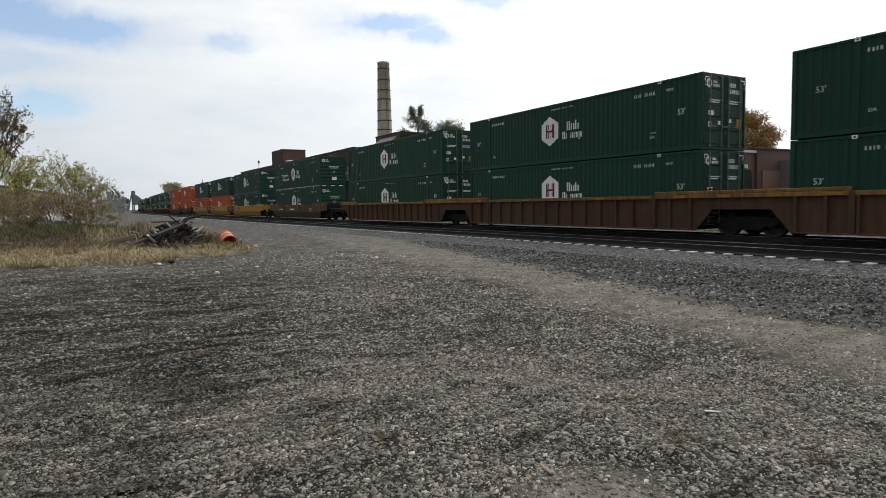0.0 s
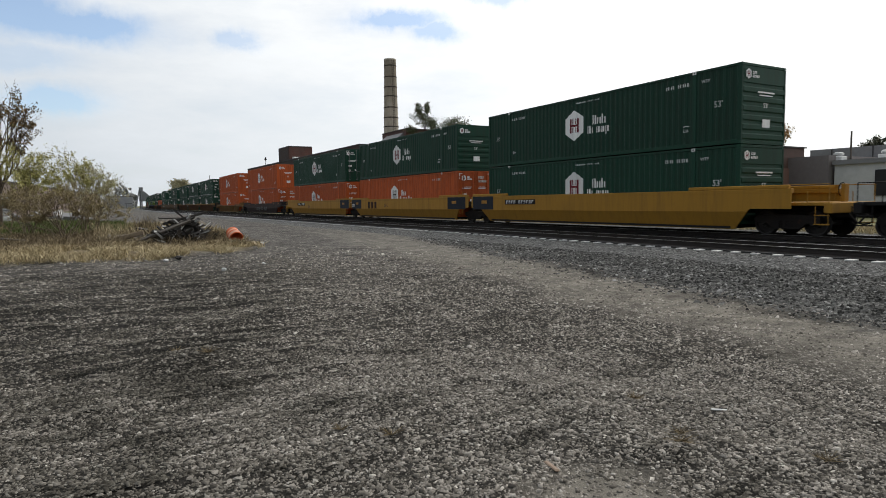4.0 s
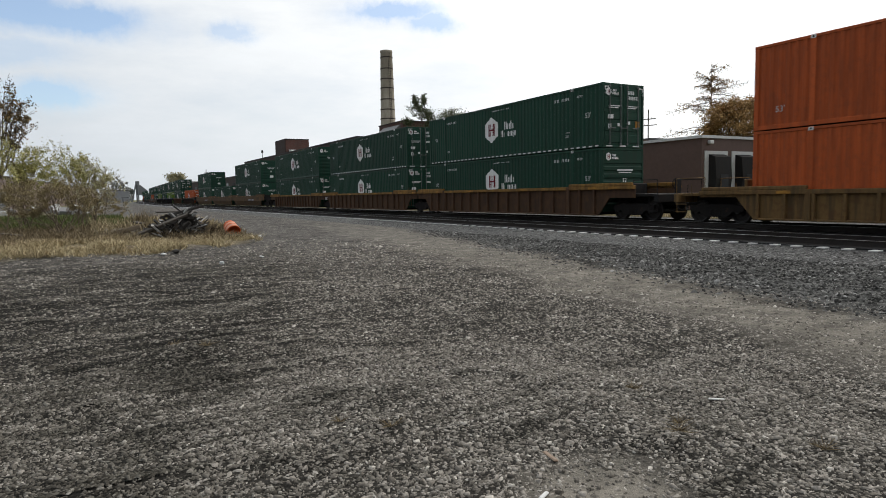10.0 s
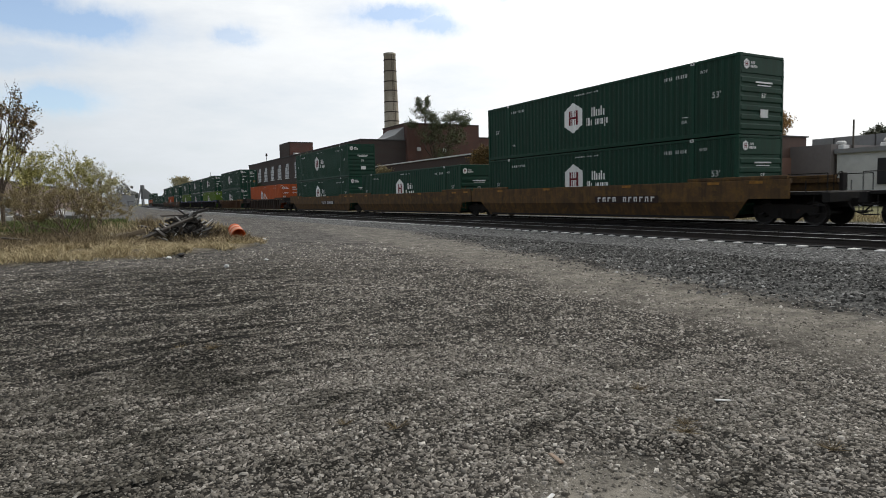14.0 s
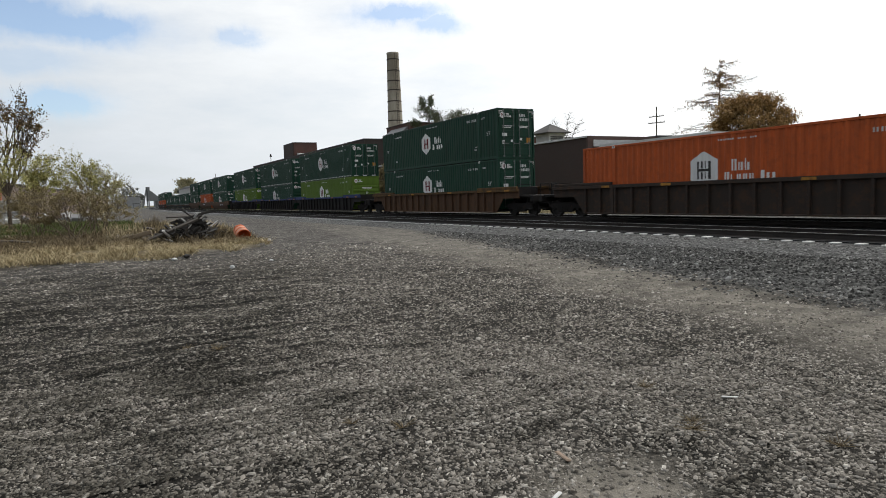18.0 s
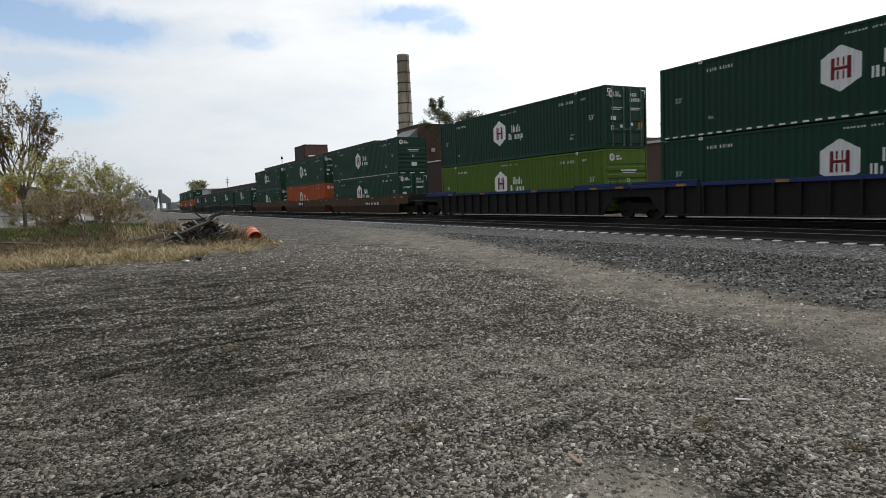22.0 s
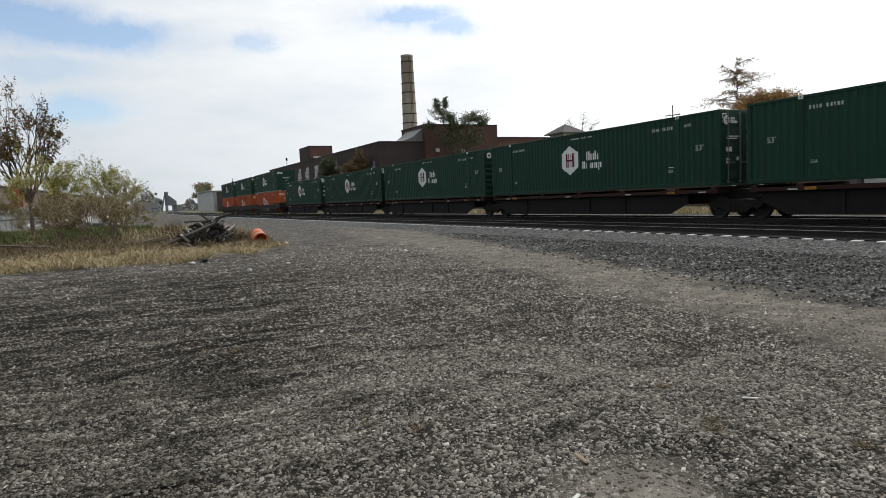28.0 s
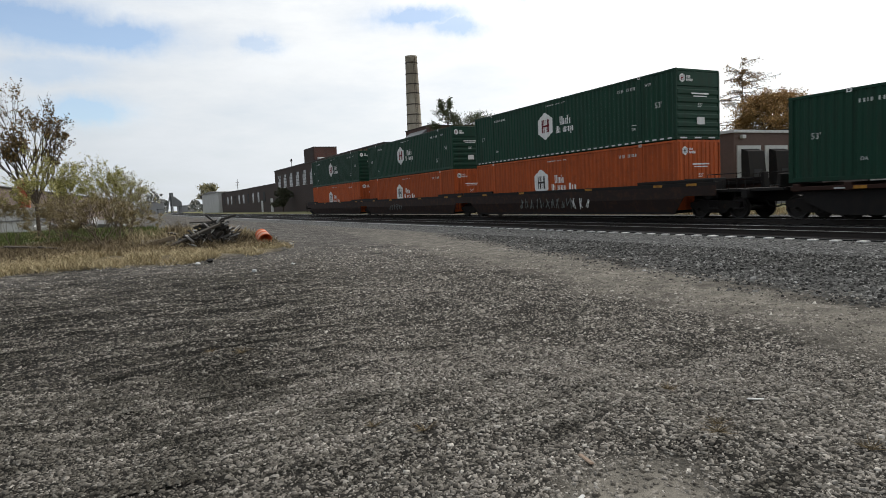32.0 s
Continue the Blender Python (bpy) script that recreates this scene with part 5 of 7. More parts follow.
# ---- buildings beyond the tracks ----
def brick_material(name, a, b_, mortar):
    m, n, l, b = material(name, 0.88)
    co = n.new("ShaderNodeTexCoord")
    mp = n.new("ShaderNodeMapping")
    mp.inputs["Rotation"].default_value = (radians(90), 0, 0)
    br = n.new("ShaderNodeTexBrick")
    br.inputs["Scale"].default_value = 1.0
    for k, v in (("Mortar Size", 0.012), ("Brick Width", 0.22), ("Row Height", 0.075)):
        br.inputs[k].default_value = v
    br.inputs["Color1"].default_value, br.inputs["Color2"].default_value, br.inputs["Mortar"].default_value = (*a, 1), (*b_, 1), (*mortar, 1)
    l.new(co.outputs["Object"], mp.inputs[0])
    l.new(mp.outputs[0], br.inputs["Vector"])
    soot = noise_of(n, l, 0.35, 6, 0.7, stretch=(1, 1, 0.4))
    c = mixed(n, l, ramp_of(n, l, soot, [(0.35, (0.55, 0.55, 0.55)), (0.7, (0.05, 0.05, 0.05))]), br.outputs["Color"], (0.035, 0.026, 0.022))
    l.new(c, b.inputs["Base Color"])
    return m


BRICK_DARK = brick_material("sooty_dark_brick", (0.060, 0.028, 0.021), (0.044, 0.023, 0.018), (0.058, 0.050, 0.044))
BRICK_RED = brick_material("red_brick", (0.15, 0.048, 0.033), (0.11, 0.039, 0.028), (0.13, 0.10, 0.085))
BROWN_CLAD = plain("brown_wall_cladding", (0.072, 0.040, 0.030), (0.105, 0.060, 0.046), 3, 0.7, 0.1)
GREY_CLAD = plain("grey_wall_cladding", (0.16, 0.16, 0.16), (0.23, 0.23, 0.23), 3, 0.65, 0.1)
PALE_CLAD = plain("pale_wall_cladding", (0.42, 0.42, 0.40), (0.58, 0.58, 0.56), 2, 0.65, 0.1)
COPING = plain("pale_coping", (0.42, 0.42, 0.41), (0.66, 0.66, 0.65), 5, 0.7, 0.1)
ROOF_FELT = plain("dark_roof_felt", (0.035, 0.034, 0.033), (0.075, 0.072, 0.07), 2, 0.9, 0.2)
SHINGLE = plain("grey_shingle_roof", (0.05, 0.048, 0.046), (0.11, 0.105, 0.10), 4, 0.85, 0.3)
WINDOW_GLASS = plain("dusty_window_glass", (0.06, 0.07, 0.072), (0.38, 0.39, 0.39), 1.6, 0.25, 0.0)
DARK_VOID = plain("dark_doorway", (0.010, 0.010, 0.011), (0.022, 0.022, 0.024), 3, 0.8, 0.0)


def wall_box(t, name, x0, x1, y0, y1, z1, mat, z0=-0.2, label=""):
    return part(name, Build().box(x0, x1, y0, y1, z0, z1), mat, t, label)


def coping(t, x0, x1, y0, y1, z, mat=None, th=0.18, name="coping"):
    b = Build()
    b.soft_box(x0 - 0.1, x1 + 0.1, y0 - 0.1, y0 + 0.35, z, z + th, 0.02)
    b.soft_box(x1 - 0.35, x1 + 0.1, y0 + 0.35, y1, z, z + th, 0.02)
    part(name, b, mat or ROOF_FELT, t)


def south_window(t, x, y, z, w, h, nx=3, nz=4, glass=None):
    """A factory window in the wall that faces the tracks: reveal, sill, bars and panes."""
    f = part("window", Build().box(x, x + w, y - 0.03, y + 0.12, z, z + h), DARK_VOID, t, "many-paned factory window")
    pw, ph = w / nx, h / nz
    for i in range(nx):
        for k in range(nz):
            if (i * 7 + k * 5 + int(x)) % 6 == 0:
                continue
            part("pane", Build().box(x + i * pw + 0.05, x + (i + 1) * pw - 0.05, y - 0.07, y - 0.03, z + k * ph + 0.05, z + (k + 1) * ph - 0.05), WINDOW_GLASS, f)
    part("window_sill", Build().box(x - 0.1, x + w + 0.1, y - 0.15, y + 0.1, z - 0.16, z), COPING, f)


fac = thing("brick_factory", "long sooty dark brick factory with many-paned windows and flat roof", "building")
FY, FX0, FX1 = 40.0, -176.0, -96.8
wall_box(fac, "wall", FX0, FX1, FY, 100, 11.02, BRICK_DARK)
coping(fac, FX0, FX1, FY, 100, 11.02)
wall_box(fac, "east_block", FX1 - 9, FX1 + 0.6, 48.2, 62.6, 13.85, BRICK_RED)
coping(fac, FX1 - 9, FX1 + 0.6, 48.2, 62.6, 13.85, BRICK_DARK)
wall_box(fac, "rear_wing", FX1 - 30, FX1 + 0.3, 62.6, 84.0, 11.75, BRICK_RED)
coping(fac, FX1 - 30, FX1 + 0.3, 62.6, 84.0, 11.75)
wall_box(fac, "penthouse", -145.6, -138, 40.4, 45.6, 14.1, BRICK_RED)
# darker brick sheet paints the shade on the penthouse's side towards the tracks
wall_box(fac, "penthouse_shade_wall", -145.6, -138.02, 40.15, 40.4, 14.1, BRICK_DARK)
coping(fac, -145.6, -138, 40.3, 45.6, 14.1)
part("skylight", Build().prism([(-137.9, 11.0), (-132, 11.0), (-137.9, 11.9)], 41, 44), COPING, fac, "pale sloping skylight")
lean = Build()
lean.v = [(-104, 44.2, 11.2), (-97.2, 44.2, 11.2), (-97.2, 46.4, 12.0), (-97.2, 48.2, 13.4), (-104, 48.2, 13.4), (-104, 46.4, 12.0), (-97.2, 48.2, 11.2), (-104, 48.2, 11.2)]
lean.f = [(0, 1, 2, 5), (5, 2, 3, 4), (1, 6, 3, 2), (0, 5, 4, 7), (0, 7, 6, 1)]
part("lean_to_roof", lean, GREY_CLAD, fac, "pale curved lean-to roof beside the chimney")
for k in range(9):
    south_window(fac, -172 + k * 6.2 + (1.2 if k > 5 else 0), FY, 6.4, 2.9, 3.2)
for k in range(6):
    south_window(fac, -121 + k * 4.1, FY, 6.0, 1.6, 2.2, 2, 3)
for y, z in ((50, 9.3), (55, 9.2), (66, 9.0)):
    part("vent_cover", Build().soft_box(FX1 + 0.6, FX1 + 0.8, y, y + 0.7, z, z + 0.6, 0.03), COPING, fac)
part("roof_siren", Build().tube((-172.6, 44, 11.0), (-172.6, 44, 13.6), 0.08), TRUCK_IRON, fac)
part("siren_head", Build().tube((-172.6, 44, 13.5), (-172.6, 44, 14.2), 0.34, 0.16, 8), TRUCK_IRON, fac)

low = thing("low_brick_wing", "low dark brick factory wing with a pale gutter line", "building")
wall_box(low, "wall", FX1 + 0.7, -44.2, FY, FY + 9, 6.36, BRICK_DARK)
part("gutter", Build().soft_box(FX1 + 0.7, -44.1, FY - 0.15, FY + 0.05, 6.30, 6.46, 0.02), COPING, low, "pale metal gutter")
part("roof", Build().box(FX1 + 0.7, -44.2, FY + 0.1, FY + 9, 6.36, 6.42), ROOF_FELT, low)
wall_box(low, "end_wall", -44.2, -44.0, FY, 53.5, 6.45, BROWN_CLAD)
part("fascia", Build().box(-44.0, -43.9, FY + 0.6, FY + 6, 5.5, 6.1), COPING, low, "white fascia strip")
part("upper_roof", Build().box(-60, -43.9, FY + 9, 53.5, 5.9, 6.62), ROOF_FELT, low)

west = thing("low_west_building", "low dark brick building with pale doors beside the tracks", "building")
wall_box(west, "wall", -274, FX0, FY, FY + 20, 7.7, BRICK_DARK)
coping(west, -274, FX0, FY, FY + 20, 7.7)
for k in range(10):
    part("window", Build().box(-268 + k * 8.4, -265.4 + k * 8.4, FY - 0.06, FY + 0.05, 3.0, 6.0), WINDOW_GLASS if k % 3 else DARK_VOID, west)
part("door", Build().box(-196, -193.5, FY - 0.06, FY + 0.05, 0, 3.4), PALE_CLAD, west, "pale loading door")
part("door", Build().box(-183, -180, FY - 0.06, FY + 0.05, 0, 3.8), PALE_CLAD, west, "pale loading door")
shed = thing("metal_shed", "tall pale grey metal-clad shed", "building")
wall_box(shed, "wall", -330, -276, 39, 58, 8.5, PALE_CLAD)
part("roof", Build().prism([(-331, 8.5), (-275, 8.5), (-303, 9.5)], 38.6, 58.4), GREY_CLAD, shed)
part("canopy", Build().box(-338, -330, 39, 50, 7.2, 8.4), ROOF_FELT, shed)

dock = thing("dock_warehouse", "brown loading-dock warehouse with white-edged flat roof", "building")
wall_box(dock, "wall", -42.4, -31.0, FY, 47.0, 5.35, BROWN_CLAD)
part("roof_edge", Build().box(-42.4, -30.85, FY - 0.15, FY + 0.02, 5.28, 5.48).box(-31.02, -30.85, FY + 0.02, 47.0, 5.28, 5.48), COPING, dock, "white roof edge")
part("roof", Build().box(-42.4, -31.02, FY + 0.02, 47.0, 5.35, 5.42), ROOF_FELT, dock)
part("wall_lamp", Build().soft_box(-30.98, -30.7, 40.6, 41.0, 4.85, 5.1, 0.03), COPING, dock)
for y0, y1 in ((40.3, 42.9), (43.4, 46.0)):
    d = part("dock_door", Build().box(-31.05, -30.92, y0, y1, 1.35, 4.35), PALE_CLAD, dock, "white dock door surround")
    part("dock_seal", Build().prism([(0, 0), (0.55, 0), (0.7, 0.9), (0.55, 2.5), (0, 2.7)], -0.9, 0.9), CAR_BLACK, d, "sagging black dock seal", at=pose(-30.92, (y0 + y1) / 2, 1.4))
    part("dock_opening", Build().box(-30.9, -30.2, (y0 + y1) / 2 - 0.45, (y0 + y1) / 2 + 0.45, 1.5, 2.6), DARK_VOID, d)
part("dock_step", Build().box(-31.0, -29.8, FY, 47, -0.2, 1.2), GREY_CLAD, dock)
tall = thing("brown_annex", "taller plain brown warehouse annex with a tan panel", "building")
wall_box(tall, "wall", -46, -30.8, 47.0, 52.2, 5.58, BROWN_CLAD)
part("tan_panel", Build().box(-30.8, -30.7, 47.6, 50.4, 1.2, 3.9), plain("tan_panel_paint", (0.17, 0.095, 0.072), (0.21, 0.12, 0.09), 3, 0.7, 0.05), tall)
part("coping", Build().box(-46, -30.65, 46.9, 52.3, 5.58, 5.68), ROOF_FELT, tall)
grey = thing("grey_warehouse", "long grey metal warehouse with low pale front", "building")
wall_box(grey, "wall", -36, 30, 62, 84, 6.1, GREY_CLAD)
wall_box(grey, "side_wing", -32, -27.6, 50, 62, 4.75, plain("taupe_wall_cladding", (0.13, 0.115, 0.11), (0.17, 0.15, 0.145), 3, 0.7, 0.05))
wall_box(grey, "pale_front", -27.4, 30, 50.5, 61.9, 4.3, PALE_CLAD)
part("front_trim", Build().box(-27.5, 30, 50.3, 50.5, 4.0, 4.35), GREY_CLAD, grey)
for k in range(6):
    part("window", Build().box(-24.5 + k * 4.6, -21.6 + k * 4.6, 50.42, 50.52, 1.6, 3.5), DARK_VOID, grey)
for k in range(16):
    part("wall_seam", Build().box(-34 + k * 3.6, -33.9 + k * 3.6, 61.95, 62.0, 0, 6.1), ROOF_FELT, grey)
for x, y in ((-27.6, 51.4), (-24.6, 52.2)):
    ac = thing("rooftop_unit", "white rooftop ventilation unit", "ventilation unit", "rooftop units", at=pose(x, y, 4.3))
    part("casing", Build().soft_box(-0.42, 0.42, -0.42, 0.42, 0.0, 0.4, 0.05), COPING, ac)
    part("hood", Build().soft_box(-0.3, 0.3, -0.3, 0.3, 0.4, 0.72, 0.1), COPING, ac)

cup = thing("cupola_tower", "small tower with an overhanging hipped shingle roof", "tower", at=pose(-85.5, 69.3, 0))
part("shaft", Build().box(-1.7, 1.7, -1.7, 1.7, 0, 11.3), PALE_CLAD, cup)
roofb = Build()
roofb.v = [(-2.5, -2.5, 11.2), (2.5, -2.5, 11.2), (2.5, 2.5, 11.2), (-2.5, 2.5, 11.2), (-2.5, -2.5, 11.35), (2.5, -2.5, 11.35), (2.5, 2.5, 11.35), (-2.5, 2.5, 11.35), (0, 0, 12.95)]
roofb.f = [(3, 2, 1, 0), (0, 1, 5, 4), (1, 2, 6, 5), (2, 3, 7, 6), (3, 0, 4, 7), (4, 5, 8), (5, 6, 8), (6, 7, 8), (7, 4, 8)]
part("hipped_roof", roofb, SHINGLE, cup)
part("eave_band", Build().box(-1.8, 1.8, -1.8, 1.8, 10.9, 11.2), COPING, cup)
for k in range(5):
    part("louvre", Build().box(1.7, 1.76, -1.3, 1.3, 9.2 + k * 0.32, 9.4 + k * 0.32), ROOF_FELT, cup)


def chimney_material():
    m, n, l, b = material("weathered_chimney", 0.9)
    soot = noise_of(n, l, 0.8, 6, 0.7, stretch=(1, 1, 0.35))
    c = ramp_of(n, l, soot, [(0.3, (0.30, 0.265, 0.20)), (0.52, (0.47, 0.425, 0.335)), (0.72, (0.62, 0.575, 0.47))])
    co = n.new("ShaderNodeTexCoord")
    sep = n.new("ShaderNodeSeparateXYZ")
    l.new(co.outputs["Object"], sep.inputs[0])
    r = n.new("ShaderNodeMapRange")
    r.inputs["From Min"].default_value, r.inputs["From Max"].default_value = 15, 30
    l.new(sep.outputs[2], r.inputs["Value"])
    c = mixed(n, l, ramp_of(n, l, r.outputs[0], [(0.0, (0, 0, 0)), (1.0, (0.40, 0.40, 0.40))]), c, (0.10, 0.085, 0.068))
    l.new(c, b.inputs["Base Color"])
    bump_of(n, l, b, soot, 0.4, 0.05)
    return m


chim = thing("factory_chimney", "tall tapering weathered chimney with dark iron bands", "chimney", at=pose(-116.4, 55.0, 0))
part("shaft", Build().lathe([(1.62, 0), (1.62, 9), (1.17, 29.6), (1.20, 29.65), (1.22, 30.05), (0.85, 30.05), (0.85, 20)], 28), chimney_material(), chim, smooth=True)
band_m = plain("rusted_band", (0.030, 0.022, 0.018), (0.065, 0.048, 0.038), 5, 0.8, 0.1)
for k in range(10):
    z = 10.5 + k * 2.0 + (0.2 if k % 3 == 0 else 0)
    r = 1.62 - (z - 9) / 20.6 * 0.45
    part("iron_band", Build().lathe([(r + 0.0, z - 0.10), (r + 0.05, z - 0.10), (r + 0.05, z + 0.10), (r + 0.0, z + 0.10)], 28), band_m, chim)
for s in (-0.18, 0.18):
    lad = Build().tube((1.66, s, 9), (1.24, s, 29.8), 0.03, sides=4)
    if s > 0:
        for k in range(50):
            z = 9.4 + k * 0.4
            r = 1.68 - (z - 9) / 20.6 * 0.45
            lad.tube((r, -0.18, z), (r, 0.18, z), 0.02, sides=4)
    part("ladder", lad, band_m, chim)

# far along the line
tower = thing("coaling_tower", "distant grey concrete coaling tower on legs over the tracks", "tower", at=pose(-560, 44.8, 0, 0, 0, 100))
# bluish grey: the concrete's colour has the distance haze mixed in
CONC = plain("hazy_concrete", (0.12, 0.125, 0.132), (0.18, 0.184, 0.19), 0.5, 0.9, 0.2)
part("bunker", Build().prism([(-2.8, 5.4), (4.7, 5.0), (4.7, 8.6), (-0.6, 13.2), (-2.8, 13.2)], -3, 3), CONC, tower)
part("head_house", Build().soft_box(-3.2, -1.1, -2, 2, 13.2, 16.4, 0.1), CONC, tower)
for x, y in ((-2.4, -2.6), (-2.4, 2.0), (4.1, -2.6), (4.1, 2.0)):
    part("leg", Build().box(x - 0.3, x + 0.5, y, y + 0.7, 0, 5.6), CONC, tower)
part("hoist_leg", Build().prism([(-7.2, 0), (-6.2, 0), (-2.9, 14.0), (-3.7, 14.0)], -0.5, 0.5), CONC, tower)

# far buildings too carry the haze in a pale blue-grey
GREYBLUE = plain("hazy_building_grey", (0.20, 0.205, 0.215), (0.27, 0.275, 0.285), 0.3, 0.9, 0.0)
for x, y0, y1, z, nm in ((-520, 18, 34, 8.6, "grain_shed"), (-600, 2, 11, 6, "distant_house"), (-640, 54, 70, 6, "distant_house"), (-430, -2, 8, 3.4, "distant_trailer"), (-470, 27, 30, 3.0, "distant_truck"), (-450, 17, 21, 2.2, "distant_car")):
    h = thing(nm, "small hazy grey building far along the line" if "tr" not in nm and "car" not in nm else "tiny pale vehicle far along the line", "building" if "tr" not in nm and "car" not in nm else "vehicle")
    part("body", Build().box(x - 12, x, y0, y1, 0, z), GREYBLUE if nm != "distant_trailer" else PALE_CLAD, h)
    part("roof", Build().box(x - 12.3, x + 0.3, y0 - 0.3, y1 + 0.3, z, z + 0.3), ROOF_FELT, h)

# west of the yard: a long low works building, a concrete wall
works = thing("long_works_building", "long low brown works building with a rusty red gable", "building")
p0, p1 = Vector((-112, -18.5, 0)), Vector((-345, 8.5, 0))
along = (p1 - p0).normalized()
at_w = Matrix.Translation(p0) @ pose(0, 0, 0, 0, 0, math.degrees(math.atan2(along.y, along.x)))
WB = plain("faded_brown_siding", (0.10, 0.074, 0.06), (0.17, 0.125, 0.105), 0.8, 0.85, 0.1)
part("wall", Build().box(0, (p1 - p0).length, 0, 12, 0, 6.9), WB, works, at=at_w)
part("roof", Build().box(-0.3, (p1 - p0).length + 0.3, -0.3, 12.3, 6.9, 7.1), SHINGLE, works, at=at_w)
red_m = plain("rusty_red_siding", (0.30, 0.075, 0.035), (0.40, 0.11, 0.05), 0.7, 0.8, 0.1)
part("red_gable", Build().prism([(-0.6, 0), (0.6, 0), (0.6, 5.6), (0, 6.5), (-0.6, 5.6)], -0.6, 0.6), red_m, works, "rusty red gabled bay", at=pose(-97.5, -10.1, 0, 0, 0, 90))
for k in range(14):
    part("window", Build().box(4 + k * 9, 7 + k * 9, -0.06 + 12, 12.06, 2.2, 4.6), DARK_VOID, works, at=at_w)
yard_wall = thing("concrete_wall", "low grey concrete yard wall with flaking paint", "wall")
part("panel", Build().soft_box(-82.2, -82, -14.5, -6.4, -0.3, 2.5, 0.03), PALE_CLAD, yard_wall)
part("cap", Build().box(-82.3, -81.9, -14.6, -6.3, 2.5, 2.65), COPING, yard_wall)
part("ledge", Build().box(-82.02, -81.9, -14.5, -6.4, 1.2, 1.35), GREY_CLAD, yard_wall)
scrap = thing("scrap_heap", "pale heap of broken concrete and scrap", "rubble heap")
random.seed(31)
for k in range(24):
    sz = random.uniform(0.2, 0.7)
    part("rubble_piece", Build().soft_box(-sz, sz, -sz * 0.7, sz * 0.7, -sz * 0.4, sz * 0.5, 0.06), random.choice((PALE_CLAD, GREY_CLAD, WB)), scrap, at=pose(-80 + random.uniform(-1.5, 1.5), -4.5 + random.uniform(-3, 5.5), 0.2 + random.uniform(0, 0.6), random.uniform(-30, 30), random.uniform(-30, 30), random.uniform(0, 180)))

# poles
POLE = plain("weathered_pole_timber", (0.05, 0.042, 0.036), (0.10, 0.085, 0.07), 6, 0.9, 0.2, stretch=(1, 1, 0.1))


def utility_pole(x, y, h, arms=True, turn=20, r=0.14):
    t = thing("utility_pole", "tall dark timber utility pole with crossarms" if arms else "plain dark upright pole", "pole", "poles along the line", at=pose(x, y, 0, 0, 0, turn))
    part("shaft", Build().tube((0, 0, -0.2), (0, 0, h), r, r * 0.65, 8), POLE, t)
    if arms:
        for z, w in ((h - 1.6, 1.2), (h - 2.6, 1.4)):
            part("crossarm", Build().box(-w, w, -0.06, 0.06, z, z + 0.13), POLE, t)
            for k in (-0.9, -0.45, 0.45, 0.9):
                part("insulator", Build().tube((k * w, 0, z + 0.13), (k * w, 0, z + 0.32), 0.05, 0.04, 6), COPING, t)


utility_pole(-73, 81, 14.5)
utility_pole(-27.5, 52.9, 6.9 - 0.2, False, 0, 0.10)
utility_pole(-270, 46, 13.5)
utility_pole(-200, 7.2, 8.8)


# ---- trees and weeds ----
BARK = plain("grey_brown_bark", (0.035, 0.026, 0.019), (0.105, 0.080, 0.058), 9, 0.95, 0.5, stretch=(1, 1, 0.3))
TWIG = plain("tan_brown_twigs", (0.075, 0.056, 0.038), (0.20, 0.155, 0.105), 9, 0.95, 0.4, stretch=(1, 1, 0.3))
L_OLIVE = leafy("olive_brown_leaves", (0.06, 0.048, 0.02), (0.145, 0.098, 0.036), (0.26, 0.15, 0.05))
L_YELLOW = leafy("yellow_green_leaves", (0.20, 0.195, 0.055), (0.35, 0.33, 0.10), (0.50, 0.455, 0.21))
L_GREEN = leafy("dull_green_leaves", (0.045, 0.062, 0.028), (0.085, 0.105, 0.045), (0.15, 0.16, 0.075))
L_RUST = leafy("rust_orange_leaves", (0.20, 0.12, 0.045), (0.38, 0.225, 0.08), (0.52, 0.33, 0.13))
L_BROWN = leafy("brown_twig_leaves", (0.15, 0.118, 0.055), (0.26, 0.208, 0.10), (0.38, 0.315, 0.165))
L_PALE = leafy("pale_straw_leaves", (0.22, 0.20, 0.10), (0.33, 0.30, 0.17), (0.42, 0.38, 0.25))
L_DARK = leafy("dark_far_foliage", (0.04, 0.048, 0.03), (0.075, 0.08, 0.05), (0.12, 0.115, 0.07))


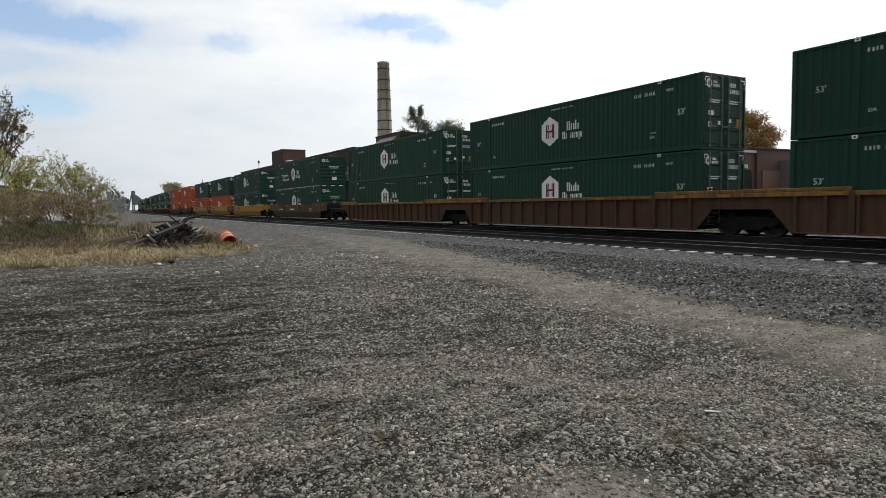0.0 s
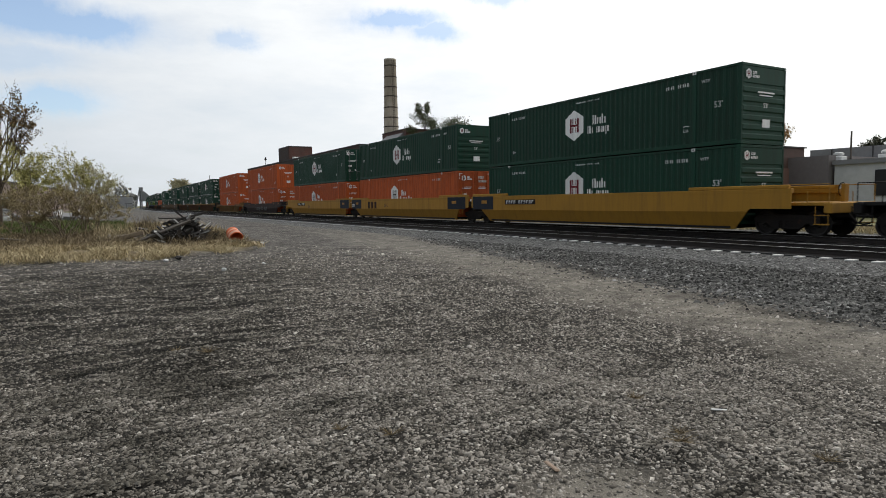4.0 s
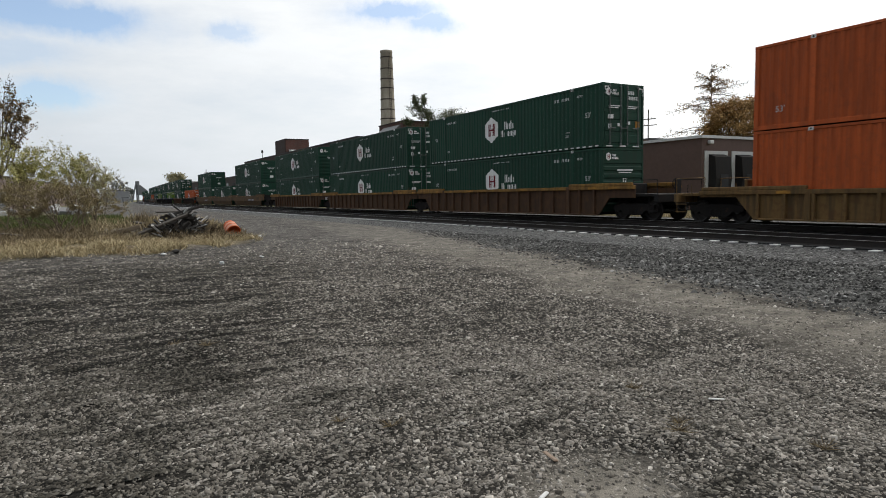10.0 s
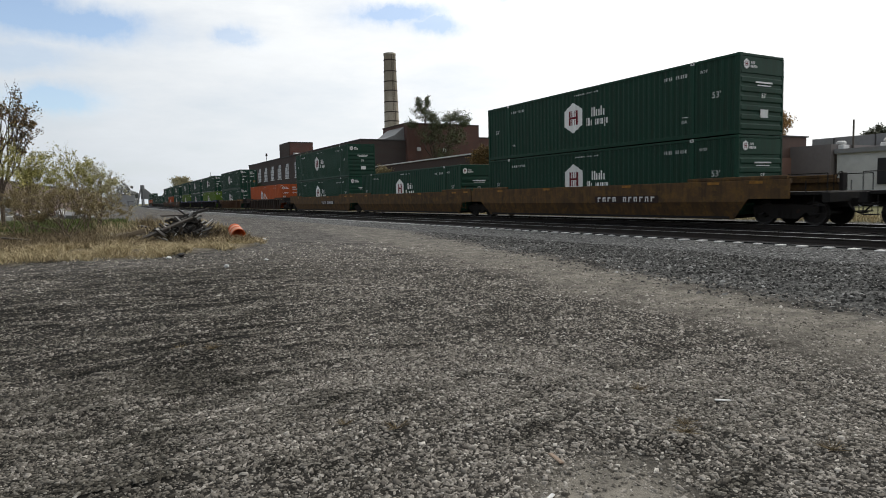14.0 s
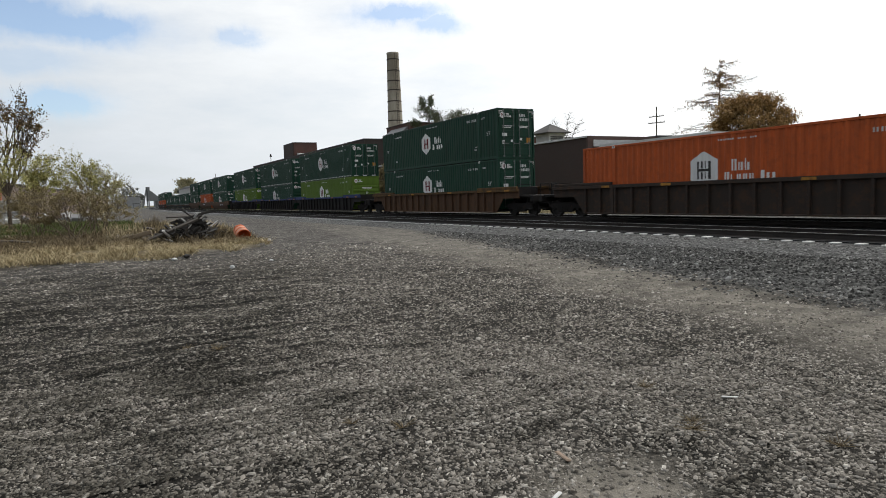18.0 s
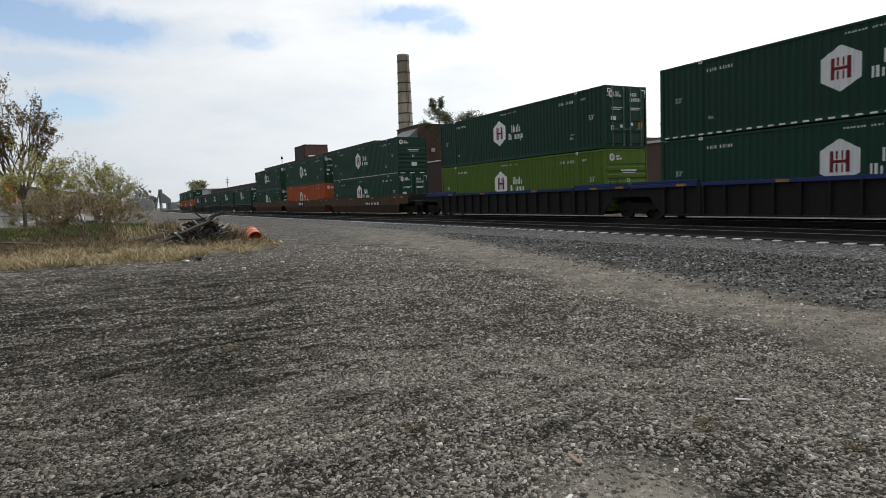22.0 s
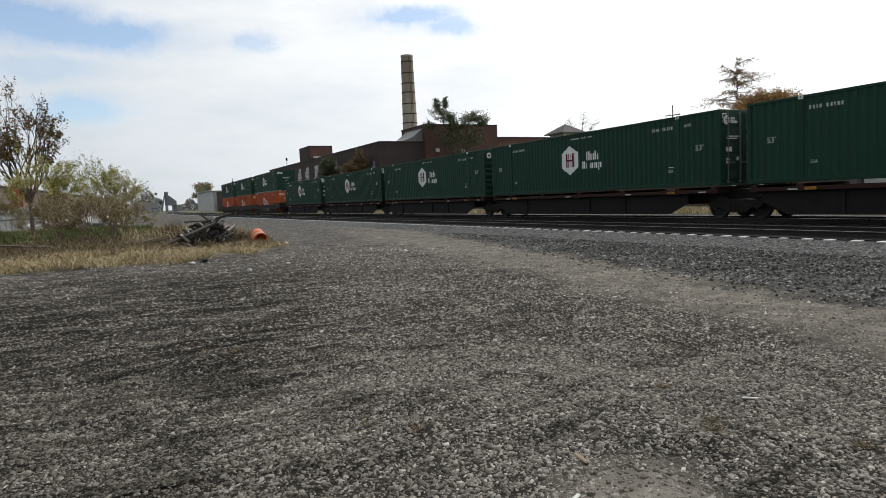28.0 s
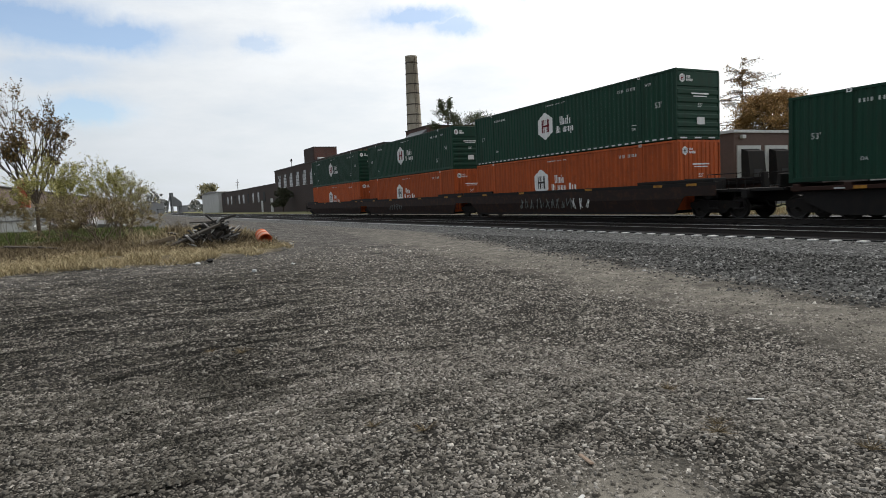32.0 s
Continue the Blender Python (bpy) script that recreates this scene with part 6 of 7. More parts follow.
def tree(x, y, blobs, leaves, seed, name="tree", label="", fork=1.5, trunk_r=0.16, stems=False, leaf=0.10, per_tip=22, tips=26, clump=0.3, twig=0.02, across=None):
    """Limbs reach into each mass of the crown, twigs fill it, and small leaves sit round the twig ends.
    blobs: sideways, height, half width, half height of each mass, and a share of leaves; across: which way sideways points."""
    rnd = random.Random(seed)
    rng = np.random.default_rng(seed)
    t = thing(name, label, name, at=pose(x, y, float(height(x, y))))
    u = Vector(across if across else (0, 1, 0)).normalized()
    v = Vector((-u.y, u.x, 0))
    wood, heads = Build(), []
    top = max(z + h for _, z, _, h, _ in blobs)
    lead = [Vector((0, 0, -0.2)), Vector((rnd.uniform(-0.03, 0.03) * top, rnd.uniform(-0.03, 0.03) * top, fork))]
    if not stems:
        wood.tube(lead[0], lead[1], trunk_r, trunk_r * 0.8, 8, caps=False)
    for side, z, w, h, share in blobs:
        deep = rnd.uniform(-0.6, 0.6) * w
        goal = u * side + v * deep + Vector((0, 0, z + 0.7 * h))
        start = Vector((rnd.uniform(-0.25, 0.25), rnd.uniform(-0.25, 0.25), -0.15)) if stems else lead[1]
        line = [start]
        for k in range(1, 9):
            f = k / 8
            out = f ** 1.25
            p = start + Vector(((goal.x - start.x) * out, (goal.y - start.y) * out, (goal.z - start.z) * f ** 0.9))
            p += Vector((rnd.uniform(-1, 1), rnd.uniform(-1, 1), 0)) * 0.035 * (goal - start).length * math.sin(f * 3.1)
            line.append(p)
        r0 = trunk_r * (0.55 if not stems else 0.7)
        for k in range(8):
            wood.tube(line[k], line[k + 1], r0 * (1 - 0.11 * k) + 0.004, r0 * (1 - 0.11 * (k + 1)) + 0.004, 5, caps=False)
        for k in range(max(3, int(tips * share))):
            d = Vector((rnd.gauss(0, 1), rnd.gauss(0, 1), rnd.gauss(0, 1))).normalized() * rnd.random() ** 0.5 * 1.3
            tip = u * side + v * deep + Vector((0, 0, z)) + u * (d.x * w) + v * (d.y * w) + Vector((0, 0, d.z * h))
            low_ = [p for p in line[2:] if p.z < tip.z - 0.15 * h] or line[2:4]
            root = min(low_, key=lambda p: (p - tip).length + rnd.uniform(0, 0.4) * w)
            mid = root.lerp(tip, 0.5) + Vector((rnd.uniform(-1, 1), rnd.uniform(-1, 1), rnd.uniform(-1, 0.4))) * 0.10 * (tip - root).length
            wood.tube(root, mid, twig, twig * 0.7, 4, caps=False)
            wood.tube(mid, tip, twig * 0.7, twig * 0.3, 4, caps=False)
            heads.append((mid, tip, share))
            for _ in range(2):
                q = mid.lerp(tip, rnd.uniform(0.2, 0.8))
                e = q + (tip - mid) * rnd.uniform(0.3, 0.6) + Vector((rnd.uniform(-1, 1), rnd.uniform(-1, 1), rnd.uniform(-0.4, 0.8))) * 0.28 * w
                wood.tube(q, e, twig * 0.45, twig * 0.2, 3, caps=False)
                heads.append((q, e, share))
    part("trunk", wood, BARK, t)
    ends = np.array([[*a, *b] for a, b, s_ in heads])
    n = int(per_tip * len(heads))
    if n:
        idx = rng.choice(len(ends), n, p=(lambda w_: w_ / w_.sum())(rng.random(len(ends)) + 0.05))
        k = rng.random((n, 1)) ** 0.8 * 1.05
        c = ends[idx, :3] * (1 - k) + ends[idx, 3:] * k + rng.normal(0, clump * 0.4, (n, 3))
        a = rng.normal(size=(n, 3))
        a /= np.linalg.norm(a, axis=1, keepdims=True)
        b = np.cross(a, rng.normal(size=(n, 3)))
        b /= np.linalg.norm(b, axis=1, keepdims=True)
        sz = leaf * rng.uniform(0.55, 1.3, (n, 1))
        vv = np.stack([c - a * sz, c - b * sz * 0.55, c + a * sz, c + b * sz * 0.55], 1).reshape(-1, 3)
        part("crown", fast_mesh("crown", vv, np.arange(4 * n).reshape(-1, 4), leaves), None, t)
    return t


def round_crown(tall, spread, seed, n=7, low_=0.35):
    """Masses of a loosely rounded crown."""
    rnd = random.Random(seed * 31 + 7)
    out = [(0, tall * 0.88, spread * 0.36, tall * 0.11, 1)]
    for k in range(n):
        f = rnd.uniform(low_, 0.85)
        out.append((rnd.uniform(-1, 1) * spread * (0.75 if f < 0.7 else 0.45), tall * f, spread * rnd.uniform(0.28, 0.45), tall * rnd.uniform(0.08, 0.14), 1))
    return out


def grown(x, y, aims, leaves, seed, name, label, stem_r, levels=5, leaf=0.05, per=6, bare=0.25, spread=0.42, first=0.34, lift=0.25, ratio=0.74, trunk=None):
    """A tree or shrub grown branch by branch: stems rise towards their aims (sideways, deep, up), fork again and again, and bear leaves on the outer twigs."""
    rnd = random.Random(seed)
    rng = np.random.default_rng(seed)
    t = thing(name, label, name, at=pose(x, y, float(height(x, y))))
    wood, ends = Build(), []

    def grow(p, d, length, r, level, leafy_here):
        mid = p + d * length * 0.5 + Vector((rnd.uniform(-1, 1), rnd.uniform(-1, 1), rnd.uniform(-1, 1))) * 0.06 * length
        q = p + d * length
        wood.tube(p, mid, r, r * 0.85, 5 if level < 2 else 3, caps=False)
        wood.tube(mid, q, r * 0.85, r * 0.68, 5 if level < 2 else 3, caps=False)
        if level >= levels - 2:
            ends.append((p, q, leafy_here))
        if level + 1 >= levels:
            return
        for k in range(rnd.choice((2, 2, 3)) if level else 3):
            turn = Vector((rnd.gauss(0, 1), rnd.gauss(0, 1), rnd.gauss(0, 0.6)))
            turn -= d * turn.dot(d)
            nd = (d + turn.normalized() * rnd.uniform(0.4, 1.25) * spread + Vector((0, 0, lift * rnd.uniform(0.2, 1)))).normalized()
            here = leafy_here if level > 1 else max(0.0, rnd.uniform(-bare, 1.2))
            grow(q if k else mid.lerp(q, 0.7), nd, length * ratio * rnd.uniform(0.75, 1.2), r * 0.6, level + 1, here)

    start = Vector((0, 0, -0.2))
    if trunk:
        wood.tube(start, (0, 0, trunk), stem_r * 1.4, stem_r * 1.1, 8, caps=False)
        start = Vector((0, 0, trunk))
    for side, deep, up in aims:
        root = start + (Vector((rnd.uniform(-0.3, 0.3), rnd.uniform(-0.3, 0.3), 0)) if not trunk else Vector((0, 0, 0)))
        go = Vector((deep, side, up)) - root
        grow(root, (go.normalized() + Vector((0, 0, 0.18))).normalized(), go.length * first, stem_r, 0, 1.0)
    part("trunk", wood, BARK if trunk else TWIG, t)
    w_ = np.array([e[2] for e in ends]) + 0.22
    arr = np.array([[*a, *b] for a, b, _ in ends])
    n = int(per * len(ends))
    idx = rng.choice(len(ends), n, p=w_ / w_.sum())
    k = rng.random((n, 1)) * 1.1
    c = arr[idx, :3] * (1 - k) + arr[idx, 3:] * k + rng.normal(0, leaf * 1.1, (n, 3))
    a = rng.normal(size=(n, 3)) + np.array([0, 0.5, -0.3])
    a /= np.linalg.norm(a, axis=1, keepdims=True)
    b = np.cross(a, rng.normal(size=(n, 3)))
    b /= np.linalg.norm(b, axis=1, keepdims=True)
    sz = leaf * rng.uniform(0.5, 1.3, (n, 1))
    vv = np.stack([c - a * sz, c - b * sz * 0.5, c + a * sz, c + b * sz * 0.5], 1).reshape(-1, 3)
    part("crown", fast_mesh("crown", vv, np.arange(4 * n).reshape(-1, 4), leaves), None, t)
    return t


grown(-52.0, -4.7, [(2.6, 0.4, 9.4), (1.1, -0.6, 10.4), (-0.6, 0.5, 9.8), (-2.4, 0.2, 10.6), (-4.0, -0.5, 9.0), (3.2, 0.3, 7.8), (-1.4, 0.4, 7.6), (-3.0, 0.4, 7.4)],
      L_OLIVE, 3, "tree", "tall half-bare tree with olive and rusty leaves", 0.10, 7, 0.095, 1.9, 0.6, 0.42, 0.25, 0.24, 0.75, 2.2)
for k, (x, y, aims) in enumerate(((-38.0, -2.2, [(-1.8, 0, 4.8), (-0.7, 0.4, 5.6), (0.5, -0.4, 5.3), (1.5, 0.3, 4.4), (-2.6, 0, 3.6), (0.1, 0.3, 4.2)]),
                                  (-38.6, 0.2, [(-1.4, 0, 4.3), (-0.3, 0.4, 4.9), (0.8, -0.4, 4.4), (1.6, 0.2, 3.4), (0.2, 0.6, 3.6)]))):
    grown(x, y, aims, L_YELLOW, 5 + k, "shrub", "airy yellow-green autumn shrub on the verge", 0.035, 7, 0.05, 6 - 2 * k, 0.35, 0.5, 0.25, 0.14, 0.76)
grown(-36.5, 0.6, [(-0.7, 0, 3.4), (0.2, 0.3, 3.5), (0.9, -0.2, 3.0), (1.7, 0, 2.9), (-0.2, 0.3, 2.4)],
      L_PALE, 15, "shrub", "sparse pale shrub with few leaves", 0.022, 7, 0.034, 3.0, 0.4, 0.5, 0.25, 0.14, 0.76)
grown(-32.0, -0.55, [(-3.2, 0.2, 1.9), (-2.2, -0.2, 2.5), (-1.2, 0.3, 2.9), (-0.3, 0, 2.8), (0.6, 0.3, 2.5), (1.5, -0.2, 2.0), (-0.8, -0.4, 2.1), (-1.9, 0.3, 1.6), (2.1, 0.2, 1.3)],
      L_BROWN, 6, "shrub", "wide brown brushy shrub with arching bare stems", 0.032, 7, 0.030, 5.0, 0.35, 0.55, 0.26, 0.06, 0.74)
for k, (x, y, aims) in enumerate(((-37.0, -4.6, [(-2.0, 0, 2.4), (-0.8, 0.3, 2.9), (0.6, -0.3, 2.8), (1.8, 0.2, 2.2)]),
                                  (-35.0, -2.6, [(-1.6, 0, 2.2), (-0.4, 0.3, 2.6), (0.8, -0.3, 2.4)]),
                                  (-44.0, 0.6, [(-1.6, 0, 2.0), (0.0, 0.3, 2.3), (1.4, -0.3, 2.0), (2.4, 0.2, 1.5)]))):
    grown(x, y, aims, L_BROWN, 26 + k, "shrub", "brown weedy thicket behind the verge", 0.02, 7, 0.032, 6.0, 0.3, 0.55, 0.26, 0.06, 0.74)
tree(-91.4, 51.8, [(-2.8, 15.6, 1.3, 1.1, 1), (-3.4, 16.9, 0.5, 0.6, 0.5), (-1.9, 17.0, 0.5, 0.6, 0.5), (-1.2, 14.6, 1.2, 0.9, 1), (2.5, 14.5, 2.0, 1.0, 1.3), (0.2, 13.3, 1.6, 0.9, 1.1), (-4.6, 13.5, 0.7, 0.6, 0.6), (-1.4, 11.6, 2.2, 1.2, 1.2), (2.6, 11.2, 2.2, 1.2, 1.2), (0.5, 8.3, 2.6, 1.6, 1.2), (4.2, 13.6, 1.0, 0.6, 0.8)],
     L_GREEN, 7, "tree", "dark green tree beside the brick factory", 4.0, 0.25, False, 0.12, 9, 48, 0.5, 0.024, (0.49, 0.87, 0))
tree(-46.6, 66.6, [(0.0, 10.9, 1.9, 1.1, 1), (-1.9, 10.0, 1.6, 1.1, 1), (2.0, 10.3, 1.7, 1.1, 1), (3.2, 8.8, 1.3, 1.1, 0.8), (-3.1, 8.4, 1.3, 1.1, 0.8), (0.2, 8.6, 2.4, 1.3, 1.2), (2.1, 7.2, 2.0, 1.2, 1), (-1.9, 6.8, 2.0, 1.2, 1), (0.0, 5.0, 2.4, 1.4, 1)],
     L_RUST, 13, "tree", "round-crowned tree in rust-orange autumn leaf", 3.0, 0.25, False, 0.12, 28, 44, 0.6, 0.026, (0.8, 0.6, 0))
tree(-89.5, 76.0, [(-2.0, 13.6, 1.2, 1.2, 1), (0.6, 14.2, 1.2, 1.4, 1), (2.6, 13.2, 1.2, 1.2, 1), (0.2, 12.0, 1.8, 1.0, 1)], L_BROWN, 17, "tree", "bare leafless tree behind the small tower", 7.0, 0.16, False, 0.05, 0.5, 22, 0.3, 0.028, (0.6, 0.8, 0))
for k, (x, y, tall, wide, leaves, label, leaf, dense) in enumerate((
        (-118.0, 38.0, 10.2, 3.6, L_GREEN, "dull green tree against the factory wall", 0.15, 16),
        (-101.5, 38.2, 9.8, 4.0, L_OLIVE, "brownish tree against the factory wall", 0.15, 16),
        (-57.0, 37.6, 6.9, 2.2, L_OLIVE, "brownish small tree by the low wing", 0.10, 18),
        (-84.0, 38.0, 6.2, 2.6, L_BROWN, "brown scrubby tree by the low wing", 0.11, 16),
        (-158.0, 37.5, 6.0, 3.4, L_DARK, "dark scrubby tree by the factory", 0.2, 24),
        (-34.0, 88.0, 9.8, 3.2, L_DARK, "dark leafy tree behind the grey warehouse", 0.16, 26),
        (-43.5, 90.0, 9.2, 3.6, L_DARK, "dark leafy tree behind the grey warehouse", 0.16, 26),
        (-39.0, 90.0, 8.6, 2.4, L_RUST, "rusty leafed tree behind the grey warehouse", 0.16, 20),
        (-354.0, 46.0, 15.5, 7.0, L_PALE, "pale tree behind the metal shed", 0.35, 11),
        (-215.0, 64.0, 14.0, 6.0, L_BROWN, "bare tree behind the low building", 0.10, 0.3))):
    tree(x, y, round_crown(tall, wide, k + 3), leaves, 40 + k, "tree", label, tall * 0.22, 0.02 * tall, False, leaf, dense, 20, 0.05 * tall, 0.004 * tall)

# sparse larch: a straight stem with long drooping bare branches
larch = thing("larch", "sparse half-bare larch with drooping branches", "tree", at=pose(-51.3, 67.8, 0))
rnd = random.Random(12)
wood, rag = Build(), []
for k in range(12):
    wood.tube((0, 0, 17.1 * k / 12 - 0.2 * (k == 0)), (0, 0, 17.1 * (k + 1) / 12), 0.16 * (1 - k / 12) + 0.012, 0.16 * (1 - (k + 1) / 12) + 0.012, 6, caps=False)
for k in range(84):
    z = 6.0 + 10.8 * rnd.random() ** 0.8
    a = rnd.choice((0.64, 3.78)) + rnd.gauss(0, 0.9)
    reach = (1.3 + (17.1 - z) * 0.50) * rnd.uniform(0.15, 1.25)
    out = Vector((math.cos(a), math.sin(a), 0))
    lift_ = rnd.uniform(0.05, 0.75)
    p = Vector((0, 0, z))
    for j in range(7):
        f = (j + 1) / 7
        q = Vector((0, 0, z)) + out * reach * f + Vector((0, 0, reach * (lift_ * f - 0.52 * f * f + 0.16 * f ** 4))) + Vector((rnd.uniform(-1, 1), rnd.uniform(-1, 1), rnd.uniform(-1, 1))) * 0.06
        wood.tube(p, q, 0.05 * (1 - f * 0.75), 0.05 * (1 - f * 0.85) + 0.006, 4, caps=False)
        if j > 0:
            for _ in range(3):
                e = q + out * rnd.uniform(0.1, 0.6) + Vector((rnd.uniform(-0.5, 0.5), rnd.uniform(-0.5, 0.5), rnd.uniform(-0.6, 0.25)))
                wood.tube(q, e, 0.02, 0.008, 3, caps=False)
                rag += [q.lerp(e, rnd.uniform(0.3, 1)) for _ in range(4)]
        p = q
part("trunk", wood, BARK, larch)
rng = np.random.default_rng(9)
c = np.array([tuple(p) for p in rag]) + rng.normal(0, 0.06, (len(rag), 3))
a = rng.normal(size=(len(c), 3))
a /= np.linalg.norm(a, axis=1, keepdims=True)
b = np.cross(a, rng.normal(size=(len(c), 3)))
b /= np.linalg.norm(b, axis=1, keepdims=True)
part("needles", fast_mesh("needles", np.stack([c - a * 0.08, c - b * 0.04, c + a * 0.08, c + b * 0.04], 1).reshape(-1, 3), np.arange(4 * len(c)).reshape(-1, 4), L_RUST), None, larch, "few rusty needle tufts")

# far tree line along the horizon: many ragged clumps
rng = np.random.default_rng(5)
n = 9000
ang = np.radians(rng.uniform(-14, 12, n))
dist = rng.uniform(560, 760, n)
hh = (2.5 + 6.5 * (0.5 + 0.5 * np.sin(ang * 55) * np.sin(ang * 133 + 1))) * rng.random(n) ** 0.6
c = np.c_[-np.cos(ang) * dist, np.sin(ang) * dist, hh]
grove = np.exp(-((np.degrees(ang) - 3.1) / 0.75) ** 2) * 2.6 + np.exp(-((np.degrees(ang) - 6.0) / 0.5) ** 2) * 1.4
hh = hh * (1 + grove * (0.6 + 0.4 * rng.random(n)))
c[:, 2] = hh
keep = ~((np.degrees(ang) > 4.0) & (np.degrees(ang) < 5.6))
c = c[keep]
n = len(c)
a = rng.normal(size=(n, 3))
a /= np.linalg.norm(a, axis=1, keepdims=True)
b = np.cross(a, rng.normal(size=(n, 3)))
b /= np.linalg.norm(b, axis=1, keepdims=True)
sz = rng.uniform(0.5, 1.5, (n, 1))
v = np.stack([c - a * sz, c - b * sz, c + a * sz, c + b * sz], 1).reshape(-1, 3)
# leaf colours greyed to stand for haze over the woods
HAZE = leafy("hazy_far_woods", (0.11, 0.118, 0.115), (0.15, 0.153, 0.145), (0.20, 0.195, 0.175))
tagged(new("far_woods", fast_mesh("far_woods", v, np.arange(4 * n).reshape(-1, 4), HAZE)), "hazy grey-brown woods along the horizon", "woods", kind="stuff")


def blades(name, label, n, region, low_, high_, mat, seed, width=0.012, lean=0.35):
    """Grass blades as thin bent leaves."""
    rng = np.random.default_rng(seed)
    p = region(rng, n)
    n = len(p)
    z = height(p[:, 0], p[:, 1])
    h = rng.uniform(low_, high_, n) * (0.6 + 0.4 * np.sin(p[:, 0] * 2.1 + 1) * np.sin(p[:, 1] * 1.7) + 0.25)
    h = np.maximum(h, low_ * 0.6)
    th = rng.uniform(0, 6.283, n)
    side = np.c_[np.cos(th), np.sin(th), np.zeros(n)] * (width * rng.uniform(0.7, 1.4, n))[:, None]
    bend = rng.normal(0, lean, (n, 2)) * h[:, None]
    base = np.c_[p, z - 0.02]
    mid = base + np.c_[bend * 0.35, h * 0.6]
    tip = base + np.c_[bend, h]
    v = np.stack([base - side, base + side, mid + side * 0.7, mid - side * 0.7, tip], 1).reshape(-1, 3)
    k = np.arange(n) * 5
    f = np.concatenate([np.c_[k, k + 1, k + 2], np.c_[k, k + 2, k + 3], np.c_[k + 3, k + 2, k + 4]])
    return tagged(new(name, fast_mesh(name, v, f, mat)), label, "grass", kind="stuff")


STRAW = leafy("dry_straw", (0.22, 0.178, 0.095), (0.43, 0.352, 0.205), (0.62, 0.52, 0.34), 0.8)
WEED = leafy("brown_dead_weeds", (0.075, 0.055, 0.032), (0.155, 0.118, 0.066), (0.28, 0.22, 0.13), 0.8)
LAWN = leafy("coarse_green_grass", (0.05, 0.075, 0.018), (0.095, 0.125, 0.032), (0.17, 0.17, 0.06), 0.7)


def inside_verge(x0, x1, y0, y1, edge=0.5):
    def pick(rng, n):
        p = np.c_[rng.uniform(x0, x1, n), rng.uniform(y0, y1, n)]
        tufts = value_noise(p[:, 0] * 1.3, p[:, 1] * 1.3, 8) * 0.6 + value_noise(p[:, 0] * 3.7, p[:, 1] * 3.7, 9) * 0.4
        p = p[tufts > 0.36 + 0.2 * rng.random(n)]
        return p[grass_amount(p[:, 0], p[:, 1]) > edge * rng.random(len(p)) + 0.2]
    return pick


blades("dry_grass", "dry straw-coloured grass along the gravel edge", 78000, inside_verge(-24.2, -19.0, -6, 7.2), 0.05, 0.30, STRAW, 1, 0.009, 1.0)
blades("dead_weeds", "brown dead weeds and stalks on the verge", 64000, inside_verge(-37, -22.5, -8, 7), 0.08, 0.40, WEED, 2, 0.011, 0.7)
blades("straw_beyond", "dry straw grass behind the rubbish pile", 8000, inside_verge(-48, -27, 0.5, 8.0), 0.2, 0.55, STRAW, 3, 0.016)
blades("green_grass", "coarse green grass strip behind the weeds", 36000, inside_verge(-66, -36, -12, 3.0), 0.15, 0.45, LAWN, 4, 0.02)
blades("trackside_grass", "yellowish grass beyond the train track", 30000, lambda r, k: np.c_[r.uniform(-75, 2, k), r.uniform(28.8, 34, k)], 0.1, 0.3, STRAW, 6, 0.025)

def spot_of(x, y, r):
    return lambda g, k: np.c_[g.normal(x, r, k), g.normal(y, r, k)]


blades("tall_weeds", "tall brown dead weeds behind the rubbish pile", 520, spot_of(-31.3, 2.5, 0.34), 0.3, 0.8, WEED, 7, 0.008, 0.28)
blades("tall_weeds", "brown weed tuft beside the tipped barrel", 260, spot_of(-26.3, 4.55, 0.16), 0.2, 0.5, WEED, 8, 0.007, 0.3)

# ---- rubbish pile ----
OLD_WOOD = plain("weathered_grey_timber", (0.028, 0.024, 0.020), (0.11, 0.095, 0.08), 5, 0.9, 0.5, stretch=(0.12, 2, 2))
CHAR_WOOD = plain("blackened_timber", (0.012, 0.011, 0.010), (0.05, 0.045, 0.04), 6, 0.9, 0.5, stretch=(0.15, 2, 2))
PALE_WOOD = plain("bleached_grey_timber", (0.22, 0.215, 0.205), (0.50, 0.49, 0.47), 5, 0.9, 0.5, stretch=(0.12, 2, 2))
pile = thing("rubbish_pile", "heap of broken dark and grey planks at the verge", "debris pile", at=pose(-26.6, 3.5, 0.05))
random.seed(12)
plank_meshes = []
for k in range(8):
    L_, w_, h_ = random.uniform(0.5, 1.2), random.uniform(0.025, 0.065), random.uniform(0.012, 0.03)
    for mat in (CHAR_WOOD, CHAR_WOOD, CHAR_WOOD, CHAR_WOOD, OLD_WOOD, PALE_WOOD if k % 2 else CHAR_WOOD):
        b = Build()
        b.prism([(-L_ / 2, -h_), (L_ / 2 - random.uniform(0, 0.1), -h_), (L_ / 2, 0), (L_ / 2 - random.uniform(0, 0.15), h_), (-L_ / 2 + random.uniform(0, 0.12), h_)], -w_, w_)
        plank_meshes.append(b.mesh("plank", mat))
for k in range(200):
    r = random.random() ** 0.55
    a = random.uniform(0, 6.283)
    px, py = math.cos(a) * r * 0.75, math.sin(a) * r * 1.15
    rise = max(0.0, 1.0 - r) ** 0.75
    pz = 0.12 + random.uniform(0.25, 1.0) * rise * 0.92
    part("plank", random.choice(plank_meshes), None, pile, at=pose(px, py, pz, random.uniform(-60, 60), random.choice((-1, 1)) * random.uniform(3, 46), random.gauss(90, 50)))
core = Build()
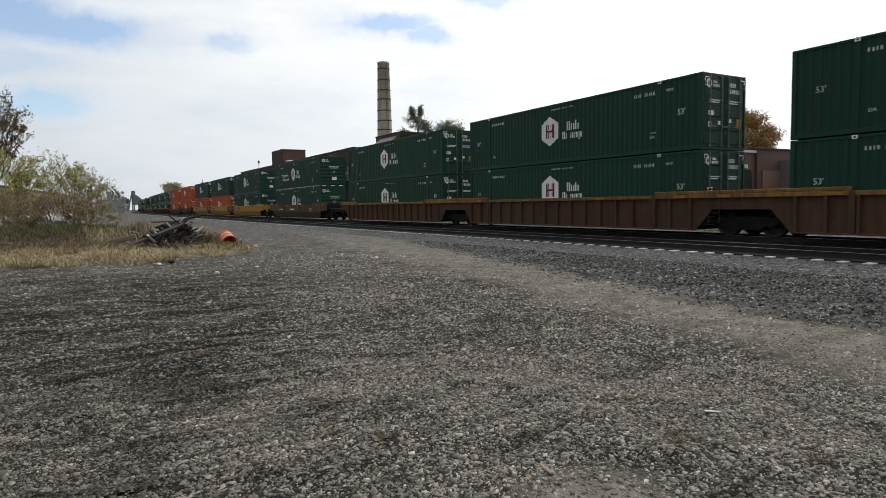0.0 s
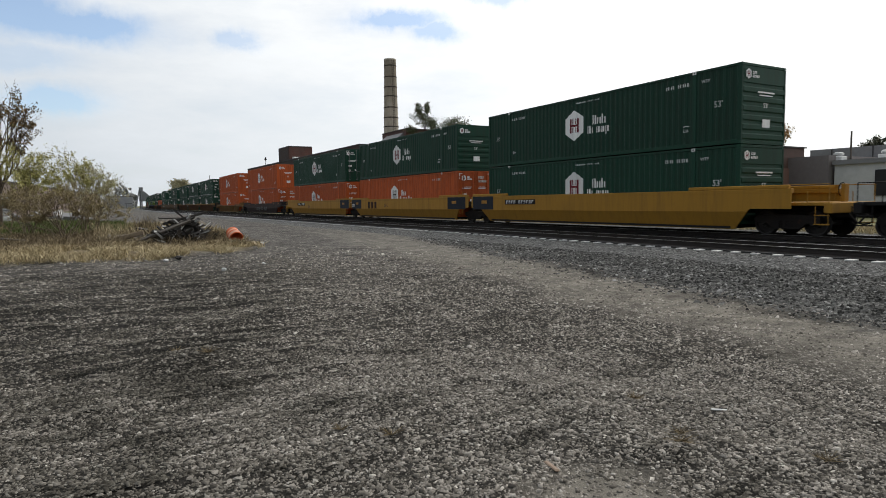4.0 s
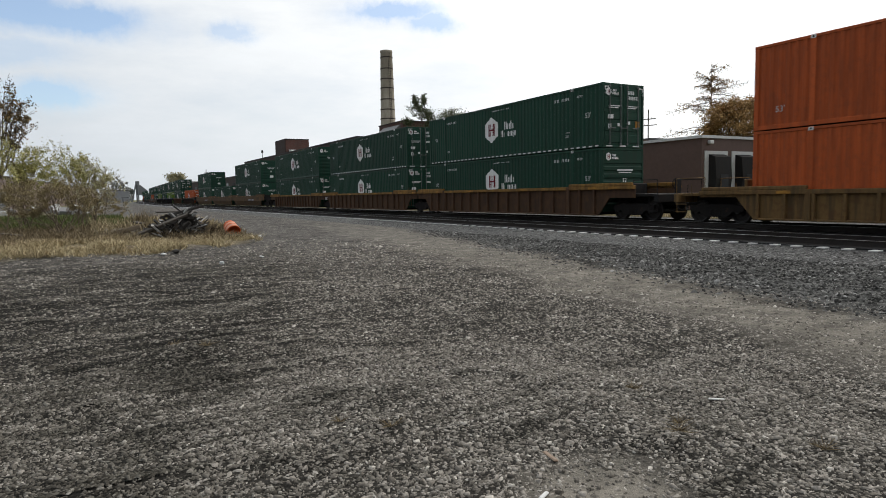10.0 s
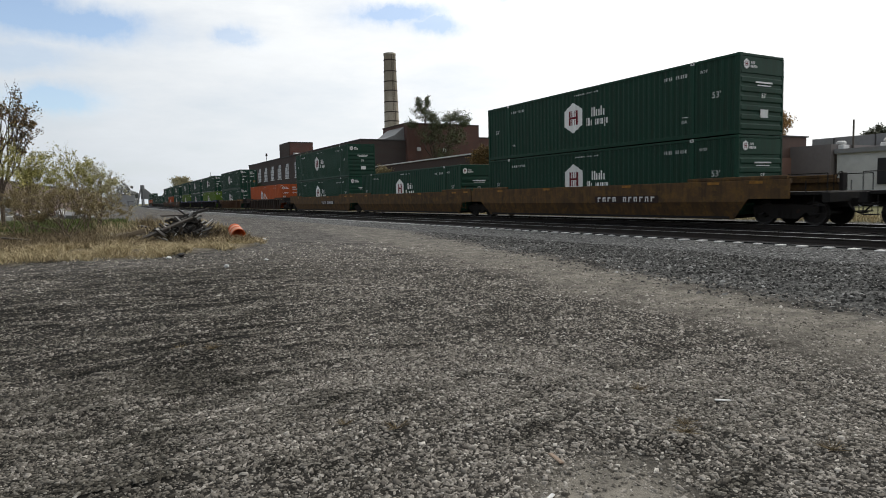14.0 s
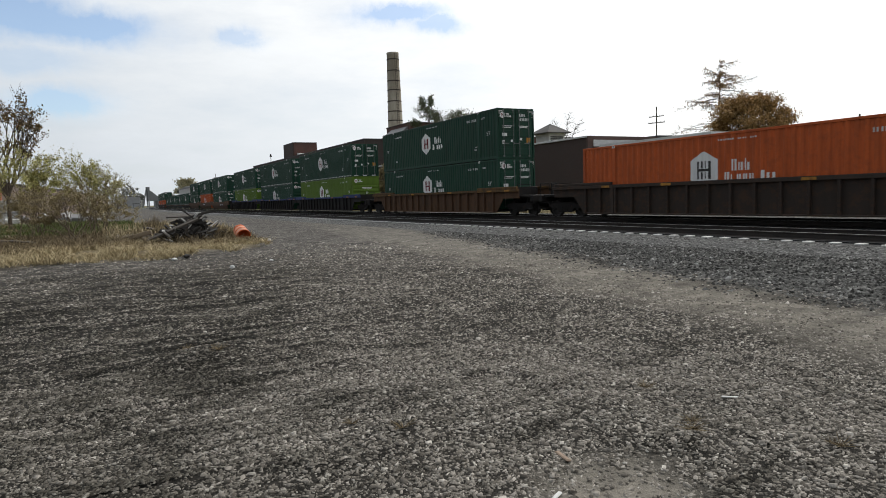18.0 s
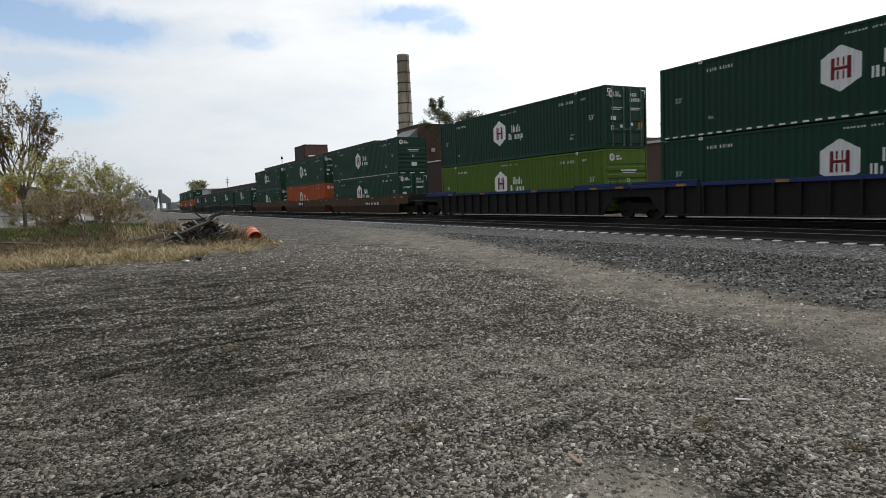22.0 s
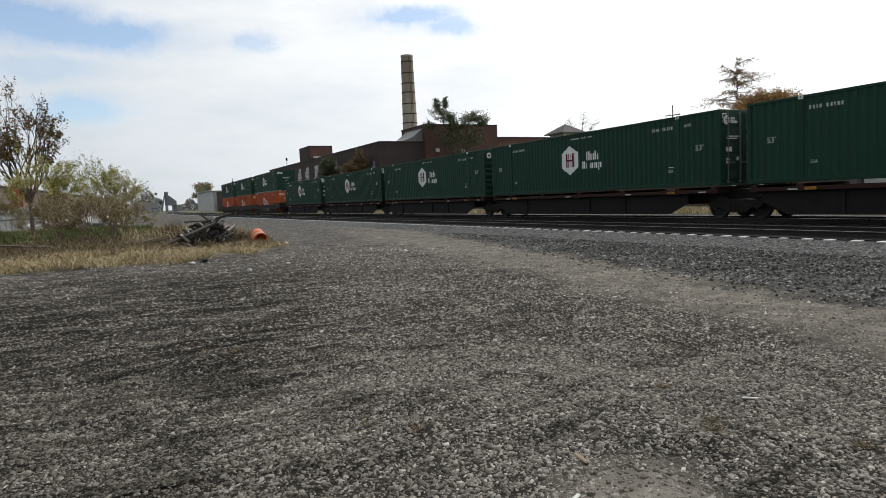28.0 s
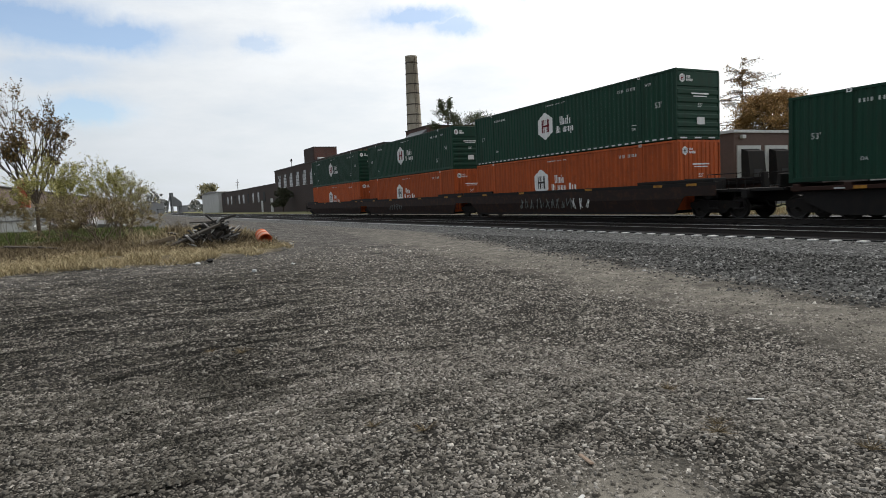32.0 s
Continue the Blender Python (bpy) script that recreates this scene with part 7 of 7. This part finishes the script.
for k in range(10):
    a = k / 10 * 6.283
    core.tube((math.cos(a) * 0.5, math.sin(a) * 0.85, -0.1), (math.cos(a) * 0.08, math.sin(a) * 0.15, 0.72), 0.3, 0.15, 6)
part("heap_core", core, CHAR_WOOD, pile, "charred mass inside the heap")
part("long_beam", Build().soft_box(-0.85, 0.85, -0.06, 0.06, -0.05, 0.05, 0.01), CHAR_WOOD, pile, "long dark beam leaning out of the heap", at=pose(-0.3, 0.1, 1.0, 0, -15, 84))
part("board", Build().soft_box(-0.5, 0.5, -0.14, 0.14, -0.025, 0.025, 0.006), OLD_WOOD, pile, at=pose(-0.5, -0.35, 1.02, 8, 0, 88))
part("long_beam", Build().soft_box(-1.0, 1.0, -0.09, 0.09, -0.04, 0.04, 0.01), OLD_WOOD, pile, "weathered board leaning on the heap", at=pose(0.5, -0.75, 0.55, 20, -22, 84))
beam = solid("old_timber", Build().soft_box(-0.85, 0.85, -0.08, 0.08, -0.08, 0.08, 0.015), plain("tan_weathered_timber", (0.10, 0.075, 0.05), (0.25, 0.195, 0.135), 5, 0.9, 0.5, stretch=(0.12, 2, 2)), "weathered squared timber lying in dry grass", "timber", at=pose(-26.9, 1.25, 0.34, 0, -13, 80))
for x, y, rz, l_ in ((-31, -3.2, 80, 0.9), (-31.5, -4.1, 100, 0.7), (-30.2, -2.4, 60, 0.5), (-29.6, 2.4, 30, 0.6)):
    solid("broken_board", Build().soft_box(-l_, l_, -0.1, 0.1, -0.03, 0.03, 0.006), OLD_WOOD, "grey broken board lying in weeds", "board", "broken boards", at=pose(x, y, float(height(x, y)) + 0.16, 4, 6, rz))

# ---- tipped traffic barrel and litter ----
BARREL = painted("faded_orange_plastic", (0.62, 0.115, 0.028), wear=0.06, rough=0.45, grime=(0.30, 0.10, 0.05), grime_amount=0.35, rust=(0.25, 0.1, 0.05))
BAND = painted("dull_reflective_band", (0.62, 0.30, 0.20), wear=0.1, rough=0.4)
drum_axis = Vector((-0.90, -0.10, 0.42)).normalized()       # closed end up and away, open end tipped into the grass
drum = thing("traffic_barrel", "faded orange plastic traffic barrel tipped over in the grass", "traffic barrel",
             at=Matrix.Translation((-25.0, 5.05, 0.43)) @ Vector((0, 0, 1)).rotation_difference(drum_axis).to_matrix().to_4x4() @ Matrix.Scale(0.86, 4))
part("shell", Build().lathe([(0.20, 0.22), (0.245, 0.22), (0.26, 0.19), (0.262, 0.10), (0.282, 0.085), (0.282, 0.055), (0.27, 0.04), (0.275, -0.10), (0.297, -0.115), (0.297, -0.15), (0.282, -0.165), (0.285, -0.38), (0.31, -0.40), (0.31, -0.44), (0.275, -0.44), (0.262, -0.38), (0.235, 0.17), (0.0, 0.18)], 28), BARREL, drum, smooth=True)
for z0, z1, r in ((-0.09, 0.03, 0.277), (-0.36, -0.18, 0.288)):
    part("reflective_band", Build().lathe([(r, z0), (r + 0.004, z0), (r + 0.004, z1), (r, z1)], 28), BAND, drum, "dull pale reflective band")
part("handle", Build().soft_box(-0.09, 0.09, -0.015, 0.015, 0.22, 0.30, 0.012), BARREL, drum)
LITTER = plain("dirty_white_plastic", (0.45, 0.45, 0.44), (0.72, 0.72, 0.70), 9, 0.6, 0.3)


def scrap_of(x, y, sx, sy, sz, mat, name, label, rz=0.0):
    b = Build().soft_box(-sx, sx, -sy, sy, 0, sz, min(sx, sy, sz) * 0.4)
    solid(name, b, mat, label, "litter", "litter on the gravel", at=pose(x, y, float(height(x, y)) + 0.004, 3, 4, rz))


scrap_of(-24.9, 6.1, 0.08, 0.06, 0.09, LITTER, "crushed_cup", "crushed white cup on gravel", 20)
scrap_of(-15.3, 2.85, 0.05, 0.035, 0.07, LITTER, "crushed_cup", "small white crushed cup on gravel", 50)
scrap_of(-16.2, 4.0, 0.08, 0.03, 0.03, LITTER, "paper_scrap", "scrap of white paper on gravel", 12)
scrap_of(-19.0, 2.0, 0.07, 0.055, 0.07, LITTER, "stone", "pale stone at the grass edge", 30)
scrap_of(-19.2, 2.35, 0.10, 0.08, 0.09, CHAR_WOOD, "clod", "dark clod at the grass edge", 10)
STICK = plain("bleached_wood_chip", (0.19, 0.135, 0.095), (0.30, 0.22, 0.16), 12, 0.8, 0.4, stretch=(0.3, 2, 2))
scrap_of(-2.82, 2.33, 0.085, 0.016, 0.014, STICK, "wood_chip", "bleached wood chip on gravel", 165)
scrap_of(-2.45, 1.98, 0.05, 0.012, 0.012, LITTER, "wood_chip", "pale sliver of wood on gravel", 120)
scrap_of(-2.9, 3.95, 0.06, 0.01, 0.01, LITTER, "wood_chip", "pale sliver of wood on gravel", 60)

# ---- loose stones of the yard ----
STONE = stone_material("crushed_grey_stone", [(0.0, (0.08, 0.072, 0.061)), (0.5, (0.192, 0.175, 0.152)), (0.93, (0.325, 0.300, 0.265)), (1.0, (0.52, 0.49, 0.44))])
BLUE_STONE = stone_material("grey_ballast_stone", [(0.0, (0.013, 0.013, 0.0125)), (0.5, (0.052, 0.052, 0.050)), (0.93, (0.150, 0.150, 0.145)), (1.0, (0.36, 0.36, 0.35))])


def chips(name, label, pts, size, mat, seed, tip=0.14, flat=1.0, lift=0.0, every=2):
    """Loose stones: angular chips, some flat-topped and some ridged, each tipped a little."""
    rng = np.random.default_rng(seed)
    n = len(pts)
    th = rng.uniform(0, 6.283, n)
    ux, uy = np.cos(th), np.sin(th)
    half, wide = size * rng.uniform(0.85, 1.45, n), size * rng.uniform(0.45, 0.85, n)
    rise = flat * size * rng.uniform(0.18, 0.62, n)
    tilt_a, tilt_b = rng.normal(0, tip, n), rng.normal(0, tip, n)
    z0 = height(pts[:, 0], pts[:, 1]) + lift + rng.uniform(-0.1, 0.3, n) * size

    def at(a, b, c):
        a, b = a * half, b * wide
        return np.c_[pts[:, 0] + a * ux - b * uy, pts[:, 1] + a * uy + b * ux, z0 + c + np.where(c > 0, a * tilt_a + b * tilt_b, 0)]
    corners = [(sa * rng.uniform(0.55, 1.1, n), sb * rng.uniform(0.55, 1.1, n)) for sa, sb in ((-1, -1), (1, -1), (1, 1), (-1, 1))]
    ridged = np.arange(n) % every == 0
    foot = np.stack([at(a, b, -0.2 * size) for a, b in corners], 1)
    slabs = np.concatenate([foot, np.stack([at(a * 0.88, b * 0.88, rise) for a, b in corners], 1)], 1)[~ridged]
    tops = np.stack([at(rng.uniform(-0.75, -0.1, n), rng.uniform(-0.5, 0.5, n), rise * 1.2), at(rng.uniform(0.1, 0.75, n), rng.uniform(-0.5, 0.5, n), rise * 1.2)], 1)
    tents = np.concatenate([foot, tops], 1)[ridged]
    k = (np.arange(len(slabs)) * 8)[:, None]
    tri = [k + np.array([f]) for q in ((0, 1, 5, 4), (1, 2, 6, 5), (2, 3, 7, 6), (3, 0, 4, 7), (4, 5, 6, 7)) for f in ((q[0], q[1], q[2]), (q[0], q[2], q[3]))]
    k = (len(slabs) * 8 + np.arange(len(tents)) * 6)[:, None]
    tri += [k + np.array([f]) for f in ((0, 1, 5), (0, 5, 4), (2, 3, 4), (2, 4, 5), (1, 2, 5), (3, 0, 4))]
    v = np.concatenate([slabs.reshape(-1, 3), tents.reshape(-1, 3)])
    return tagged(new(name, fast_mesh(name, v, np.concatenate(tri), mat)), label, "gravel", kind="stuff")


def yard_keep(rng, pts, limit):
    lo_ = pts[:, 1] + 0.155 * pts[:, 0] - 5.15
    hi_ = pts[:, 1] + 0.22 * pts[:, 0] - 7.2
    dust = (lo_ > rng.normal(0.75, 0.55, len(pts))) & (hi_ < 0.2)
    spot = np.exp(-((pts[:, 0] + 2.35) ** 2 + (pts[:, 1] - 2.3) ** 2) / 0.07)
    clumpy = 0.5 + 0.5 * np.sin(pts[:, 0] * 1.9 + 0.7 * np.sin(pts[:, 1] * 2.3)) * np.sin(pts[:, 1] * 2.7 + pts[:, 0])
    want = np.where(dust, 0.2, 0.75 + 0.25 * clumpy) * (1 - 0.85 * spot)
    r = np.hypot(pts[:, 0], pts[:, 1])
    return (grass_amount(pts[:, 0], pts[:, 1]) < 0.3) & (rng.random(len(pts)) < want * np.clip((limit - r) / (0.35 * limit), 0, 1)) & (hi_ < rng.normal(0.1, 0.3, len(pts)))


rng = np.random.default_rng(77)
n = 140000
rr, aa = np.sqrt(rng.uniform(1.6 ** 2, 6.6 ** 2, n)), np.radians(rng.uniform(-15, 73, n) + rng.normal(0, 3, n))
pts = np.c_[-np.cos(aa) * rr, np.sin(aa) * rr]
pts = pts[yard_keep(rng, pts, 12.0) & (rng.random(n) < np.clip((6.7 - rr) / 1.5, 0, 1))]
chips("yard_stones", "loose angular grey crushed stones over the yard", pts, np.clip(rng.lognormal(-4.62, 0.36, len(pts)), 0.004, 0.021), STONE, 78, 0.2, 0.8)
n = 165000
rr, aa = 5.1 * np.exp(rng.random(n) * math.log(24.0 / 5.1)), np.radians(rng.uniform(-15, 73, n) + rng.normal(0, 3, n))
pts = np.c_[-np.cos(aa) * rr, np.sin(aa) * rr]
pts = pts[yard_keep(rng, pts, 24.0) & (rng.random(n) < np.clip((rr - 5.0) / 1.5, 0, 1))]
rr = np.hypot(pts[:, 0], pts[:, 1])
chips("yard_chips", "small angular grey stones further over the yard", pts, np.clip(rng.lognormal(-4.60, 0.32, len(pts)), 0.005, 0.03) * (rr / 5.6) ** 0.62, STONE, 80, 0.15, 1.0, 0.0, 1)
# the same gravel goes on behind and beside
n = 90000
pts = np.c_[rng.normal(0.3, 3.4, n), rng.normal(0.0, 3.4, n)]
aa = np.degrees(np.arctan2(pts[:, 1], -pts[:, 0]))
pts = pts[((aa < -12) | (aa > 70) | (np.hypot(pts[:, 0], pts[:, 1]) < 1.7)) & (pts[:, 1] < 12)]
chips("yard_gravel", "loose grey gravel lying behind and beside", pts, np.clip(rng.lognormal(-4.5, 0.34, len(pts)), 0.005, 0.025), STONE, 81, 0.2, 0.8)
n = 46000
bp = np.c_[rng.uniform(-24, -1.5, n), rng.uniform(8, 15.4, n)]
bp = bp[bp[:, 1] + 0.22 * bp[:, 0] - 7.2 > rng.normal(0.2, 0.6, n)]
chips("ballast_stones", "loose grey ballast stones beside the track", bp, np.clip(rng.lognormal(-3.8, 0.3, len(bp)), 0.012, 0.045), BLUE_STONE, 79, 0.2, 1.15, 0.0, 1)
n = 30000
bp = np.c_[-1.5 - 34 * rng.random(n) ** 1.4, rng.uniform(13.25, 15.52, n)]
top = np.interp(bp[:, 1], [p[0] for p in prof], [p[1] for p in prof]) - height(bp[:, 0], bp[:, 1])
chips("shoulder_stones", "grey ballast stones on the shoulder of the track bed", bp, np.clip(rng.lognormal(-3.8, 0.3, len(bp)), 0.012, 0.045), BLUE_STONE, 82, 0.2, 0.7, top - 0.01, 1)
n = 900
bp = np.c_[rng.normal(-28.6, 0.9, n), rng.normal(1.7, 0.75, n)]
chips("dirt_clods", "broken clods and rubble beside the rubbish pile", bp, np.clip(rng.lognormal(-2.9, 0.4, n), 0.02, 0.12), plain("dry_clod_earth", (0.045, 0.037, 0.028), (0.21, 0.178, 0.135), 5, 0.95, 0.4), 83, 0.3, 1.2)
weeds = thing("gravel_weeds", "small dead weeds rooted in the gravel", "weeds")
for k, (x, y, s_) in enumerate(((-3.72, 1.72, 0.11), (-4.1, 1.5, 0.08), (-3.4, 3.62, 0.10), (-6.3, 1.0, 0.12), (-6.6, 0.75, 0.10), (-2.55, 3.12, 0.12), (-2.7, 3.3, 0.10), (-1.95, 3.62, 0.11))):
    b = Build()
    rnd = random.Random(k)
    for _ in range(40):
        a, w = rnd.uniform(0, 6.28), rnd.uniform(0.3, 1.0) * s_
        b.tube((0, 0, 0), (math.cos(a) * w, math.sin(a) * w, rnd.uniform(0.1, 0.5) * s_), 0.0018, 0.001, 3, caps=False)
    part("weed_tuft", b, WEED, weeds, at=pose(x, y, float(height(x, y)) + 0.01))


def motions():
    """The train rolls past at about 17 metres a second, slowly gathering speed; its wheels turn while they are near."""
    times = range(33)
    for t, x, z in MOVING:
        walk(t, [(s, on_line(x + S_of(s), z)) for s in times])
    for ob in list(scene.objects):
        if ob.name.split(".")[0] != "wheelset":
            continue
        at, car = ob.matrix_local.translation.copy(), ob.parent.parent
        start = [x for t, x, z in MOVING if t == car][0]
        rows, last = [], None
        for k in range(961):
            s = k / 30
            if k in (0, 960) or -75 < start + S_of(s) < 8:
                last = s if -75 < start + S_of(s) < 8 else last
                turn = 0.0 if last is None else math.degrees(S_of(last) / WHEEL_R) % 360
                rows.append((s, pose(at.x, at.y, at.z, 0, turn, 0)))
        if len(rows) > 2:
            rows[0] = (0, rows[1][1]) if rows[0][0] == 0 and start < -75 else rows[0]
        walk(ob, rows)


motions()
